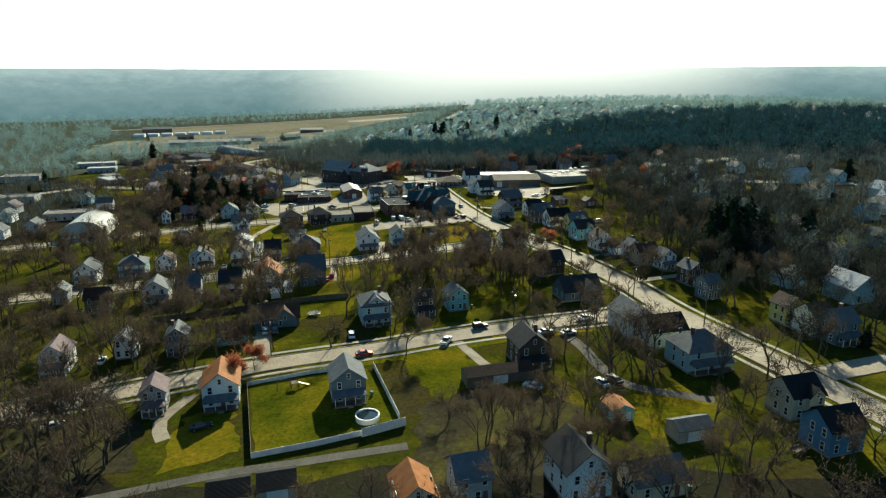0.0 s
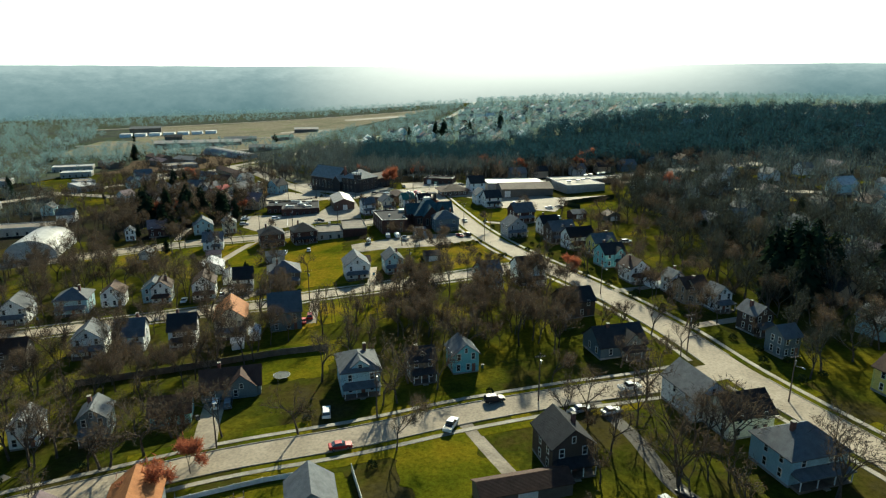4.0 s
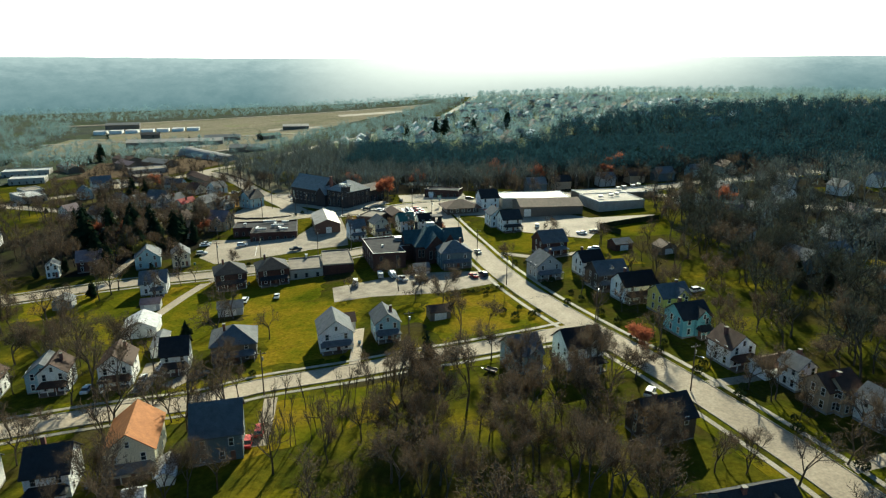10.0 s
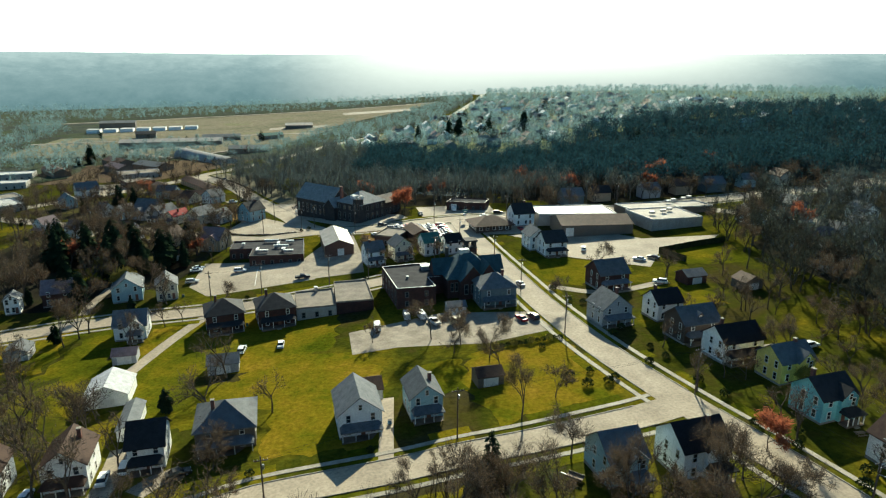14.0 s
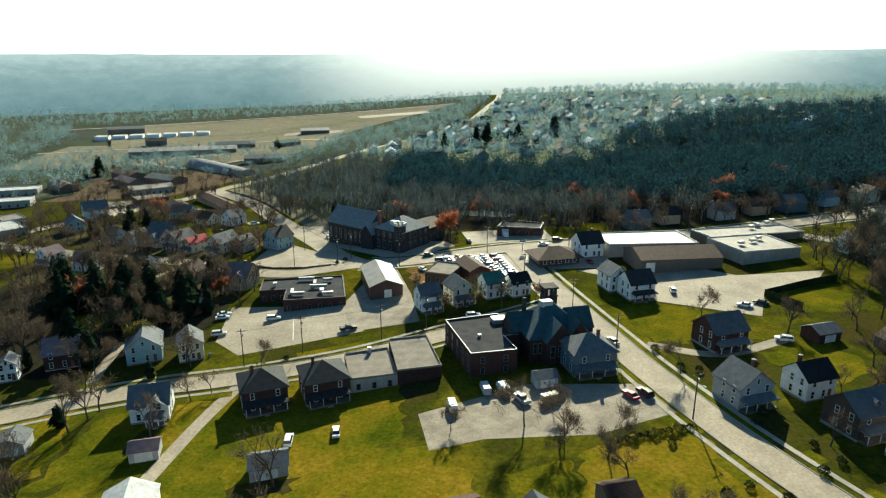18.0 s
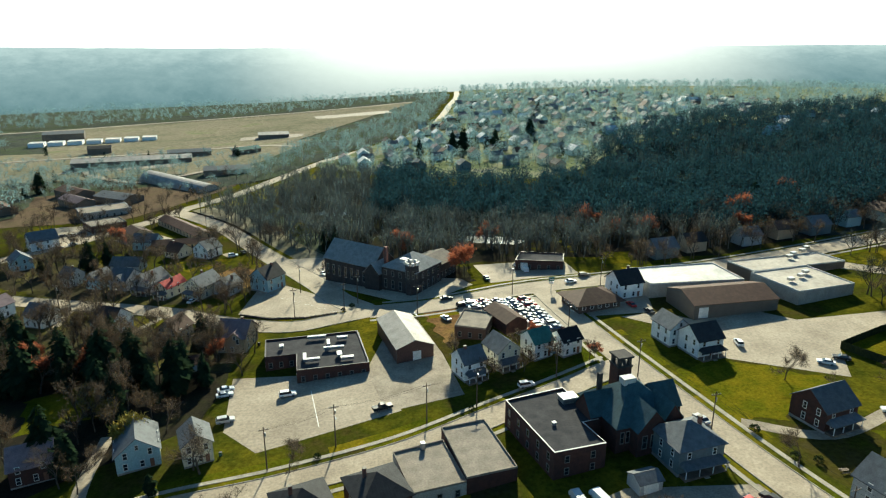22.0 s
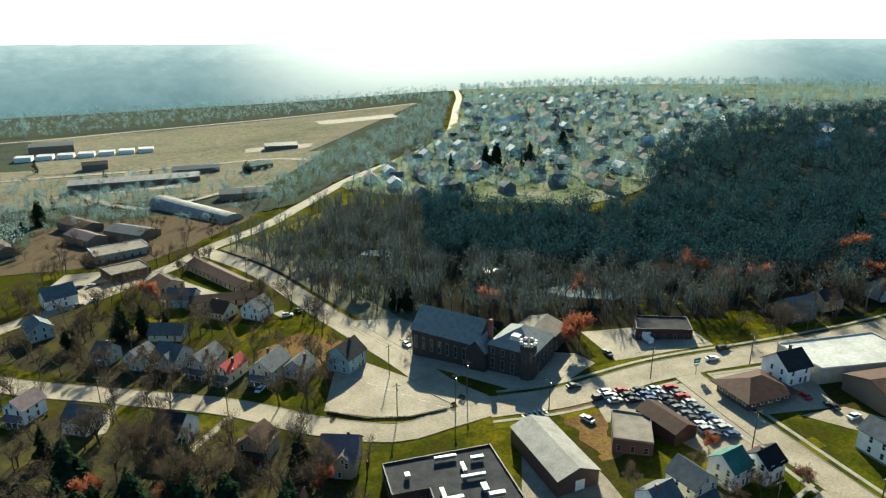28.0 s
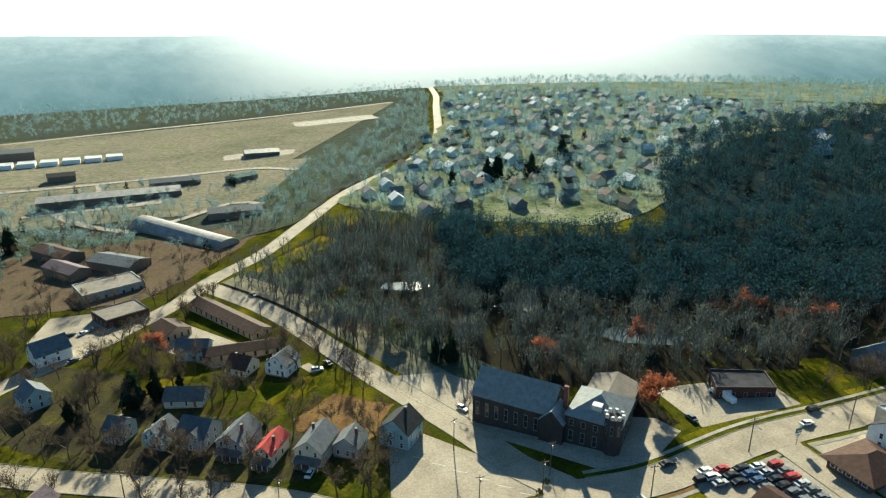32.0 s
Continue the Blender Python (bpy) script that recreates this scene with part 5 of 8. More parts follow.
part("hall_wall", gable_wall(13, 12, -2, 6.8, 2.0).turned(Matrix.Translation((13.2, 22.6, 0))), WALLS["stone"], SC)
part("hall_roof", gable(13, 13, 6.8, 2.0, 0.3).turned(Matrix.Translation((13.2, 22.6, 0))), M_TARPALE, SC)
oct8 = [(18.4 + 2.4 * math.cos(k * math.tau / 8 + 0.39), 1.4 + 2.4 * math.sin(k * math.tau / 8 + 0.39)) for k in range(8)]
TR = part("turret", Shape().prism(oct8, -2, 10.8), WALLS["stone"], SC)
for k in range(8):
    a, b = oct8[k], oct8[(k + 1) % 8]
    mx, my = (a[0] + b[0]) / 2, (a[1] + b[1]) / 2
    part("battlement", Shape().box(mx - 0.4, mx + 0.4, my - 0.4, my + 0.4, 10.8, 11.7), M_COPING, TR, "pale stone merlon")
part("chimney", Shape().box(3.9, 5.1, 4.5, 5.6, 6, 13.5), M_CHIM, SC)
part("roof_hatch", Shape().box(12, 14.6, 3.0, 5.6, 9.0, 11.2), M_COPING, SC)
for k in range(7):
    window(SC, -19.4 + k * 2.9, -0.03, 3.4, 0, 1.1, 2.1)
for k in range(3):
    window(SC, 7.6 + k * 3.2, 0.37, 3.0, 0, 1.2, 1.7)
    window(SC, 7.6 + k * 3.2, 0.37, 6.6, 0, 1.2, 1.0)
for k in range(4):
    window(SC, 20.53, 5 + k * 3.2, 3.0, 90, 1.2, 1.7)
    window(SC, 20.53, 5 + k * 3.2, 6.6, 90, 1.2, 1.0)
    window(SC, 19.73, 18.5 + k * 2.8, 3.2, 90, 1.0, 1.4)
for k in range(5):
    a, b = oct8[(k + 4) % 8], oct8[(k + 5) % 8]
    window(SC, (a[0] + b[0]) / 2, (a[1] + b[1]) / 2, 7.8, math.degrees(math.atan2(b[1] - a[1], b[0] - a[0])), 0.7, 1.4)

hall("warehouse", 48, 428, 31, 17, 7, 4.6, 2.6, "taupe", ROOFS["brown"], "brown-roofed warehouse with dull taupe walls", (), "x", ((-12, 3.4, 3.6),))
flat_block("warehouse", [(27, 438), (62.5, 440), (60, 459), (24, 455)], 5.2, "block", M_MEMBRANE, "long warehouse with a bright white flat roof", ())
flat_block("supermarket", [(73, 424), (97, 430), (92, 450), (67, 444)], 5.0, "block", M_STOREROOF, "flat-roofed store with a pale tan roof", ())
flat_block("supermarket", [(70, 447), (112, 456), (108, 467), (66, 459)], 4.4, "taupe", M_STOREROOF, "rear wing of the store with a pale tan roof", ())
for k in range(7):
    rooftop_unit(76 + 5 * k + (k % 2), 434 + 3.6 * k % 26 + (16 if k > 2 else 0), gz(85, 440) + 5.0 - 0.6 * (k > 2), 2.2, 1.4, 0.9, 15)
D = thing("diner", pose(5, 436, gz(5, 436), 0, 0, 14), "single-storey diner with a low brown hipped roof", "restaurant")
part("wall", Shape().box(-8, 8, -6, 6, -1.2, 3.0), WALLS["brownw"], D)
part("roof", hip(17, 13, 3.0, 3.2, 1.0), ROOFS["brown"], D)
for k in range(5):
    window(D, -6 + 3 * k, -6.03, 1.7, 0, 1.4, 0.9)
    window(D, -8.03, -4.4 + 2.2 * k, 1.7, -90, 1.4, 0.9)
flat_block("showroom", [(-44.5, 418), (-35, 414.5), (-30.5, 427), (-40, 431)], 4.2, "steel", M_TARPALE, "low car showroom with a pale flat roof", (3.0, 1.8), edge=False)
hall("workshop", -27, 425, 8, 14, 22, 3.6, 1.8, "brick", ROOFS["brown"], "low red-brown workshop beside the used car lot", (), "y")
flat_block("service_garage", [(-14, 477), (5, 473.5), (8, 484), (-10, 488)], 4.0, "brick", M_TAR, "dark roadside service garage with a tar roof", (3.4, 1.7), edge=False)
hall("motel_wing", -180, 588, 50, 9.5, -50, 2.9, 2.0, "tan", ROOFS["brown"], "long brown-roofed motel wing", ((1.6, 4.0),), "x")
hall("motel_wing", -170, 555, 30, 8.5, 8, 2.9, 1.9, "tan", ROOFS["brown"], "short brown-roofed motel wing", ((1.6, 4.0),), "x")
hall("motel_office", -203, 580, 13, 12, -50, 3.2, 2.4, "tan", ROOFS["brown"], "motel office with a broad brown roof", ((1.6, 3.0),), "x")
flat_block("bank", [(-242, 604), (-226, 615), (-217, 603), (-232, 592)], 4.2, "brick", M_TARPALE, "low flat-roofed brick bank", (3.5, 1.8), edge=False)
flat_block("shop_block", [(-262, 640), (-238, 655), (-228, 640), (-252, 624)], 4.6, "block", M_TARPALE, "pale flat-roofed roadside shop", (4.0, 1.8))
DM = thing("vaulted_hall", pose(-190, 337, gz(-190, 337), 0, 0, 14), "white round-roofed sports hall among houses", "building")
dome = Shape()
for j in range(13):
    a = math.pi * j / 12
    dome.v += [(-11 * math.cos(a), s * 15, 1.5 + 7.5 * math.sin(a)) for s in (-1, 1)]
dome.f = [(2 * j, 2 * j + 1, 2 * j + 3, 2 * j + 2) for j in range(12)] + [tuple(range(0, 26, 2)), tuple(range(25, 0, -2))]
part("roof", dome, M_MEMBRANE, DM)
part("wall", Shape().box(-10.8, 10.8, -14.8, 14.8, -1.5, 1.6), WALLS["white"], DM)
part("door", Shape().box(-1.6, 1.6, -15.1, -14.9, 0, 2.8), M_DARKTRIM, DM)
for bx, by, bw, bd, bt, bh, top in ((-222, 380, 32, 13, 16, 4.6, M_TARPALE), (-347, 645, 34, 15, 20, 5.0, M_MEMBRANE), (-275, 530, 24, 14, -40, 4.6, M_MEMBRANE), (-368, 560, 30, 18, 15, 5.0, M_TARPALE), (-301, 448, 26, 16, 15, 4.6, M_TARPALE), (-322, 606, 24, 14, 20, 4.6, M_MEMBRANE), (-287, 552, 16, 12, -40, 4.4, M_TARPALE)):
    ca, sa = math.cos(radians(bt)), math.sin(radians(bt))
    flat_block("commercial_block", [(bx + ca * u * bw / 2 - sa * v * bd / 2, by + sa * u * bw / 2 + ca * v * bd / 2) for u, v in ((-1, -1), (1, -1), (1, 1), (-1, 1))], bh, "block", top, "low commercial block with a pale flat roof among trees", (4.5, 1.8))
VA = thing("vaulted_hall", pose(-226, 727, gz(-226, 727), 0, 0, -44), "long vaulted hall with a weathered grey metal roof", "building")
arc = [(-9 * math.cos(k * math.pi / 12), 7.5 * math.sin(k * math.pi / 12)) for k in range(13)]
for end in (-44, 44):
    part("end_wall", Shape().add([(end, a, 0.02 + b * 0.97 - 1.0) for a, b in arc] + [(end * 0.992, a, 0.02 + b * 0.97 - 1.0) for a, b in arc], [tuple(range(13)), tuple(reversed(range(13, 26)))] + [(k, 13 + k, 14 + k, k + 1) for k in range(12)]), WALLS["block"], VA)
part("roof", Shape().add([(-44.5, a, b - 1.0) for a, b in arc] + [(44.5, a, b - 1.0) for a, b in arc] + [(-44.5, a * 0.98, b * 0.98 - 1.05) for a, b in arc] + [(44.5, a * 0.98, b * 0.98 - 1.05) for a, b in arc],
     [(k, k + 1, 14 + k, 13 + k) for k in range(12)] + [(26 + k, 39 + k, 40 + k, 27 + k) for k in range(12)]), M_ROOFGREY, VA)
for fx, fy, fw, fd, ft, fe, fr in ((-300, 838, 100, 22, 15, 6, "metal"), (-460, 1050, 44, 26, 20, 9, "slate"), (-367, 926, 22, 14, 20, 6, "dark"), (-200, 992, 34, 18, 12, 5, "metal"), (-199, 768, 36, 16, 10, 4.5, "slate"),
                               (-207, 880, 26, 10, 40, 4.5, "green"), (-262, 880, 40, 14, 15, 5, "slate"), (-290, 700, 30, 14, -40, 5, "brown"), (-275, 670, 26, 12, -40, 4.5, "mauve"), (-320, 660, 34, 12, -45, 4.5, "brown"), (-250, 676, 30, 16, -30, 4.5, "slate")):
    hall("industrial_shed", fx, fy, fw, fd, ft, fe, 2.4, "taupe", M_ROOFGREY if fr == "metal" else ROOFS[fr], "long dark industrial shed with a weathered metal roof" if fr == "metal" else f"long industrial shed with a {ROOF_WORDS[fr]} roof", (), "x")
for k in range(7):
    flat_block("storage_unit", [(-470 + k * 19, 985 + k * 5), (-455 + k * 19, 989 + k * 5), (-460 + k * 19, 1006 + k * 5), (-475 + k * 19, 1002 + k * 5)], 5.0, "white", M_MEMBRANE, "white flat-roofed storage building on the plain", (), 0.2)


# ---------------------------------------------------------------- cars
def car_shapes(kind):
    """Side profile (along x, up z) of the body and of the glass house."""
    if kind == "van":
        body = [(-2.5, 0.35), (2.4, 0.35), (2.5, 0.8), (2.35, 1.15), (1.75, 1.95), (1.5, 2.1), (-2.4, 2.1), (-2.5, 1.9)]
        glass, width = [(1.82, 1.3), (1.5, 1.95), (-2.2, 1.95), (-2.3, 1.3)], 1.9
    elif kind == "pickup":
        body = [(-2.7, 0.5), (2.6, 0.45), (2.7, 0.8), (2.55, 1.1), (1.3, 1.2), (-2.65, 1.15), (-2.7, 1.0)]
        glass, width = [(1.25, 1.15), (0.6, 1.78), (-0.8, 1.8), (-1.0, 1.15)], 1.9
    elif kind == "suv":
        body = [(-2.3, 0.4), (2.25, 0.4), (2.35, 0.75), (2.2, 1.0), (1.15, 1.1), (-2.3, 1.1), (-2.38, 0.9)]
        glass, width = [(1.1, 1.05), (0.45, 1.68), (-2.0, 1.7), (-2.25, 1.05)], 1.85
    else:
        body = [(-2.3, 0.35), (2.25, 0.32), (2.35, 0.62), (2.2, 0.82), (1.1, 0.95), (-1.6, 0.98), (-2.25, 0.95), (-2.35, 0.7)]
        glass, width = [(1.0, 0.92), (0.3, 1.4), (-1.1, 1.42), (-1.75, 0.95)], 1.78
    return body, glass, width


def extrude(profile, w, taper=0.0, z_cut=None):
    n = len(profile)
    zs = [z for _, z in profile]
    lo, hi = min(zs), max(zs)
    half = [w / 2 * (1 - taper * (z - lo) / (hi - lo)) for _, z in profile]
    v = [(x, -h, z) for (x, z), h in zip(profile, half)] + [(x, h, z) for (x, z), h in zip(profile, half)]
    return Shape().add(v, [tuple(range(n)), tuple(reversed(range(n, 2 * n)))] + [(i, n + i, n + (i + 1) % n, (i + 1) % n) for i in range(n)])


CAR_DONE = {}
KIND_WORDS = {"van": "van", "pickup": "pickup truck", "suv": "sport utility car", "sedan": "saloon car"}


def car(x, y, turn, kind, colour, where, group="parked cars"):
    m = pose(x, y, gz(x, y) + 0.08, 0, 0, turn)
    label = f"{colour} {KIND_WORDS[kind]} parked {where}"
    if (kind, colour) in CAR_DONE:
        return tagged(copy_thing(CAR_DONE[kind, colour], m), label)
    c = thing("car" if kind in ("sedan", "suv") else "van" if kind == "van" else "pickup_truck", m, label, "car" if kind != "van" else "van", group)
    body, glass, w = car_shapes(kind)
    part("body", extrude(body, w, 0.1), CARS[colour], c)
    part("cabin_glass", extrude(glass, w * 0.93, 0.22), M_GLASS, c)
    (x0, z0), (x1, z1), (x2, z2), (x3, z3) = glass
    part("car_roof", extrude([(x1 + 0.02, z1 - 0.03), (x1 - 0.1, z1 + 0.04), (x2 + 0.1, z2 + 0.04), (x2 - 0.02, z2 - 0.03)], w * 0.76, 0.05), CARS[colour], c)
    for wx in (-1.42, 1.42):
        for s in (-1, 1):
            wh = part("wheel", Shape().tube((wx, s * (w / 2 - 0.2), 0.33), (wx, s * (w / 2 + 0.02), 0.33), 0.33, 0.33, 10), M_TYRE, c)
            part("rim", Shape().tube((wx, s * (w / 2 + 0.02), 0.33), (wx, s * (w / 2 + 0.035), 0.33), 0.2, 0.18, 8), M_STEEL, wh)
    for s in (-1, 1):
        part("headlight", Shape().box(body[2][0] - 0.12, body[2][0] + 0.02, s * 0.62 - 0.16, s * 0.62 + 0.16, 0.62, 0.76), M_TRIM, c)
    if kind == "pickup":
        part("load_bed", Shape().box(-2.55, -1.05, -0.75, 0.75, 1.13, 1.18), M_DARKTRIM, c)
    CAR_DONE[kind, colour] = c
    return c


PARKED = [
    (-92.3, 159.6, 105, "sedan", "white", "in a driveway"),
    (-51.6, 122.0, 30, "sedan", "black", "in a driveway"),
    (-85.0, 125, 40, "sedan", "silver", "in a driveway"),
    (-52.3, 176, 105, "suv", "white", "in a driveway"),
    (-49.4, 176, 105, "suv", "grey", "in a driveway"),
    (-20.9, 156.8, 15, "sedan", "red", "on the street"),
    (-26, 170, 100, "suv", "white", "in a driveway"),
    (10.7, 174, 15, "suv", "black", "on the street"),
    (0.9, 163.4, 70, "pickup", "white", "beside a house"),
    (42, 178.5, 15, "pickup", "white", "on the street"),
    (37.2, 137.0, 110, "sedan", "silver", "in a driveway"),
    (40.6, 138.4, 110, "sedan", "black", "in a driveway"),
    (21.0, 136, 150, "sedan", "white", "beside a house"),
    (35.2, 168, 20, "sedan", "white", "in a driveway"),
    (29, 169, 20, "sedan", "silver", "in a driveway"),
    (-80, 262.5, 105, "sedan", "white", "in a driveway"),
    (-77.5, 266, 105, "suv", "white", "in a driveway"),
    (-78.6, 271.5, 105, "sedan", "silver", "in a driveway"),
    (-43.5, 229, 100, "sedan", "red", "in a driveway"),
    (-42.3, 233, 100, "suv", "red", "in a driveway"),
    (-91.6, 257.5, 100, "sedan", "white", "in a driveway"),
    (-66.0, 263.5, 30, "sedan", "black", "in a driveway"),
    (-71.4, 321, 95, "suv", "white", "in a driveway"),
    (-61.2, 323.5, 100, "sedan", "white", "in a driveway"),
    (-35, 331.5, 100, "van", "white", "in the gravel yard"),
    (-22.4, 338.2, 110, "van", "white", "in the gravel yard"),
    (-18.5, 333, 120, "pickup", "silver", "in the gravel yard"),
    (-26.8, 338.6, 100, "van", "silver", "in the gravel yard"),
    (-11.7, 332, 20, "van", "tan", "in the gravel yard"),
    (6.9, 332, 115, "sedan", "red", "in the gravel yard"),
    (10.4, 332.5, 115, "suv", "black", "in the gravel yard"),
    (-5, 297.6, 10, "sedan", "silver", "beside a house"),
    (41.2, 242, 60, "suv", "white", "in a driveway"),
    (76, 306, 20, "suv", "white", "in a driveway"),
    (-93.2, 391.4, 12, "suv", "white", "on the asphalt lot"),
    (-67, 380.4, 20, "pickup", "black", "on the asphalt lot"),
    (-107.5, 380.6, 15, "suv", "silver", "on the asphalt lot"),
    (-111.3, 397, 20, "sedan", "white", "on the asphalt lot"),
    (-110.9, 394, 20, "sedan", "white", "on the asphalt lot"),
    (56.2, 384, 150, "sedan", "white", "on the asphalt lot"),
    (62, 385.8, 150, "sedan", "black", "on the asphalt lot"),
    (55.6, 358.5, 160, "suv", "white", "in a driveway"),
    (39, 399, 80, "suv", "white", "on the asphalt lot"),
    (10.1, 362, 105, "sedan", "silver", "on the street"),
    (-28, 385, 15, "suv", "white", "on the street"),
    (-44.5, 450.8, 10, "sedan", "black", "on the street"),
    (-39.2, 442.6, 10, "suv", "black", "on the asphalt lot"),
    (-46, 433, 120, "sedan", "white", "on the asphalt lot"),
    (11, 464, 10, "suv", "black", "on the street"),
    (-10.5, 475, 100, "van", "white", "on the asphalt lot"),
    (18.3, 432.3, 100, "sedan", "red", "on the asphalt lot"),
    (22.3, 426, 100, "sedan", "black", "on the asphalt lot"),
    (24.8, 420.5, 20, "sedan", "white", "on the asphalt lot"),
    (-137, 538, 120, "sedan", "black", "beside a house"),
    (-141, 534, 10, "suv", "white", "in a driveway"),
    (-93.5, 494, -60, "sedan", "white", "on the street"),
    (-9.6, 410.5, 30, "pickup", "red", "on the asphalt lot"),
    (-142.6, 472.5, 70, "sedan", "white", "in a driveway"),
    (-232, 569.5, 55, "sedan", "white", "on the street"),
    (-236.5, 563.4, 55, "sedan", "grey", "on the street"),
    (-246, 588, 55, "sedan", "black", "on the asphalt lot"),
    (-241, 589, 55, "sedan", "silver", "on the asphalt lot"),
    (-237.5, 592, 55, "sedan", "black", "on the asphalt lot"),
    (-172, 614, -50, "sedan", "black", "on the street"),
    (-27, 469, 100, "sedan", "grey", "on the asphalt lot"),
    (4, 458, 10, "sedan", "white", "on the street"),
]
for row in PARKED:
    car(*row)
crng = random.Random(11)
for r in range(5):
    for k in range(10):
        x, y = -36.5 + 4.9 * r + 0.6 * k, 445.6 - 0.6 * r - 2.75 * k
        if k < 3 or r > 1 + (k > 7):
            car(x + crng.uniform(-0.2, 0.2), y + crng.uniform(-0.2, 0.2), 12 + crng.uniform(-4, 4), crng.choice(("sedan", "sedan", "suv")), crng.choice(("black", "grey", "silver", "black", "blue", "grey", "red", "white")), "in a used car lot row", "cars on the lot")


# ---------------------------------------------------------------- poles, fences, yard things

def utility_pole(x, y, turn, lamp=False, tall=11.5):
    m = pose(x, y, gz(x, y), 0, 0, turn)
    p = thing("utility_pole", m, "weathered wooden utility pole with a crossarm" + (" and a street lamp" if lamp else ""), "utility pole", "utility poles")
    part("pole", Shape().tube((0, 0, -0.5), (0, 0, tall), 0.17, 0.11, 8), M_POLE, p)
    part("crossarm", Shape().box(-1.2, 1.2, -0.07, 0.07, tall - 0.9, tall - 0.75), M_POLE, p)
    for k in (-1.1, -0.5, 0.5, 1.1):
        part("insulator", Shape().tube((k, 0, tall - 0.75), (k, 0, tall - 0.5), 0.06, 0.04, 6), M_COPING, p)
    part("transformer", Shape().tube((0.3, 0.15, tall - 2.6), (0.3, 0.15, tall - 1.7), 0.2, 0.2, 8), M_STEEL, p)
    if lamp:
        part("lamp_arm", Shape().tube((0, 0, tall - 2.8), (0, -2.2, tall - 2.3), 0.05, 0.04, 6), M_STEEL, p)
        part("lamp_head", Shape().box(-0.15, 0.15, -2.8, -2.1, tall - 2.4, tall - 2.22), M_STEEL, p)
    return p


POLES = [(74.4, 171, 15, 1), (61.6, 196.5, 15, 0), (50.5, 243, 20, 1), (39, 284, 20, 0), (17.5, 321, 15, 1), (9.5, 356, 12, 0), (3, 385, 12, 0), (-9, 413, 10, 1), (20.5, 174, 15, 0), (-14.8, 168, 15, 0), (-46, 158.5, 15, 0),
         (-46, 250.5, 15, 0), (-77, 240, 15, 1), (-13, 271, 15, 0), (-93, 359, 15, 0), (-78, 366, 15, 1), (-55.8, 372, 20, 0), (-42.6, 377, 20, 0), (-19, 388, 20, 0), (-99, 446.5, 0, 0), (-77, 455, 0, 0), (-55.5, 439, 0, 0),
         (-20, 450.5, 10, 1), (14, 453, 10, 0), (47, 472.5, 10, 0), (72, 477, 10, 0), (-100.5, 473, 30, 0), (-131, 523, 30, 0), (-165, 578, 30, 0), (-81.5, 448, 0, 0), (-110, 131, 15, 0), (90, 150, 15, 0), (-150, 458, -20, 0), (-192, 471, -20, 0)]
for x, y, turn, lamp in POLES:
    utility_pole(x, y, turn, bool(lamp))
WIRES = [[0, 1, 2, 3, 4, 5, 6, 7], [1, 8, 9, 10], [3, 13, 11, 12], [18, 17, 16, 15, 14], [19, 20, 21, 22, 23, 24, 25], [20, 26, 27, 28]]
for chain in WIRES:
    for a, b in zip(chain, chain[1:]):
        (xa, ya, *_), (xb, yb, *_) = POLES[a], POLES[b]
        for off in (-1.0, 1.0):
            line = [Vector((xa + (xb - xa) * k / 6 + off * 0.9, ya + (yb - ya) * k / 6, (1 - k / 6) * (gz(xa, ya) + 10.9) + k / 6 * (gz(xb, yb) + 10.9) - 4 * k / 6 * (1 - k / 6) * 0.9)) for k in range(7)]
            s = Shape()
            for d in (Vector((0, 0, 0.017)), Vector((0.015, 0, -0.01)), Vector((-0.015, 0, -0.01))):
                s.v += [tuple(w + d) for w in line]
            s.f = [(7 * u + k, 7 * u + k + 1, 7 * v + k + 1, 7 * v + k) for u, v in ((0, 1), (1, 2), (2, 0)) for k in range(6)]
            tagged(part("overhead_wire", s, M_WIRE), "thin black overhead wire between utility poles", "overhead wire", "overhead wires")


def fence(points, height, material, label, name="fence", gap=2.4):
    """Posts with boarded panels between them."""
    h = thing(name, pose(*points[0], gz(*points[0])), label, "fence")
    inv = h.matrix_basis.inverted()
    for a, b in zip(points, points[1:]):
        a, b = Vector((*a, 0)), Vector((*b, 0))
        n = max(1, int((b - a).length / gap))
        turn = math.atan2((b - a).y, (b - a).x)
        for k in range(n):
            p, q = a.lerp(b, k / n), a.lerp(b, (k + 1) / n)
            zp, zq = gz(p.x, p.y), gz(q.x, q.y)
            d = Vector((-math.sin(turn), math.cos(turn), 0)) * 0.03
            panel = Shape().add([p + d + Vector((0, 0, zp)), q + d + Vector((0, 0, zq)), q + d + Vector((0, 0, zq + height)), p + d + Vector((0, 0, zp + height)),
                                 p - d + Vector((0, 0, zp)), q - d + Vector((0, 0, zq)), q - d + Vector((0, 0, zq + height)), p - d + Vector((0, 0, zp + height))],
                                [(3, 2, 1, 0), (4, 5, 6, 7), (2, 3, 7, 6), (0, 1, 5, 4), (1, 2, 6, 5), (0, 4, 7, 3)]).turned(inv)
            part("panel", panel, material, h)
            part("post", Shape().box(p.x - 0.07, p.x + 0.07, p.y - 0.07, p.y + 0.07, zp - 0.3, zp + height + 0.12).turned(inv), material, h)
    return h


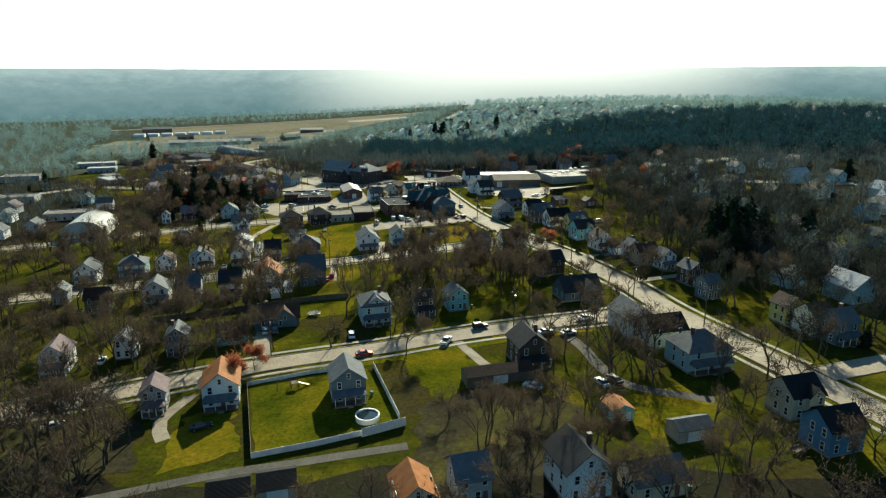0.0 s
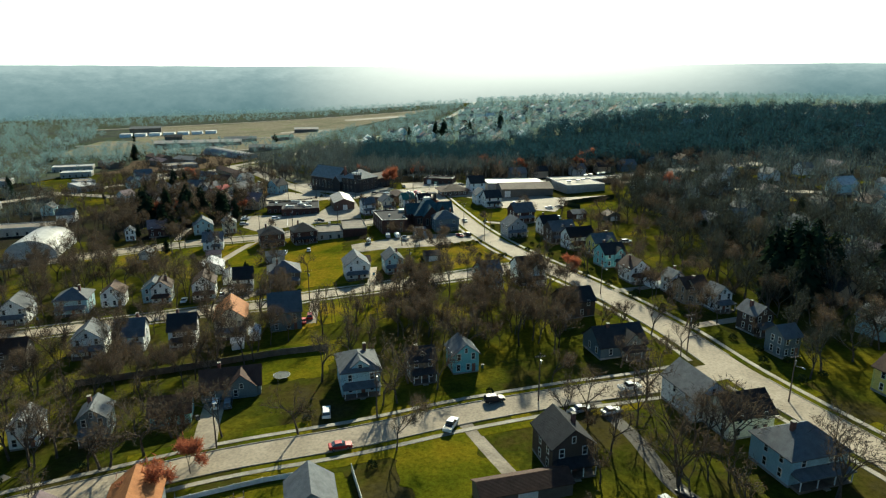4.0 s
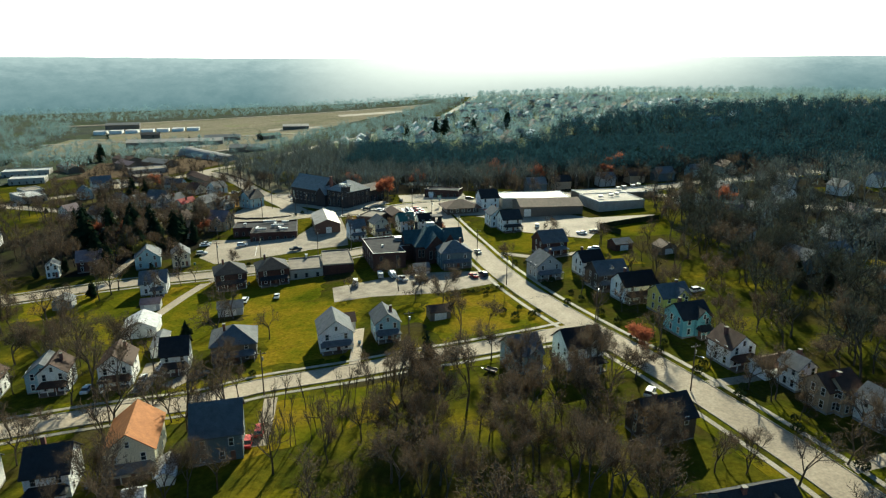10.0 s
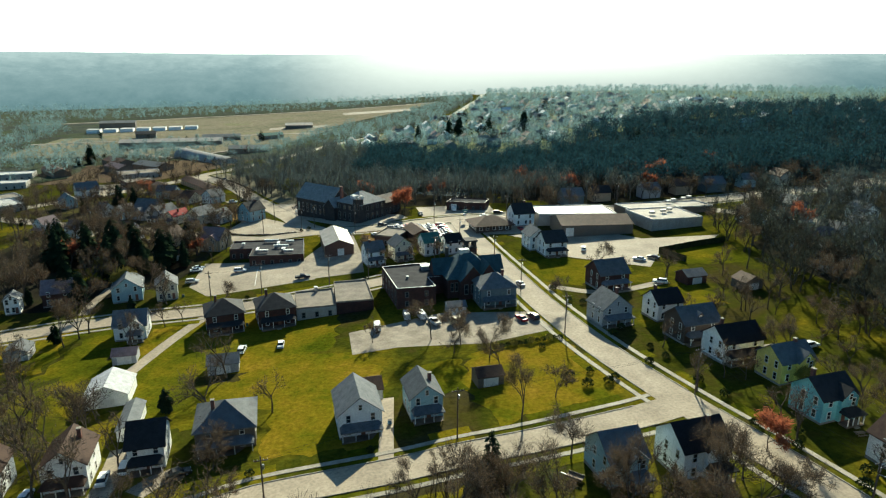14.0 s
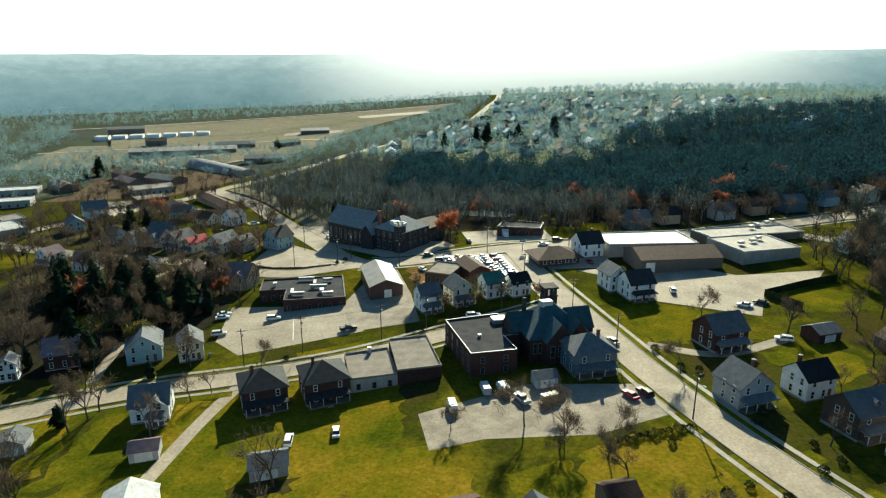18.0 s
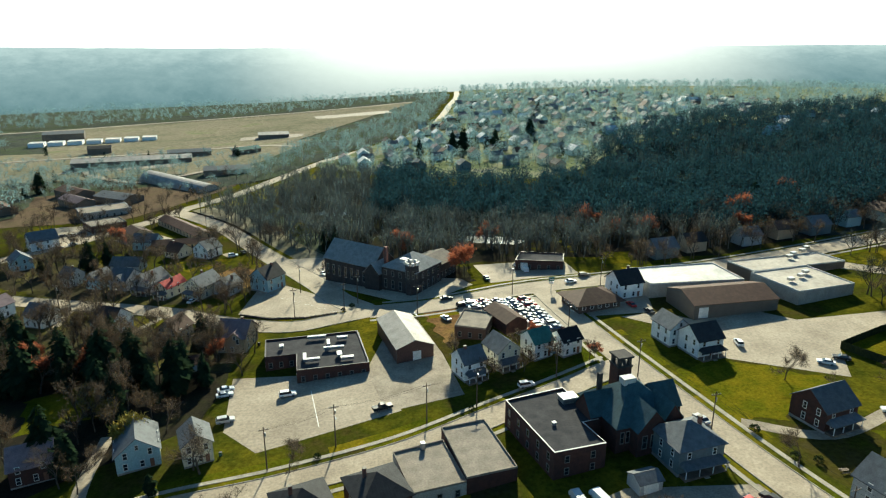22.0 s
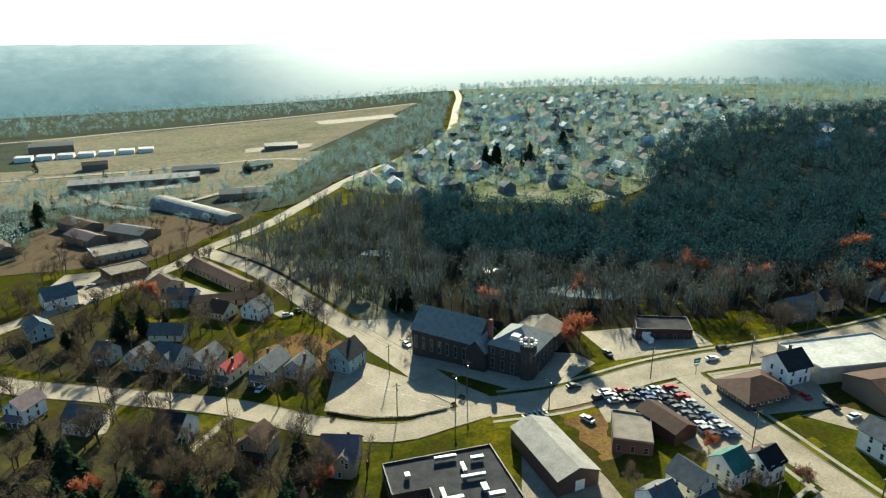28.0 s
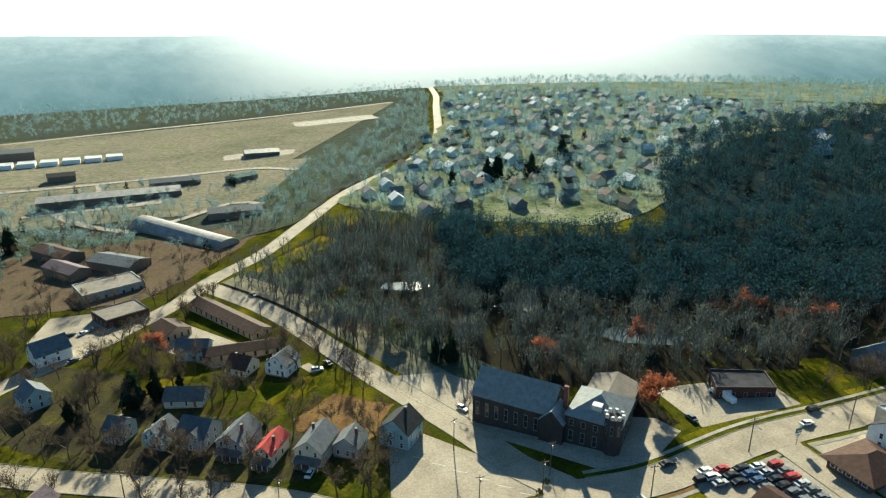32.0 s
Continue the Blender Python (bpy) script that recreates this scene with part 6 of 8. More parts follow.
fence([(-47.4, 141.5), (-33.5, 146.5), (-25, 148.6)], 1.0, M_TRIM, "low white picket fence along the front of the yard")
fence([(-17.6, 149), (-9.3, 122.9)], 1.6, M_TRIM, "tall white vinyl panel fence")
fence([(-47.6, 142), (-37.4, 110.2)], 1.6, M_WOOD, "weathered grey wooden board fence")
fence([(-37.4, 110.2), (-26, 113.6), (-16, 117.4)], 1.3, M_TRIM, "low white vinyl panel fence")
fence([(-16.5, 116.6), (-7.8, 120.6)], 2.0, M_TRIM, "white fence beside the round pool")
fence([(-92, 190), (-70, 196), (-44, 204), (-32, 206)], 1.8, M_WOOD, "dark wooden back fence")
fence([(66, 392), (84, 400), (96, 404)], 2.4, M_HEDGE, "tall clipped dark evergreen hedge", "hedge")
fence([(66, 392), (72, 380)], 2.4, M_HEDGE, "tall clipped dark evergreen hedge", "hedge")

P = thing("swimming_pool", pose(-16.2, 123.6, gz(-16.2, 123.6), 0, 0, 0), "round above-ground pool with white rim and dark water", "swimming pool")
ringp = [(math.cos(k * math.tau / 28), math.sin(k * math.tau / 28)) for k in range(28)]
for k in range(28):
    a, b = ringp[k], ringp[(k + 1) % 28]
    part("pool_panel", Shape().add([(a[0] * r, a[1] * r, z) for r, z in ((2.35, -0.3), (2.35, 1.25), (2.65, 1.25), (2.55, -0.3))] + [(b[0] * r, b[1] * r, z) for r, z in ((2.35, -0.3), (2.35, 1.25), (2.65, 1.25), (2.55, -0.3))], [(0, 4, 5, 1), (1, 5, 6, 2), (2, 6, 7, 3)]), M_TRIM, P)
part("water", Shape().prism([(a * 2.34, b * 2.34) for a, b in ringp], 0.6, 0.95), M_WATER, P)
part("pool_ladder", Shape().tube((2.3, 0.2, -0.2), (2.3, 0.2, 1.9), 0.04, 0.04).tube((2.3, -0.3, -0.2), (2.3, -0.3, 1.9), 0.04, 0.04).tube((2.3, -0.3, 1.0), (2.3, 0.2, 1.0), 0.03, 0.03), M_TRIM, P)
T = thing("trampoline", pose(-40.5, 189.5, gz(-40.5, 189.5)), "round garden trampoline with a dark mat on the lawn", "trampoline")
part("mat", Shape().prism([(a * 1.9, b * 1.9) for a, b in ringp], 0.8, 0.83), M_TRAMP, T)
rm_ = Shape()
for k in range(28):
    rm_.tube((*[c * 2.0 for c in ringp[k]], 0.85), (*[c * 2.0 for c in ringp[(k + 1) % 28]], 0.85), 0.06, 0.06, 5)
part("rim", rm_, M_STEEL, T)
for k in range(0, 28, 5):
    part("leg", Shape().tube((ringp[k][0] * 1.98, ringp[k][1] * 1.98, -0.2), (ringp[k][0] * 1.98, ringp[k][1] * 1.98, 0.83), 0.04, 0.04, 5), M_STEEL, T)
S = thing("swing_set", pose(-35.5, 139.5, gz(-35.5, 139.5), 0, 0, 20), "wooden play set with a yellow slide", "play set")
part("tower", Shape().box(-0.9, 0.9, -0.9, 0.9, 1.3, 1.45).box(-0.9, -0.75, -0.9, -0.75, -0.2, 2.6).box(0.75, 0.9, -0.9, -0.75, -0.2, 2.6).box(-0.9, -0.75, 0.75, 0.9, -0.2, 2.6).box(0.75, 0.9, 0.75, 0.9, -0.2, 2.6), M_WOOD, S)
part("slide", Shape().slab([(0.9, -0.35, 1.45), (0.9, 0.35, 1.45), (3.6, 0.35, 0.25), (3.6, -0.35, 0.25)][::-1], 0.12), M_YELLOW, S, "yellow plastic slide")
part("beam", Shape().tube((-0.9, 0, 2.4), (-4.0, 0, 2.4), 0.08, 0.08), M_WOOD, S)
for k in (-0.9, 0.9):
    part("leg", Shape().tube((-4.0, k, -0.2), (-4.0, 0, 2.4), 0.06, 0.06), M_WOOD, S)


# ---------------------------------------------------------------- trees
def grow(rng, height, levels, spread, twig, blades, sides=5, loose=0.02, fuzz=0.5, reach=0.13, girth=1.0):
    """A bare tree: tapered limbs and fine twig blades (corners, three by three)."""
    limb, tv, ends = Shape(), [], []

    def branch(a, way, length, r, level):
        bends = 2 if level < 1 else 1
        for k in range(bends):
            way = (way + Vector((rng.gauss(0, 0.09), rng.gauss(0, 0.09), 0.06))).normalized()
            b = a + way * (length / bends)
            limb.tube(a, b, r * (1 - 0.2 * k), r * (1 - 0.2 * (k + 1)), max(3, sides - level))
            if level >= max(1, levels - 1):
                ends.append((a, b, way))
            a = b
        r *= 0.62
        if level < levels:
            for k in range(rng.randint(3, 4) if level < 1 else 3 if level < 2 else 2):
                turn = rng.uniform(0, math.tau)
                tilt = rng.uniform(0.3, 0.75) * spread
                s = way.orthogonal().normalized()
                s.rotate(Matrix.Rotation(turn, 3, way))
                w = (way * math.cos(tilt) + s * math.sin(tilt) + Vector((0, 0, 0.16))).normalized()
                start = a - way * rng.uniform(0, length * 0.4) if k else a
                branch(start, w, length * rng.uniform(0.62, 0.85), r * rng.uniform(0.7, 1.0), level + 1)

    branch(Vector((0, 0, -0.4)), Vector((0, 0, 1)), height * 0.86 / sum(0.73 ** k for k in range(levels + 1)), height * 0.014 * girth, 0)
    for n in range(blades):
        a, b, way = ends[n % len(ends)]
        p = a.lerp(b, rng.random()) + Vector((rng.gauss(0, 1), rng.gauss(0, 1), rng.gauss(0, 1))) * loose * height
        w = (way + Vector((rng.gauss(0, fuzz), rng.gauss(0, fuzz), rng.gauss(0.15, fuzz * 0.8)))).normalized() * rng.uniform(0.4, 1.0) * height * reach
        s = w.orthogonal().normalized()
        s.rotate(Matrix.Rotation(rng.uniform(0, 3.14), 3, w))
        s *= twig * rng.uniform(0.6, 1.2)
        tv += [tuple(p - s), tuple(p + s), tuple(p + w)]
    return limb, tv


def blades_mesh(name, tv, material):
    me = bpy.data.meshes.new(name)
    me.from_pydata(tv, [], [(i, i + 1, i + 2) for i in range(0, len(tv), 3)])
    me.materials.append(material)
    return me


trng = random.Random(21)
TREES = []
for k, (hgt, spread, m) in enumerate(((15, 1.0, M_TWIG), (17, 0.85, M_TWIG), (13, 1.15, M_TWIG), (16, 0.6, M_TWIG), (10, 1.0, M_TWIG), (11, 1.35, M_BUD), (8, 1.0, M_YBUD))):
    limb, tv = grow(trng, hgt, 4, spread * 1.3, 0.06 if k < 5 else 0.13, 1600 if k < 5 else 2600, 5, 0.02 if k < 5 else 0.05, 0.75)
    TREES.append((limb.mesh("trunk", M_BARK), blades_mesh("crown", tv, m), hgt))
TREE_WORDS = ["bare broad-crowned street tree", "tall bare tree with upswept limbs", "wide bare shade tree", "slender bare tree", "small bare yard tree", "red-budding maple", "small yellow-budding tree"]
TREE_FIRST = {}


def tree(x, y, k, size=1.0, turn=0.0):
    m = pose(x, y, gz(x, y), 0, 0, turn) @ Matrix.Scale(size, 4)
    if k in TREE_FIRST:
        return copy_thing(TREE_FIRST[k], m)
    t = thing("tree", m, TREE_WORDS[k] + " in early spring", "tree", "trees of the town")
    part("trunk", TREES[k][0], None, t)
    part("crown", TREES[k][1], None, t, "fine leafless twigs" if k < 5 else "budding twigs")
    TREE_FIRST[k] = t
    t.scale = (1, 1, 1)
    return t


def fir_mesh(rng, height, width, tiers, per):
    """Drooping sprays in uneven tiers round a leader, with gaps and lobes."""
    tv = []
    seed = rng.uniform(0, 90)
    for i in range(tiers):
        f = i / tiers
        z = height * (0.06 + 0.92 * f)
        for k in range(int(per * (1 - f * 0.8) + 5)):
            a = rng.uniform(0, math.tau)
            lobe = 0.72 + 0.75 * noise.noise((math.cos(a) * 1.3, math.sin(a) * 1.3 + seed, f * 5.0))
            rr = (width * (1 - f) ** 0.62 * min(1.0, 0.55 + f * 3) + 0.2) * max(0.3, lobe + rng.uniform(-0.15, 0.3))
            d = Vector((math.cos(a), math.sin(a), 0))
            p, q = d * rr * 0.3 + Vector((0, 0, z + rr * 0.3 + rng.uniform(-0.4, 0.4))), d * rr + Vector((0, 0, z - rr * rng.uniform(-0.1, 0.4)))
            s = Vector((-d.y, d.x, rng.uniform(-0.5, 0.5))) * rr * rng.uniform(0.12, 0.26)
            mid = p.lerp(q, 0.6)
            tv += [tuple(p), tuple(mid + s), tuple(q), tuple(p), tuple(q), tuple(mid - s)]
    return tv


FIRS = [(Shape().tube((0, 0, -0.3), (0, 0, h * 0.9), 0.25, 0.04, 6).mesh("trunk", M_BARK), blades_mesh("crown", fir_mesh(trng, h, w, 30, 44), M_FIR)) for h, w in ((15, 3.4), (12, 3.8), (17, 5.0))]
FIR_FIRST = {}


def fir(x, y, k=0, size=1.0):
    m = pose(x, y, gz(x, y), 0, 0, (x * 37 + y * 11) % 360) @ Matrix.Scale(size, 4)
    if k in FIR_FIRST:
        return copy_thing(FIR_FIRST[k], m)
    t = thing("fir_tree", m, "dense dark green conifer", "tree", "conifers")
    part("trunk", FIRS[k][0], None, t)
    part("crown", FIRS[k][1], None, t)
    FIR_FIRST[k] = t
    return t


FIXED_TREES = [
    (8, 262.5, 0, 1.05), (0.5, 277, 3, 1.0), (36, 254, 2, 1.15), (-5.7, 243, 1, 0.8), (-52, 250.5, 4, 1.0), (-12, 328, 4, 0.9), (-87.8, 357.5, 2, 0.85), (40.2, 377.2, 2, 1.05), (-38, 390, 4, 0.9), (-27, 393, 4, 1.0), (-17, 396, 4, 0.9), (-46, 400, 3, 0.7), (-26, 408, 4, 0.8), (-7, 397, 4, 0.8), (-35.3, 322, 4, 0.8), (-92, 492.5, 2, 0.8), (-83, 190, 2, 1.15), (53, 191, 4, 1.0), (25, 183, 1, 0.75), (-69.5, 196, 1, 0.75), (9, 285.5, 4, 1.0), (-9.8, 155.5, 0, 0.95), (-26, 221, 3, 0.7), (-20, 249, 1, 0.7), (33, 244, 1, 0.95), (40, 249, 0, 0.9), (-90, 234, 0, 0.75), (-17, 257, 4, 0.9), (-4, 308, 0, 0.95), (-2, 300, 1, 0.85), (-50, 140, 5, 0.75), (-48, 150, 5, 0.8), (28, 160, 4, 0.9), (24, 128, 0, 0.8), (-60, 265, 4, 1.0), (-13, 312, 2, 1.0), (-19, 322, 0, 1.0), (-11, 317, 0, 0.85), (22, 342, 0, 0.8), (-5, 398, 5, 0.5), (-20, 415, 5, 0.5), (-121, 497, 4, 1.0), (-128, 495, 4, 1.1), (-136, 497, 4, 1.0), (-126, 489, 4, 0.9), (-140, 505, 4, 0.9), (40, 515, 5, 1.0), (55, 540, 6, 1.2), (20, 530, 5, 0.9), (35, 560, 5, 0.8), (90, 560, 6, 1.0), (64, 287, 6, 0.7), (-164, 408, 5, 1.1), (-155, 413, 5, 1.0), (-118, 417, 5, 0.8), (-176, 420, 5, 1.0), (44, 262, 5, 0.9), (-35, 475, 5, 1.45),
]
for x, y, k, size in FIXED_TREES:
    tree(x, y, k, size, (x * 53 + y * 17) % 360)
for x, y, k, size in [(-169.5, 403.5, 2, 1.1), (-161, 410, 2, 1.0), (-145, 401, 2, 1.15), (-138, 403, 2, 1.05), (-125, 398, 2, 0.95), (-183, 428, 2, 0.9), (-145, 367, 2, 0.9), (-141, 388, 2, 0.95), (-79, 289, 1, 0.55), (-179, 414, 0, 1.0), (-137, 386, 2, 0.8), (-7.8, 251, 0, 0.95), (105, 225, 2, 1.15), (112, 232, 2, 1.0), (100, 232, 2, 0.9), (-174, 402, 1, 1.0), (-143, 396, 1, 1.0), (-203, 523, 2, 0.85), (-197, 528, 0, 0.9), (-96, 529, 0, 0.9), (-91, 527, 0, 0.95), (-323, 718, 2, 1.0), (-330, 710, 1, 1.2), (-128, 330, 1, 1.0), (-125, 405, 0, 1.0), (-152, 410, 2, 0.8), (128, 260, 2, 0.9), (140, 240, 2, 1.0), (120, 330, 1, 1.1), (-10, 800, 2, 1.1), (0, 806, 2, 1.2), (30, 812, 2, 1.0), (70, 850, 2, 1.2), (-40, 790, 0, 1.2)]:
    fir(x, y, k, size)

TAKEN = [(r[0], r[1], max(r[2], r[3]) * 0.75) for r in HOUSES]
OPEN = [[(-64, 92), (-3, 92), (-3, 150), (-64, 150)]] + [o for o, m, l in LAWNS if m is not M_YARD] + [o for o, m, l in LOTS.values()]


def inside(p, outline):
    c = False
    for (xa, ya), (xb, yb) in zip(outline, outline[1:] + outline[:1]):
        if (ya > p[1]) != (yb > p[1]) and p[0] < (xb - xa) * (p[1] - ya) / (yb - ya) + xa:
            c = not c
    return c


def clear(x, y, margin=1.5):
    return (x // 2, y // 2) not in ROAD_CELLS and all((x - a) ** 2 + (y - b) ** 2 > (r + margin) ** 2 for a, b, r in TAKEN) and not any(inside((x, y), o) for o in OPEN)


BUILT = [(-27, 358, 16), (-51, 353, 16), (-88, 411, 20), (-60, 417, 14), (-8, 364, 14), (-76, 476, 22), (-58, 470, 18), (47, 428, 20), (45, 448, 22), (82, 437, 20), (92, 455, 26), (5, 436, 12), (-38, 422, 10), (-27, 425, 9), (-3, 480, 14), (-180, 588, 20), (-170, 555, 15), (-230, 605, 14), (-226, 727, 30), (-190, 337, 18), (-222, 380, 20), (-347, 645, 22), (-275, 530, 18), (-368, 560, 20), (-301, 448, 18), (-322, 606, 18), (-287, 552, 14), (50, 484, 7), (66, 490, 7), (93, 494, 7), (112, 500, 7), (130, 503, 7), (152, 511, 7), (174, 517, 7)]
BUILT += [(-95.6, 297, 9), (-84, 283, 8), (-73, 311, 6.5), (66, 359.5, 6.5), (81, 352, 6.5), (73.5, 251, 8), (36.9, 122.5, 5), (49, 114, 6), (13, 141, 10), (-33.5, 98.5, 9), (-126, 413, 6), (-5.4, 295, 6), (-102, 318, 5), (-57, 215, 6)]
TAKEN += BUILT
nrng = random.Random(3)
# yards: x0, x1, y0, y1, how many, sizes
for x0, x1, y0, y1, n, lo, hi in ((-22, 36, 203, 247, 46, 0.8, 1.25), (84, 120, 190, 470, 36, 0.8, 1.25), (-160, -104, 110, 330, 40, 0.8, 1.2), (-60, 60, 84, 145, 14, 0.75, 1.05), (-170, -112, 355, 440, 26, 0.8, 1.2), (-110, -40, 160, 215, 22, 0.75, 1.15), (40, 84, 210, 360, 14, 0.6, 0.95), (-230, -150, 480, 560, 12, 0.5, 0.8)):
    done = 0
    for _ in range(n * 6):
        x, y = nrng.uniform(x0, x1), nrng.uniform(y0, y1)
        if done < n and clear(x, y):
            tree(x, y, nrng.choice((0, 1, 2, 3, 3, 4)), nrng.uniform(lo, hi), nrng.uniform(0, 360))
            done += 1


def woodland(name, spots, label, rng, material=M_TWIG, levels=2, blades=220, twig=0.055, spread=1.05, loose=0.06, tall=(14, 19), variants=6, fuzz=1.1, reach=0.08, bark=M_BARK, girth=1.0):
    """Many small-meshed trees joined into one body of wood."""
    kinds = []
    for k in range(variants):
        limb, tv = grow(rng, rng.uniform(*tall), levels, spread, twig, blades, 4 if levels > 2 else 3, loose, fuzz, reach, girth)
        a = np.array(limb.v, dtype=np.float32)
        kinds.append((a, limb.f, np.array(tv, dtype=np.float32)))
    lv, lf, tw, n = [], [], [], 0
    for x, y, s in spots:
        a, f, t = kinds[rng.randrange(variants)]
        ang = rng.uniform(0, math.tau)
        c, d = math.cos(ang) * s, math.sin(ang) * s
        rot = np.array([[c, d, 0], [-d, c, 0], [0, 0, s * rng.uniform(0.85, 1.15)]], dtype=np.float32)
        off = np.array([x, y, gz(x, y)], dtype=np.float32)
        lv.append(a @ rot + off)
        lf.append((f, n))
        n += len(a)
        tw.append(t @ rot + off)
    me = bpy.data.meshes.new("trunks")
    me.from_pydata(np.concatenate(lv).tolist(), [], [tuple(i + o for i in face) for f, o in lf for face in f if len(face) == 4])
    me.materials.append(bark)
    w = tagged(new(name), label, "wood", kind="stuff")
    tagged(part("trunks", me, None, w), kind="stuff")
    t = np.concatenate(tw)
    m2 = bpy.data.meshes.new("twigs")
    m2.from_pydata(t.tolist(), [], np.arange(len(t)).reshape(-1, 3).tolist())
    m2.materials.append(material)
    tagged(part("twigs", m2, None, w), kind="stuff")
    return w


def scatter(outline, n, rng, lo=0.8, hi=1.15, margin=1.0):
    xs, ys = [p[0] for p in outline], [p[1] for p in outline]
    out = []
    for _ in range(n * 12):
        x, y = rng.uniform(min(xs), max(xs)), rng.uniform(min(ys), max(ys))
        if len(out) < n and inside((x, y), outline) and clear(x, y, margin):
            out.append((x, y, rng.uniform(lo, hi)))
    return out


RAVINE = [(-188, 630), (-160, 596), (-124, 545), (-96, 522), (-66, 500), (-36, 490), (12, 488), (44, 480), (80, 486), (140, 502), (220, 530), (230, 640), (30, 645), (-58, 690), (-113, 722), (-140, 705), (-170, 660)]
HILLSIDE = [(110, 500), (420, 470), (880, 560), (860, 700), (690, 880), (520, 1000), (260, 930), (120, 780), (60, 650), (230, 640)]
EAST = [(150, 90), (420, 110), (470, 470), (150, 490), (104, 400), (118, 250)]
WEST = [(-480, 120), (-215, 90), (-215, 420), (-260, 470), (-330, 560), (-480, 620)]
FAR = [(-128, 775), (-90, 728), (-30, 690), (20, 660), (70, 680), (130, 760), (260, 880), (480, 960), (560, 1060), (420, 1180), (300, 1400), (80, 1440), (40, 1290), (10, 1120), (-36, 960), (-72, 884)]
STRIP = [(-196, 702), (-160, 730), (-130, 806), (-86, 880), (-50, 945), (-22, 1025), (-6, 1130), (18, 1285), (44, 1440), (0, 1440), (-40, 1250), (-90, 1060), (-150, 930), (-190, 800)]
PLAIN = [(-1400, 560), (-345, 570), (-300, 640), (-330, 740), (-450, 760), (-480, 960), (-580, 1130), (-860, 1130), (-1400, 1000)]
RIVER = [(-1400, 1000), (-860, 1120), (-560, 1180), (-320, 1290), (-30, 1400), (40, 1450), (62, 1700), (-200, 1720), (-700, 1600), (-1400, 1300)]
RIDGE = [(260, 1420), (440, 1180), (600, 1060), (880, 860), (1120, 760), (1250, 900), (1000, 1200), (640, 1500), (300, 1620), (80, 1640), (70, 1450)]
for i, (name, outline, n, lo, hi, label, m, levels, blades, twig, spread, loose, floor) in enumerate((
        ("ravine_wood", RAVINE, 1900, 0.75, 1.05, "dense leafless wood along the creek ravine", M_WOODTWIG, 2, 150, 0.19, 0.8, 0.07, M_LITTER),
        ("hillside_wood", HILLSIDE, 2100, 0.9, 1.3, "dark leafless hillside wood, shade and haze in its colour", M_SHADETWIG, 1, 110, 0.62, 0.95, 0.13, M_SHADELITTER),
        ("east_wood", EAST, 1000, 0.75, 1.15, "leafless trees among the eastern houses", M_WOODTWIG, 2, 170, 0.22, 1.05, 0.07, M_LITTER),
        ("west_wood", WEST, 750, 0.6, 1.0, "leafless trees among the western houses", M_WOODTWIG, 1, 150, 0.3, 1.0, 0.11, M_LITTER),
        ("village_wood", FAR, 1700, 0.5, 1.0, "leafless trees among the village houses", M_HAZETWIG, 1, 140, 0.5, 1.0, 0.14, M_VILLAGE),
        ("roadside_wood", STRIP, 520, 0.5, 0.8, "leafless trees beside the river road", M_HAZETWIG, 1, 110, 0.36, 0.9, 0.11, M_PLAIN),
        ("river_wood", RIVER, 2600, 0.4, 0.65, "leafless trees along the river", M_HAZETWIG, 1, 70, 1.0, 1.0, 0.14, M_PLAIN),
        ("ridge_wood", RIDGE, 2000, 0.5, 0.85, "leafless wood on the far rise", M_HAZETWIG, 1, 70, 1.0, 1.0, 0.14, M_VILLAGE),
        ("plain_wood", PLAIN, 2200, 0.6, 1.0, "leafless trees at the edge of the river plain", M_HAZETWIG, 1, 80, 0.7, 1.0, 0.13, M_PLAIN))):
    flat("wood_floor", ragged(outline, 14, 5.0), floor, 0.012 if floor in (M_LITTER, M_SHADELITTER) else 0.3 + 0.05 * i, "village turf and drives, coloured pale for haze" if floor is M_VILLAGE else "rough ground under the trees" if floor is M_PLAIN else "leaf litter with tree shade in its dark colour")
    spots = scatter(outline, n, nrng, lo, hi)
    if outline is RAVINE:
        # the rear trees get twigs with shade in their colour
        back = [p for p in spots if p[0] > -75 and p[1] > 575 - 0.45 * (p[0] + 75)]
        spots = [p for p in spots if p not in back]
        woodland("valley_wood", back, "dark leafless valley wood, shade and haze in its colour", nrng, M_SHADETWIG, 1, 160, 0.5, 0.95, 0.13, bark=M_BARK, girth=1.2)
    woodland(name, spots, label, nrng, m, levels, blades, twig, spread, loose, bark=M_WOODBARK, girth=1.4)
for near, far_ in ((-7.5, -20), (-20, -34)):
    setting("lawn", ribbon(LINES["road_mill"][12:], near, far_, 0.03 if near > -10 else 0.034), M_FIELD if near > -10 else M_PLAIN, "sunlit bare ground and dry grass under the first trees of the wood")
# two dark litter sheets that stand in for shade under the yard trees
flat("wood_floor", ragged([(-215, 358), (-150, 354), (-128, 366), (-113, 376), (-113, 404), (-114, 430), (-150, 446), (-215, 442)], 8, 3.0), M_LITTER, 0.011, "leaf litter with tree shade in its dark colour")
flat("wood_floor", ragged([(-120, 60), (110, 60), (96, 92), (40, 104), (8, 108), (-40, 100), (-70, 108), (-120, 100)], 8, 4.0), M_LITTER, 0.011, "leaf litter with tree shade in its dark colour")
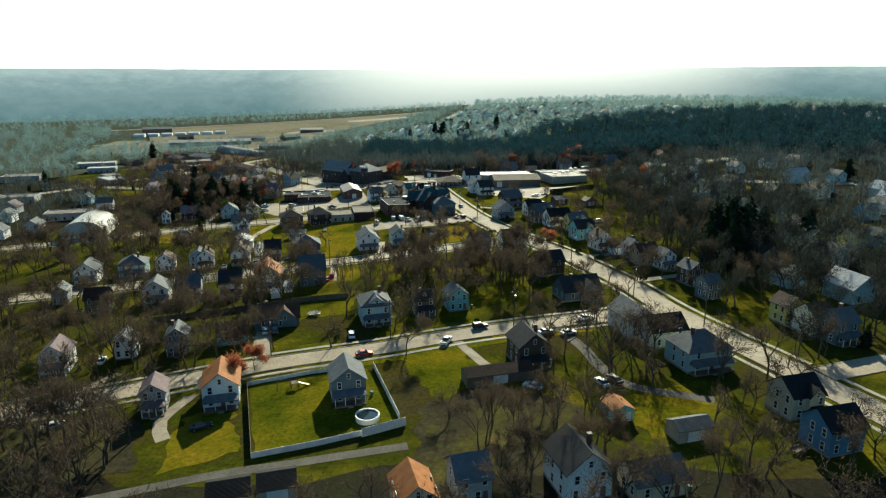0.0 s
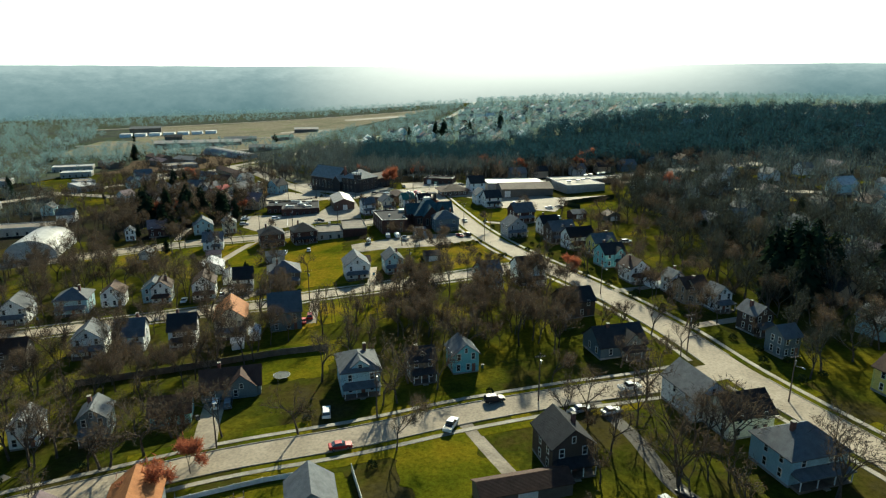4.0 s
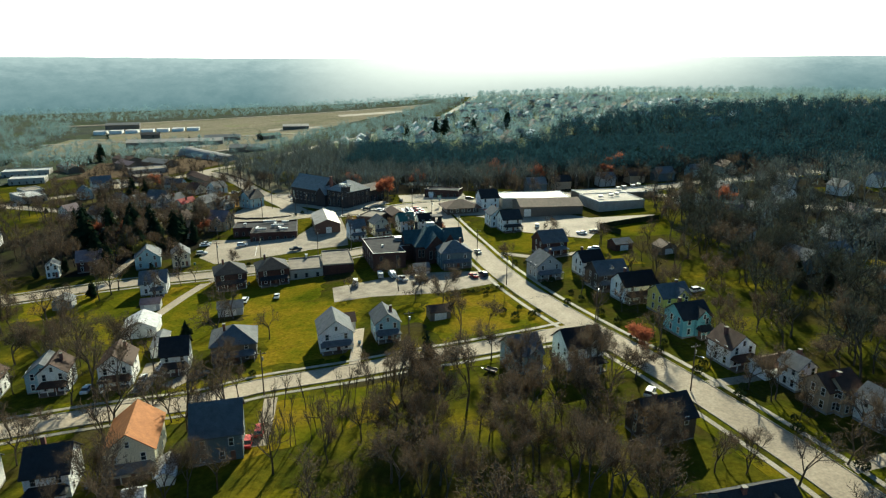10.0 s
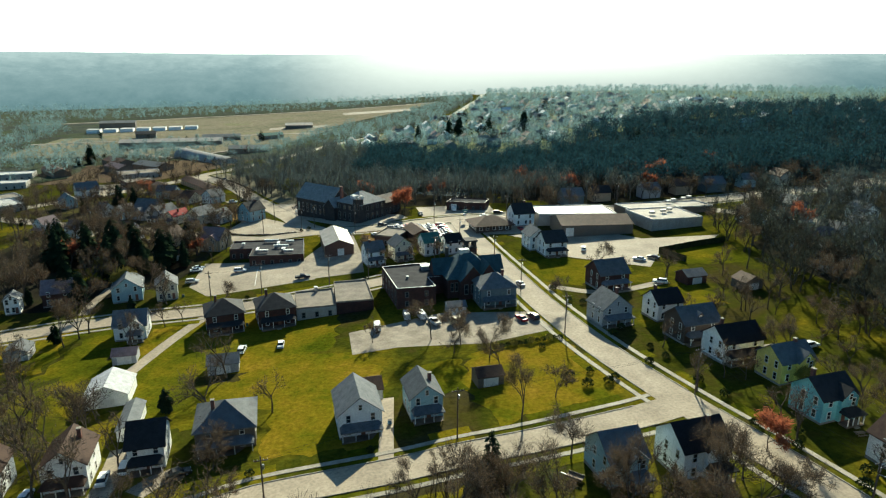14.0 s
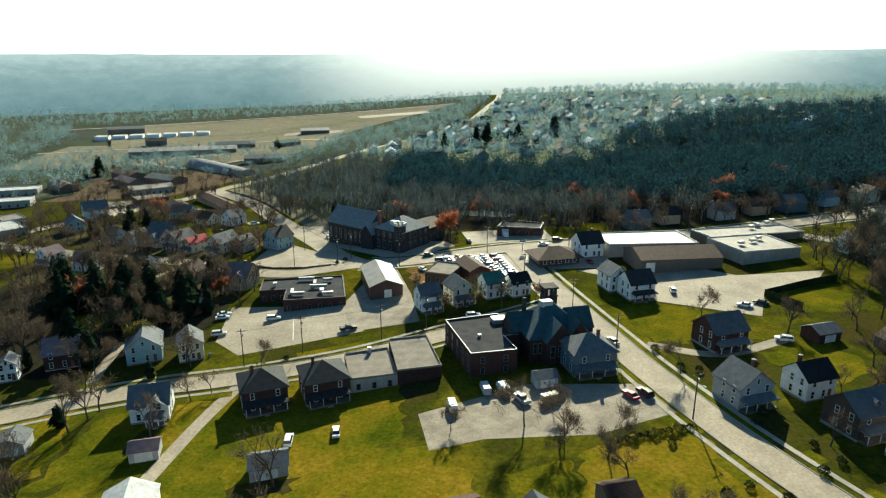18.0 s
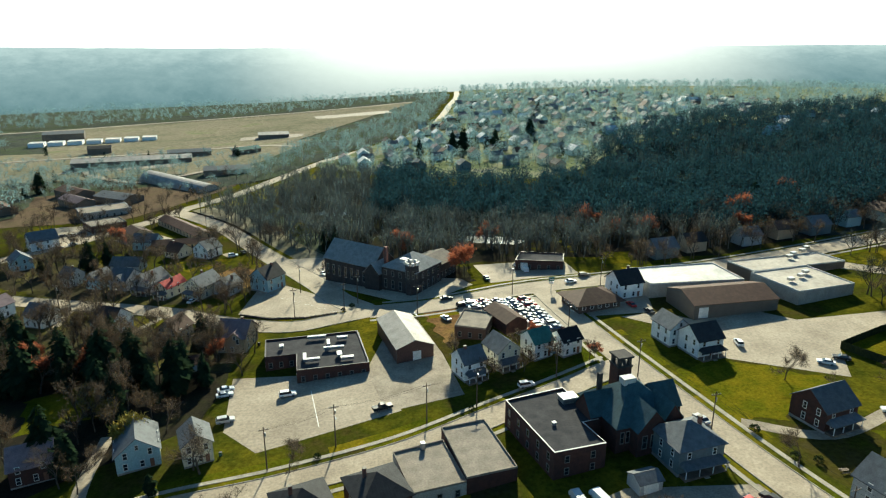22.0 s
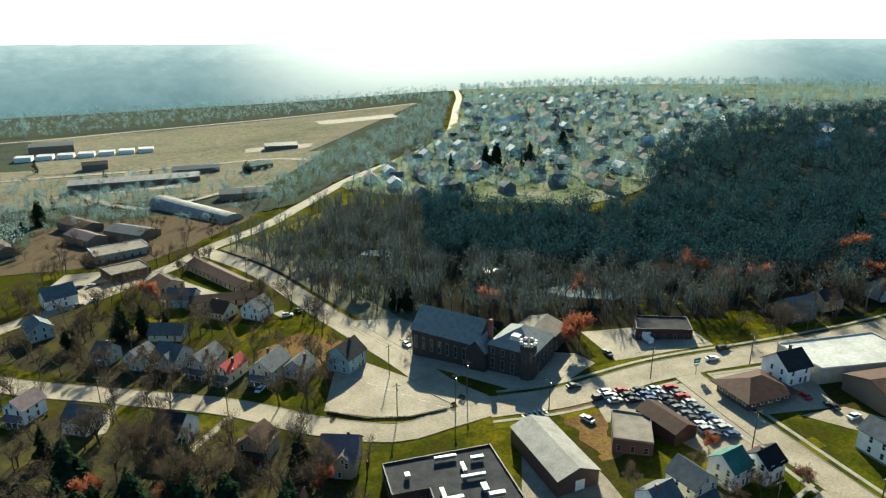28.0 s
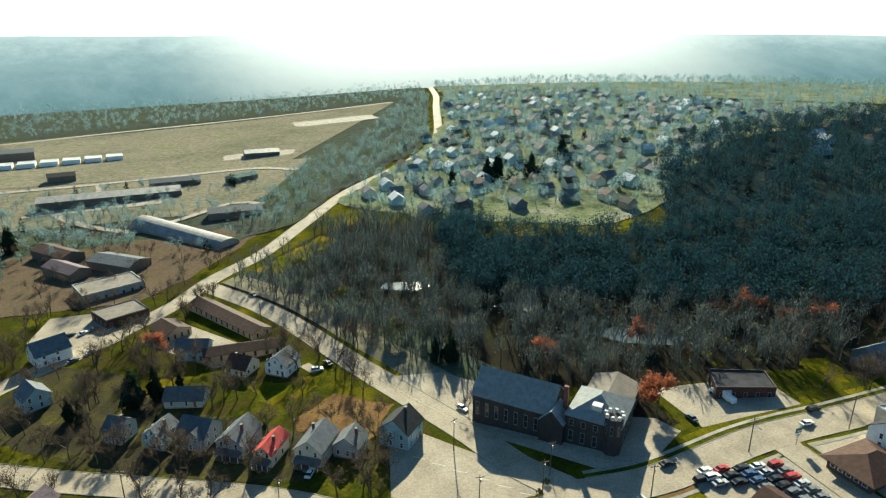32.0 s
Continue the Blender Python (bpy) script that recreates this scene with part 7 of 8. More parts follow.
# loose bare trees that fill the yards between the houses
spots = []
for x0, x1, y0, y1, n, lo, hi in ((-110, 110, 62, 150, 120, 0.65, 1.0), (-215, -60, 110, 340, 230, 0.65, 1.15), (-60, 60, 150, 250, 50, 0.7, 1.1), (40, 84, 190, 400, 34, 0.5, 0.85), (-215, -104, 355, 440, 70, 0.7, 1.15), (-270, -120, 440, 560, 140, 0.65, 1.05), (-270, -190, 560, 620, 50, 0.55, 0.9), (-120, -40, 250, 345, 14, 0.5, 0.8), (-330, -190, 620, 760, 60, 0.45, 0.75), (20, 210, 470, 530, 130, 0.55, 0.95), (-112, -64, 88, 140, 26, 0.75, 1.1), (-200, -120, 560, 620, 10, 0.4, 0.7)):
    spots += scatter([(x0, y0), (x1, y0), (x1, y1), (x0, y1)], n, nrng, lo, hi, -0.8)
woodland("yard_trees", spots, "bare brown trees filling the yards between the houses", nrng, M_TWIG, 3, 430, 0.135, 1.35, 0.035, (14, 18), 8, 0.8, 0.1, girth=1.25)
woodland("east_yard_trees", scatter([(84, 140), (170, 140), (170, 470), (84, 470)], 260, nrng, 0.8, 1.25, -0.8), "bare eastern yard trees coloured dark for evergreens and shade", nrng, M_DARKTWIG, 3, 430, 0.16, 1.35, 0.04, (14, 18), 8, 0.8, 0.1, girth=1.25)
woodland("sapling_thicket", [(x, y, k) for x, y, k in ((-43 + 29 * nrng.random(), 222 + 31 * nrng.random(), nrng.uniform(0.45, 0.75)) for _ in range(85)) if y < 244 + 0.3 * (x + 44) and y > 221 + 0.4 * (x + 46)], "slender bare saplings crowding a golden lawn", nrng, M_TWIG, 2, 90, 0.07, 0.5, 0.03, (14, 17), 6, 0.5, 0.1, girth=0.8)
spots = []
for x0, x1, y0, y1, n, lo, hi in ((-430, -200, 690, 800, 190, 0.5, 0.9), (-430, -190, 800, 880, 90, 0.4, 0.75)):
    spots += scatter([(x0, y0), (x1, y0), (x1, y1), (x0, y1)], n, nrng, lo, hi, 2.0)
woodland("plain_trees", spots, "leafless trees in rows about the sheds of the plain", nrng, M_HAZETWIG, 2, 150, 0.3, 1.1, 0.07, bark=M_WOODBARK)
wrng = random.Random(77)
for x0, x1, y0, y1, n in ((100, 420, 150, 480, 36), (-420, -160, 130, 520, 26), (-170, -108, 350, 440, 14), (-240, -150, 480, 560, 6), (-60, 180, 520, 620, 6)):
    for x, y, s in scatter([(x0, y0), (x1, y0), (x1, y1), (x0, y1)], n, wrng, 0.45, 0.9):
        fir(x, y, wrng.randrange(3), s)
for x, y, k, s in ((-60, 512, 5, 1.3), (-20, 520, 5, 1.1), (30, 528, 5, 1.4), (55, 512, 5, 1.2), (110, 530, 5, 1.5), (96, 505, 5, 1.2), (150, 560, 5, 1.4), (-110, 548, 6, 1.6), (-130, 590, 6, 1.5), (-150, 632, 6, 1.6), (70, 540, 6, 1.5), (132, 420, 5, 1.2), (-128, 372, 6, 1.5), (-140, 385, 6, 1.6), (-205, 560, 5, 1.2)):
    tree(x, y, k, s, x * 7 % 360)
for x, y, s in ((107, 246, 1.15), (113, 243, 1.3), (119, 245, 1.25), (124, 242, 1.05), (115, 250, 1.2)):
    fir(x, y, 2, s)

spots = [p for x0, x1, y0, y1, n in ((40, 460, 720, 1150, 60), (-70, 230, 690, 1000, 60), (-420, -190, 690, 930, 12)) for p in scatter([(x0, y0), (x1, y0), (x1, y1), (x0, y1)], n, wrng, 0.45, 1.0)]
spots += [(26, 790, 1.3), (20, 794, 1.2), (32, 788, 1.2), (-16, 787, 1.0), (4.7, 789, 1.0), (10, 792, 1.1), (125, 1063, 1.5), (134, 1060, 1.4), (13, 976, 1.2)]
tv = []
for x, y, k in spots:
    tv += [(x + a * k * 1.25, y + b * k * 1.25, gz(x, y) + c * k) for a, b, c in fir_mesh(wrng, 15, 3.4, 12, 12)]
grove = tagged(new("village_firs"), "dark conifers scattered among the far village houses", "trees", kind="stuff")
tagged(part("crowns", blades_mesh("crowns", tv, M_FIR), None, grove), kind="stuff")

# the village beyond the wood, and the streets out to the west: plain small houses
prng = random.Random(8)
FARHOUSE, VILLAGE = {}, []


def far_house(x, y, w, d, turn, wall, roof):
    m = pose(x, y, gz(x, y), 0, 0, turn)
    key = (wall, roof, w, y < 600)
    if key in FARHOUSE:
        return copy_thing(FARHOUSE[key], m)
    h = thing("house", m, f"small {WALL_WORDS[wall]} house with a {ROOF_WORDS[roof]} roof", "house", "houses of the village")
    part("wall", gable_wall(w, d, -1.5, 4.8, w * 0.36), WALLS[wall], h)
    part("roof", gable(w, d, 4.8, w * 0.36), ROOFS[roof], h)
    for c, z in ((-0.25, 1.6), (0.25, 3.9)) if y < 600 else ():
        part("window", PANE_ME, None, h).matrix_basis = pose(c * w, -d / 2 - 0.03, z)
    FARHOUSE[key] = h
    return h


EAST_ROW = [(50, 484, 7), (66, 490, 5), (93, 494, 1), (112, 500, 5), (130, 503, 7), (152, 511, 3), (174, 517, 4)]
STYLES = [(8, "white", "slate"), (8, "grey", "slate"), (9, "grey", "mauve"), (7, "paleblue", "slate"), (9, "cream", "brown"), (8, "tan", "dark"), (10, "paleblue", "metal"), (9, "greyblue", "slate")]
ZONES = [([(-112, 765), (-60, 716), (40, 668), (90, 720), (160, 800), (300, 920), (470, 1000), (400, 1150), (280, 1380), (90, 1420), (50, 1300), (20, 1150), (-10, 1050), (-60, 900)], 300, 12), ([(480, 960), (760, 800), (900, 820), (620, 1060)], 60, 12), ([(-440, 160), (-215, 130), (-215, 430), (-300, 470), (-440, 480)], 60, 15), ([(102, 200), (150, 120), (420, 200), (420, 460), (140, 470), (112, 420)], 95, 17), ([(240, 800), (480, 740), (780, 740), (660, 880), (480, 985)], 60, 12)]
for outline, n, turn in ZONES:
    spots = []
    for _ in range(n * 20):
        x, y = prng.uniform(min(p[0] for p in outline), max(p[0] for p in outline)), prng.uniform(min(p[1] for p in outline), max(p[1] for p in outline))
        if len(spots) < n and inside((x, y), outline) and clear(x, y, 4) and all((x - a) ** 2 + (y - b) ** 2 > 210 for a, b in spots):
            spots.append((x, y))
            w, wall, roof = prng.choice(STYLES)
            spin = turn + prng.choice((0, 90, 0)) + prng.uniform(-4, 4)
            if y > 600:
                VILLAGE.append((pose(x, y, gz(x, y), 0, 0, spin), w, wall, roof))
            else:
                far_house(x, y, w, w * 1.2, spin, wall, roof)
for x, y, k in EAST_ROW:
    w, wall, roof = STYLES[k]
    far_house(x, y, w, w * 1.2, 12 + 90 * (k % 2), wall, roof)
village = tagged(new("village_houses"), "small pale village houses seen far off among bare trees", "village", kind="stuff")
for style, material in [(k, WALLS[k]) for k in ("white", "cream", "grey", "paleblue", "tan", "greyblue")] + [(k, ROOFS[k]) for k in ("slate", "brown", "dark", "metal", "mauve")]:
    body = Shape()
    for m, w, wall, roof in VILLAGE:
        one = gable_wall(w, w * 1.2, -1.5, 4.8, w * 0.36) if wall == style else gable(w, w * 1.2, 4.8, w * 0.36) if roof == style else None
        if one:
            body.add([tuple(m @ Vector(v)) for v in one.v], one.f)
    if body.v:
        tagged(part("roofs" if style in ROOFS else "walls", body, material, village), kind="stuff")

grng = random.Random(15)
for k in range(86):
    if k < 60:
        x, y = grng.uniform(-100, 330), grng.uniform(690, 1220)
    else:
        x, y = grng.uniform(104, 260), grng.uniform(190, 470)
    w, d = grng.uniform(6, 12), grng.uniform(7, 15)
    plot = [(x - w, y - d * 0.6), (x + w, y - d * 0.4), (x + w * 0.9, y + d * 0.5), (x - w * 0.8, y + d * 0.6)]
    if (x < 250 or y > 800) and not any((a // 2, b // 2) in ROAD_CELLS for a, b in plot + [(x, y)]):
        flat("lawn", ragged(plot, 4, 1.2), M_GOLD if k % 3 == 0 else M_LAWN, 0.02 + 0.0015 * k, "small lit lawn between houses")

# ---------------------------------------------------------------- distance
def backdrop(name, r0, r1, top, az0, az1, label):
    """Far wooded hills, rising from r0 to their crest at r1, with haze painted into their emission: paler with distance
    and palest below the sun.
    """
    s = Shape()
    na, nr = 240, 26
    for j in range(nr + 1):
        f = j / nr
        for i in range(na + 1):
            deg = az0 + (az1 - az0) * i / na
            az = radians(deg)
            near_r = r0 - 60 / (1 + math.exp(-(deg - 5) / 1.2))
            r = near_r + (r1 - near_r) * f
            x, y = r * math.sin(az), r * math.cos(az)
            n = noise.noise((deg * 0.09 + 3.0, 3.0, 0)) * 0.5 + noise.noise((deg * 0.6, 6.0, f * 4)) * 0.16
            g0 = gz(x, y) - 1.5
            s.v.append((x, y, g0 + (top(deg) - g0) * f ** 1.25 + n * 9 * f))
    s.f = [(j * (na + 1) + i, j * (na + 1) + i + 1, (j + 1) * (na + 1) + i + 1, (j + 1) * (na + 1) + i) for j in range(nr) for i in range(na)]
    m = bpy.data.materials.new(name)
    m.use_nodes = True
    nt = m.node_tree
    nt.nodes.remove(nt.nodes["Principled BSDF"])
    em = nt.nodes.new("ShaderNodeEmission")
    place = nt.nodes.new("ShaderNodeNewGeometry").outputs["Position"]
    tex = node(nt, "ShaderNodeTexNoise", Scale=0.02, Detail=9.0, Roughness=0.75)
    level = nt.nodes.new("ShaderNodeVectorMath")
    level.operation = "MULTIPLY"
    level.inputs[1].default_value = (1, 1, 0)
    nt.links.new(place, level.inputs[0])
    bearing = nt.nodes.new("ShaderNodeVectorMath")
    bearing.operation = "NORMALIZE"
    nt.links.new(level.outputs["Vector"], bearing.inputs[0])
    climb = nt.nodes.new("ShaderNodeVectorMath")
    climb.operation = "MULTIPLY"
    climb.inputs[1].default_value = (0.06, 0.06, 2.4)
    nt.links.new(place, climb.inputs[0])
    spread_ = nt.nodes.new("ShaderNodeVectorMath")
    spread_.operation = "MULTIPLY_ADD"
    spread_.inputs[1].default_value = (1500, 1500, 0)
    nt.links.new(bearing.outputs["Vector"], spread_.inputs[0])
    nt.links.new(climb.outputs["Vector"], spread_.inputs[2])
    nt.links.new(spread_.outputs["Vector"], tex.inputs["Vector"])
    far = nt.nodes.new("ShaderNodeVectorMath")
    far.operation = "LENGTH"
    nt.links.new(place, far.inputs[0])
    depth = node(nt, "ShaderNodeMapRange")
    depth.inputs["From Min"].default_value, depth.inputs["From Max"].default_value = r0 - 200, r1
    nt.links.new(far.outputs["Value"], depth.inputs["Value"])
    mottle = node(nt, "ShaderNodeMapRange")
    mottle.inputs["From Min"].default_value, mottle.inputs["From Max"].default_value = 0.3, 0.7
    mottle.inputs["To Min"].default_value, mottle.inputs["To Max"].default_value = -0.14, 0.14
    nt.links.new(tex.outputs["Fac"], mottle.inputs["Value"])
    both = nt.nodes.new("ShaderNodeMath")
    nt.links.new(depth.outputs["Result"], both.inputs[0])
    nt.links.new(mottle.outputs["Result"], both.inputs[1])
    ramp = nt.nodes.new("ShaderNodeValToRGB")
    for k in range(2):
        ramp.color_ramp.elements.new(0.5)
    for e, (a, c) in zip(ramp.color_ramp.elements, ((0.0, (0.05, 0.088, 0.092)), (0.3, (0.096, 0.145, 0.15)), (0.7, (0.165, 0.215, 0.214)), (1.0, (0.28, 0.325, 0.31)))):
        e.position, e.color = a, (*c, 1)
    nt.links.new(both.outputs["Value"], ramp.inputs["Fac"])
    unit = nt.nodes.new("ShaderNodeVectorMath")
    unit.operation = "NORMALIZE"
    nt.links.new(place, unit.inputs[0])
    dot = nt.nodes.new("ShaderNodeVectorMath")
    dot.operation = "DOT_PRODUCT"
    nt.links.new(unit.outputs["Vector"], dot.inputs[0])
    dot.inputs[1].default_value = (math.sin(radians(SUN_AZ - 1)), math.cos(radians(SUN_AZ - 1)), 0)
    # sun glow mixed into the emitted colour round the sun's bearing
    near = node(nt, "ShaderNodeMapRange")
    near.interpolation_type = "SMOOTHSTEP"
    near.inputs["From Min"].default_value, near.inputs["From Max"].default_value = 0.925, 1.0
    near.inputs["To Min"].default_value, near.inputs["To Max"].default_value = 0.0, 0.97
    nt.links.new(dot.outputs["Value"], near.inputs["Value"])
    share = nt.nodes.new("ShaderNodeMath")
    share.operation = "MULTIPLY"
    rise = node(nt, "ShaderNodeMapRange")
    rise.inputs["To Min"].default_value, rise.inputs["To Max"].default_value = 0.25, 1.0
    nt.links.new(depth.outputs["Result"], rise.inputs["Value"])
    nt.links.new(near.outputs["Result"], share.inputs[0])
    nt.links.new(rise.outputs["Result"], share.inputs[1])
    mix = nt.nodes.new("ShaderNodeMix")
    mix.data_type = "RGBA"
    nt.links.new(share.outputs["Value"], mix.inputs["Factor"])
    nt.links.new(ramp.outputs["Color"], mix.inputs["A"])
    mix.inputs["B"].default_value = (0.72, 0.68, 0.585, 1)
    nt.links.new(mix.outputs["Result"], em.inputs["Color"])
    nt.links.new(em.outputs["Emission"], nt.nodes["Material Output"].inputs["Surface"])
    return setting(name, s, m, label)


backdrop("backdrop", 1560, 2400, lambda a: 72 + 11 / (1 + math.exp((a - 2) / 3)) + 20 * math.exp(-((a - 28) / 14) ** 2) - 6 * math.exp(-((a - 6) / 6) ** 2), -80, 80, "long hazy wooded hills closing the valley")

# ---------------------------------------------------------------- creek and painted lines
M_CREEK = mat("creek_water", (0.10, 0.11, 0.10), (0.07, 0.08, 0.075), 0.05, 0.12, spec=0.6, vary=0.0, where="World")
for outline in ([(-34, 533), (-24, 522), (-6, 514), (0, 520), (-8, 528), (-22, 536)], [(-112, 606), (-96, 598), (-86, 602), (-94, 610), (-108, 612)], [(-40, 588), (-26, 578), (-14, 580), (-20, 587), (-34, 592)], [(-64, 570), (-50, 560), (-44, 564), (-56, 574)]):
    flat("creek", outline, M_CREEK, 0.03, "still pale creek pool among the trees")


def stripe(a, b, w, lift=0.1):
    a, b = Vector((*a, 0)), Vector((*b, 0))
    n = Vector((-(b - a).y, (b - a).x, 0)).normalized() * w / 2
    top = [(p.x, p.y, gz(p.x, p.y) + lift) for p in (a - n, b - n, b + n, a + n)]
    return setting("line_marking", Shape().add(top, [(0, 1, 2, 3)]), M_PAINT, "worn white painted line")


stripe((-87, 393), (-83, 375), 0.25)
for k in range(6):
    stripe((-62 + k * 1.3, 436 + k * 0.4), (-63.2 + k * 1.3, 440 + k * 0.4), 0.5, 0.12)
for k in range(7):
    stripe((-118 + 5.2 * k, 478 - 4.6 * k), (-114.5 + 5.2 * k, 476 - 4.6 * k), 0.14)

DRIVES = [([(-26.6, 263), (-27.5, 275), (-28.6, 290)], 1.5), ([(-77.5, 247), (-79, 262), (-82, 274)], 2.2), ([(-91, 348), (-95, 330), (-98, 308)], 1.8), ([(3, 167), (8, 155), (12, 146)], 1.4), ([(-48.5, 158), (-51, 168), (-53, 178)], 2.4),
          ([(-58, 148), (-59.5, 138), (-62, 126), (-58, 118)], 1.5), ([(-130, 344), (-134, 360), (-136, 378)], 1.6), ([(30, 180), (37, 160), (42, 138), (60, 128)], 1.6), ([(52, 300), (60, 306), (76, 308)], 1.5), ([(19, 360), (36, 352), (58, 360)], 1.8),
          ([(68, 214), (78, 217), (90, 220)], 1.6), ([(56, 246), (66, 248), (76, 252)], 1.6), ([(-44, 249), (-42.5, 240), (-41, 228)], 1.5), ([(-72, 258), (-70, 262), (-66, 265)], 2.4), ([(-185, 481), (-188, 470), (-186, 455)], 1.3), ([(-148, 461), (-152, 452), (-158, 440)], 1.3), ([(-146, 540), (-141, 533)], 2.0), ([(-66, 98), (-52, 102.4), (-41, 105.6), (-30.8, 107.6), (-20, 110), (-7, 112.8)], 1.3), ([(-100, 136), (-92, 137), (-87, 146), (-84, 152)], 1.3)]
for k, (points, half) in enumerate(DRIVES):
    setting("driveway", ribbon(spline(points, 3.0), half, -half, 0.034 + 0.0006 * k), M_ALLEY if k in (7, 17) else M_GRAVEL if k % 2 else M_LOT, "worn pale driveway beside a house")


def shrub(x, y, size, label="rounded dark evergreen shrub", material=None):
    m = pose(x, y, gz(x, y)) @ Matrix.Scale(size, 4)
    t = thing("shrub", m, label, "shrub", "shrubs")
    srng = random.Random(int(x * 31 + y * 17))
    tv = []
    for n in range(150):
        a, b = srng.uniform(0, math.tau), math.acos(srng.uniform(-0.2, 1))
        d = Vector((math.sin(b) * math.cos(a), math.sin(b) * math.sin(a), math.cos(b)))
        c = d * srng.uniform(0.55, 1.0) + Vector((0, 0, 0.55))
        s = d.orthogonal().normalized() * 0.2
        s.rotate(Matrix.Rotation(srng.uniform(0, 6), 3, d))
        tv += [tuple(c - s), tuple(c + s), tuple(c + d * 0.22 + s.cross(d) * 0.9)]
    part("foliage", blades_mesh("foliage", tv, material or M_SHRUB), None, t)
    part("stem", Shape().tube((0, 0, -0.1), (0, 0, 0.8), 0.06, 0.04, 5), M_BARK, t)
    return t


for k in range(12):
    shrub(-2 + k * 1.6, 313.5 + k * 0.35, 0.8 + 0.35 * (k % 3 == 0), "rounded shrub in a garden row", M_SHRUB if k % 3 else M_YBUD)
for x, y, s in ((22, 291, 1.2), (24, 293, 1.0), (17, 290, 1.3), (19, 297, 0.9), (14, 295, 1.1), (46, 271, 1.1), (50, 263, 1.2), (55, 251, 1.3), (65, 226, 1.2), (70, 214, 1.3), (34, 300, 1.1), (30, 318, 1.2), (45, 283, 1.1), (42, 290, 1.2), (78, 190, 1.3), (82, 180, 1.2), (60, 240, 1.2), (23, 345, 1.1), (20, 356, 1.2), (-24, 129, 0.8), (-14, 150, 1.0), (-70, 250, 0.9), (-79, 452, 1.1), (-82, 449, 0.9)):
    shrub(x, y, s)

# ---------------------------------------------------------------- small things about the yards and lots
S = thing("pole_sign", pose(-5.6, 450, gz(-5.6, 450), 0, 0, 14), "green and white pole sign at the street corner", "sign")
part("post", Shape().tube((0, 0, -0.3), (0, 0, 5.2), 0.12, 0.1, 8), M_STEEL, S)
part("panel", Shape().box(-1.1, 1.1, -0.14, 0.14, 4.2, 5.8), ROOFS["green"], S, "dark green sign board")
part("panel", Shape().box(-0.9, 0.9, -0.12, 0.12, 3.2, 4.0), M_TRIM, S, "white sign board")
part("bar", Shape().box(-0.8, 0.8, -0.17, 0.17, 4.75, 5.1), M_TRIM, S)

B = thing("box_truck", pose(-11.6, 478.5, gz(-11.6, 478.5) + 0.05, 0, 0, 118), "white box truck parked by the service garage", "truck")
part("cargo_box", Shape().box(-3.4, 1.2, -1.15, 1.15, 0.9, 3.2), M_TRIM, B)
part("cab", extrude([(1.25, 0.5), (3.2, 0.5), (3.3, 1.2), (2.9, 1.4), (2.3, 2.2), (1.25, 2.3)], 2.0, 0.1), CARS["white"], B)
part("windscreen", extrude([(2.98, 1.42), (2.42, 2.12), (2.3, 2.12), (2.85, 1.42)], 1.7, 0.1), M_GLASS, B)
for wx in (-2.4, 2.3):
    for s in (-1, 1):
        part("wheel", Shape().tube((wx, s * 0.75, 0.42), (wx, s * 1.02, 0.42), 0.42, 0.42, 12), M_TYRE, B)

LW = thing("low_wall", pose(0, 0, 0), "low dark stone wall along the empty car park", "wall")
edge = [(-120, 454), (-108, 447.6), (-95, 445.6), (-84, 447.4)]
for (xa, ya), (xb, yb) in zip(edge, edge[1:]):
    n = int(math.hypot(xb - xa, yb - ya) / 1.3)
    for k in range(n):
        x, y = xa + (xb - xa) * (k + 0.5) / n, ya + (yb - ya) * (k + 0.5) / n
        part("stone", Shape().box(-0.6, 0.6, -0.25, 0.25, -0.3, 0.55 + 0.06 * (k % 3)), WALLS["stone"], LW).matrix_basis = pose(x, y, gz(x, y), 0, 0, math.degrees(math.atan2(yb - ya, xb - xa)))


def wheeled_bin(x, y, turn, material, word):
    m = pose(x, y, gz(x, y), 0, 0, turn)
    b = thing("wheeled_bin", m, f"{word} wheeled rubbish bin beside a house", "bin", "wheeled bins")
    part("body", Shape().slab([(-0.3, -0.32, 1.0), (0.3, -0.32, 1.0), (0.3, 0.32, 1.0), (-0.3, 0.32, 1.0)], 0.92), material, b)
    part("lid", Shape().box(-0.33, 0.33, -0.36, 0.34, 1.0, 1.07), M_DARKTRIM, b)
    for s in (-1, 1):
        part("wheel", Shape().tube((s * 0.26, 0.32, 0.12), (s * 0.34, 0.32, 0.12), 0.12, 0.12, 8), M_TYRE, b)


def picnic_table(x, y, turn):
    t = thing("picnic_table", pose(x, y, gz(x, y), 0, 0, turn), "weathered wooden picnic table on the lawn", "table", "picnic tables")
    for k in range(4):
        part("plank", Shape().box(-0.9, 0.9, -0.38 + k * 0.2, -0.2 + k * 0.2, 0.71, 0.75), M_WOOD, t)
    for s in (-1, 1):
        part("bench", Shape().box(-0.9, 0.9, s * 0.72 - 0.13, s * 0.72 + 0.13, 0.42, 0.46), M_WOOD, t)
        part("leg", Shape().box(s * 0.65 - 0.04, s * 0.65 + 0.04, -0.72, 0.72, 0.34, 0.42).box(s * 0.65 - 0.04, s * 0.65 + 0.04, -0.35, -0.25, 0, 0.72).box(s * 0.65 - 0.04, s * 0.65 + 0.04, 0.25, 0.35, 0, 0.72), M_WOOD, t)


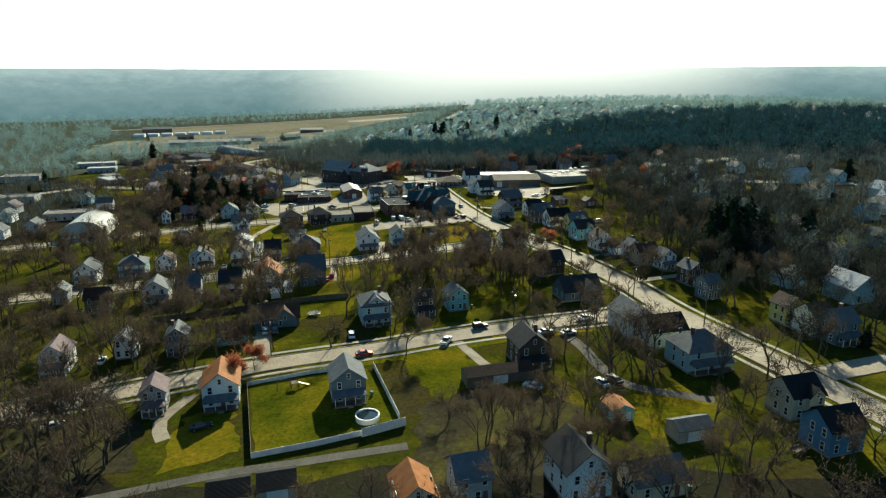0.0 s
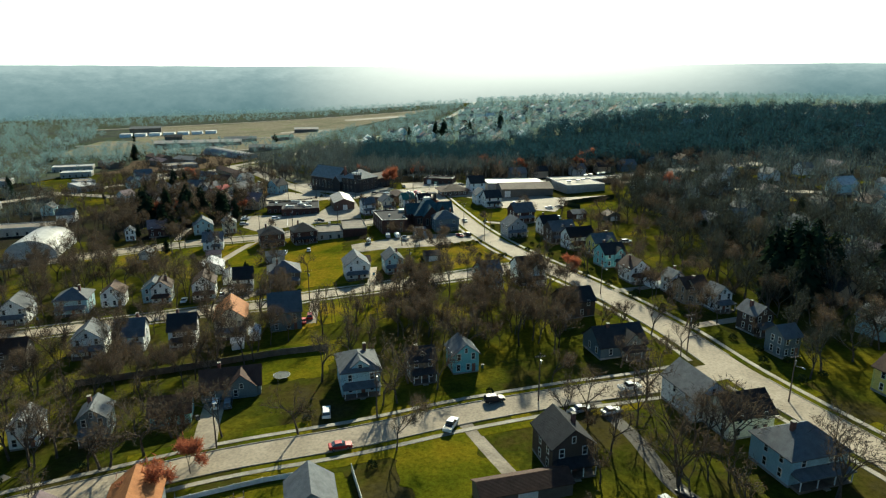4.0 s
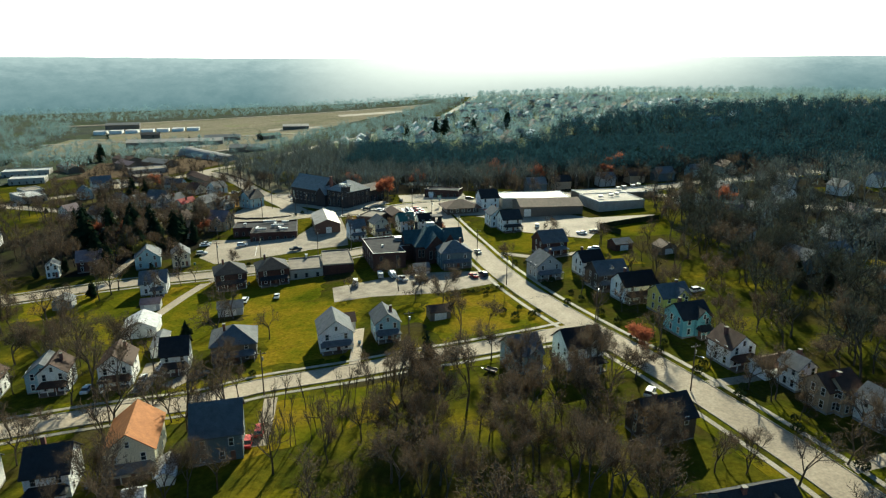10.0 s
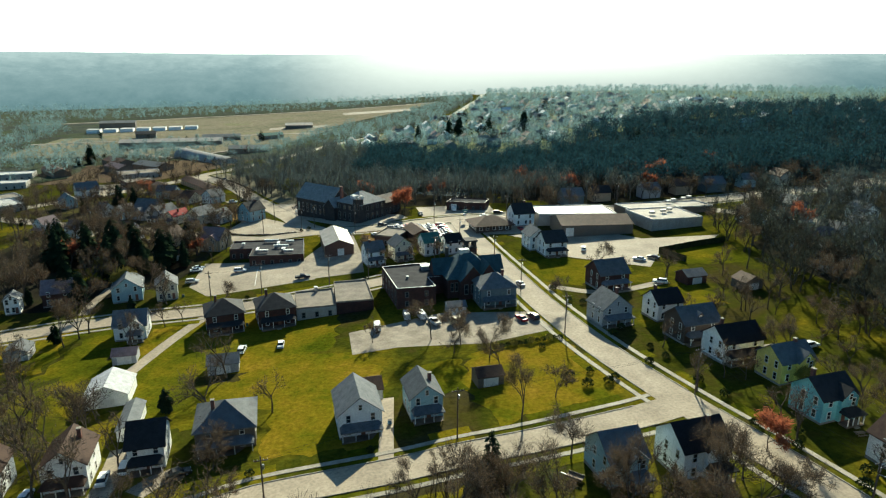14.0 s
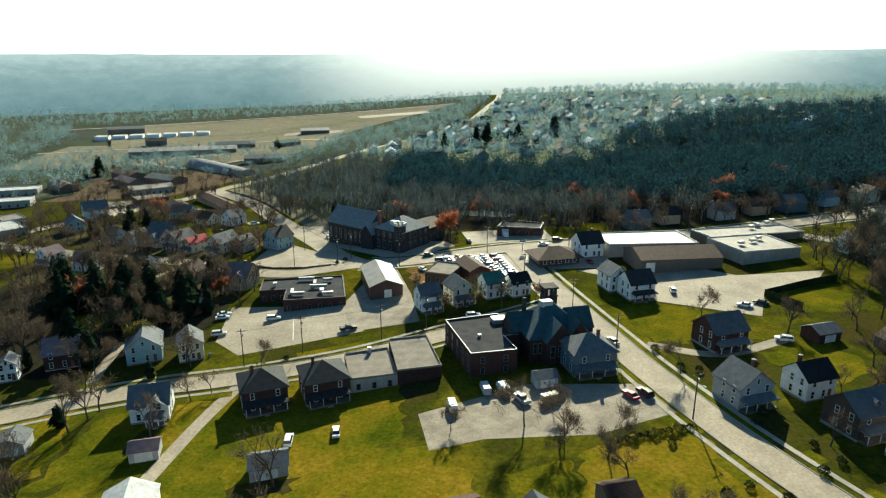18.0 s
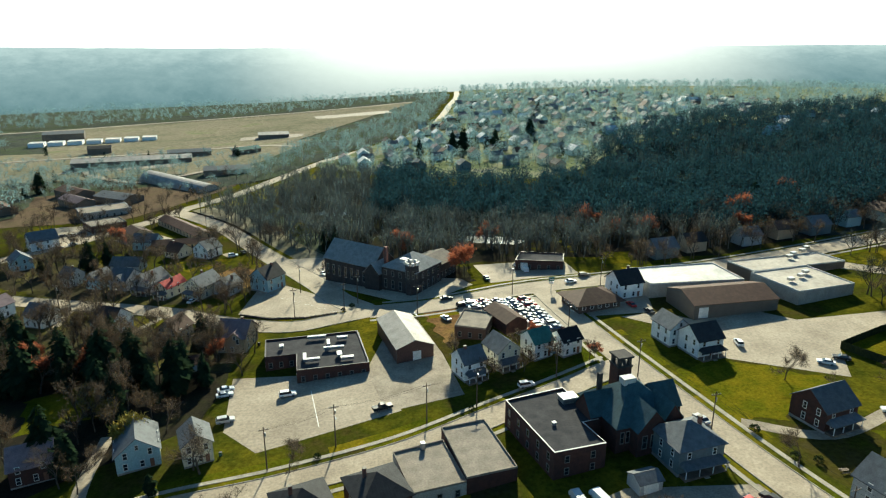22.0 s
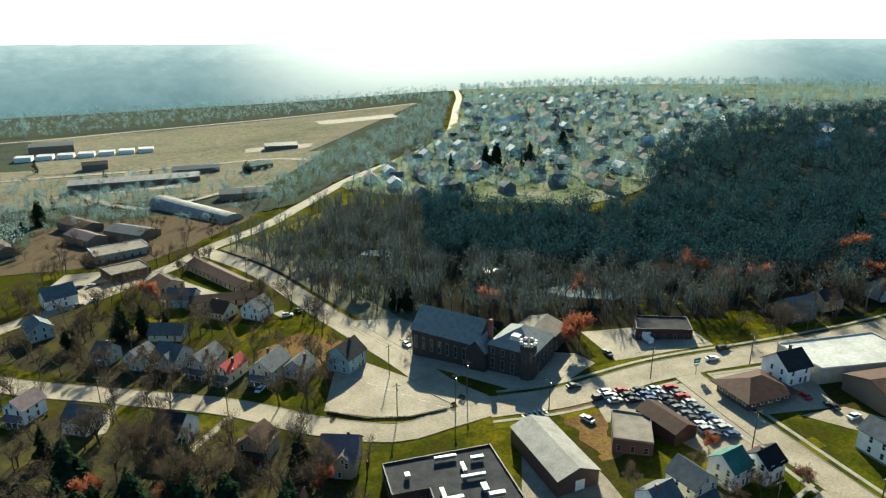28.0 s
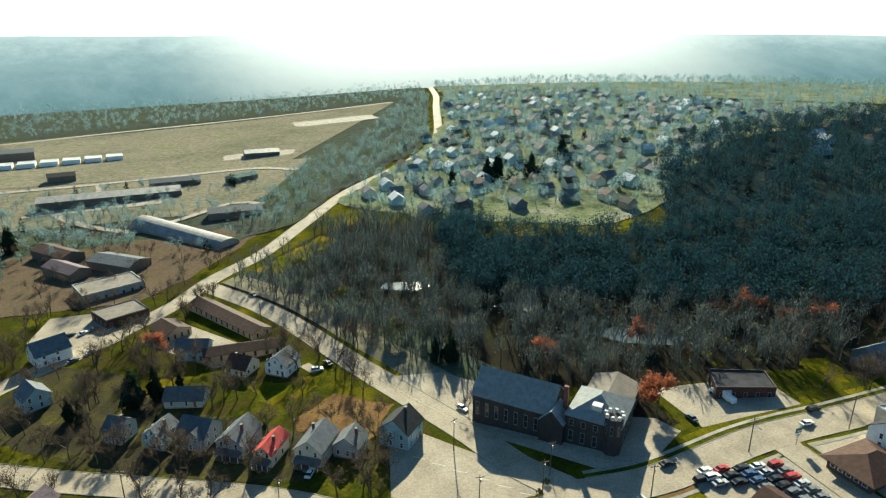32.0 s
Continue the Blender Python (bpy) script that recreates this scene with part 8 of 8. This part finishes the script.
def trailer(x, y, turn):
    t = thing("utility_trailer", pose(x, y, gz(x, y), 0, 0, turn), "small open utility trailer parked in a yard", "trailer", "trailers")
    part("bed", Shape().box(-1.5, 1.5, -0.8, 0.8, 0.5, 0.6), M_WOOD, t)
    for s in (-1, 1):
        part("side_rail", Shape().box(-1.5, 1.5, s * 0.8 - 0.04, s * 0.8 + 0.04, 0.6, 0.95), M_DARKTRIM, t)
        part("wheel", Shape().tube((0, s * 0.85, 0.32), (0, s * 1.03, 0.32), 0.32, 0.32, 10), M_TYRE, t)
    part("drawbar", Shape().box(1.5, 2.7, -0.05, 0.05, 0.45, 0.53), M_STEEL, t)


for k, r in enumerate(HOUSES):
    x, y, half = r[0], r[1], max(r[2], r[3]) / 2
    if r[1] > 480 or k % 3 == 2:
        continue
    bx, by = x + half + 1.6, y - half * 0.2
    if k % 3 == 0 and (bx // 2, by // 2) not in ROAD_CELLS:
        wheeled_bin(bx, by, k * 40 % 360, (ROOFS["green"], WALLS["blue"], M_DARKTRIM)[k % 9 // 3], ("green", "blue", "black")[k % 9 // 3])
    px, py = x - half * 0.3, y + half + 5.5
    if k % 6 == 1 and clear(px, py, 0.5):
        picnic_table(px, py, k * 29 % 180)
    if k % 12 == 4 and clear(x - half - 3, y - 2, 0.0):
        trailer(x - half - 3, y - 2, k * 31 % 180)

# hedges and clumps that edge the yards beside the main street
for x, y, s in ((70, 222, 1.0), (66.5, 230, 0.9), (62, 243, 1.0), (58, 255, 1.1), (53, 268, 0.9), (51, 272, 1.0), (88, 182, 1.1), (84, 190, 1.0), (80, 197, 1.2), (77, 205, 1.0), (39, 303, 1.0), (37, 309, 0.9), (33, 322, 1.1), (31, 330, 0.9), (27, 343, 1.0), (10, 312, 0.9), (-60, 366, 0.8), (-44, 376, 0.9), (-82, 362, 0.9), (-118, 450, 0.8), (-81, 452, 1.3), (-30, 268, 0.9), (-52, 262, 1.0), (-100, 232, 1.1), (-92, 236, 0.9), (-84, 149, 1.1), (-70, 153, 1.0), (-30, 168, 0.9), (10, 178, 0.9)):
    if (x // 2, y // 2) not in ROAD_CELLS:
        shrub(x, y, s, "low dark clipped garden shrub")
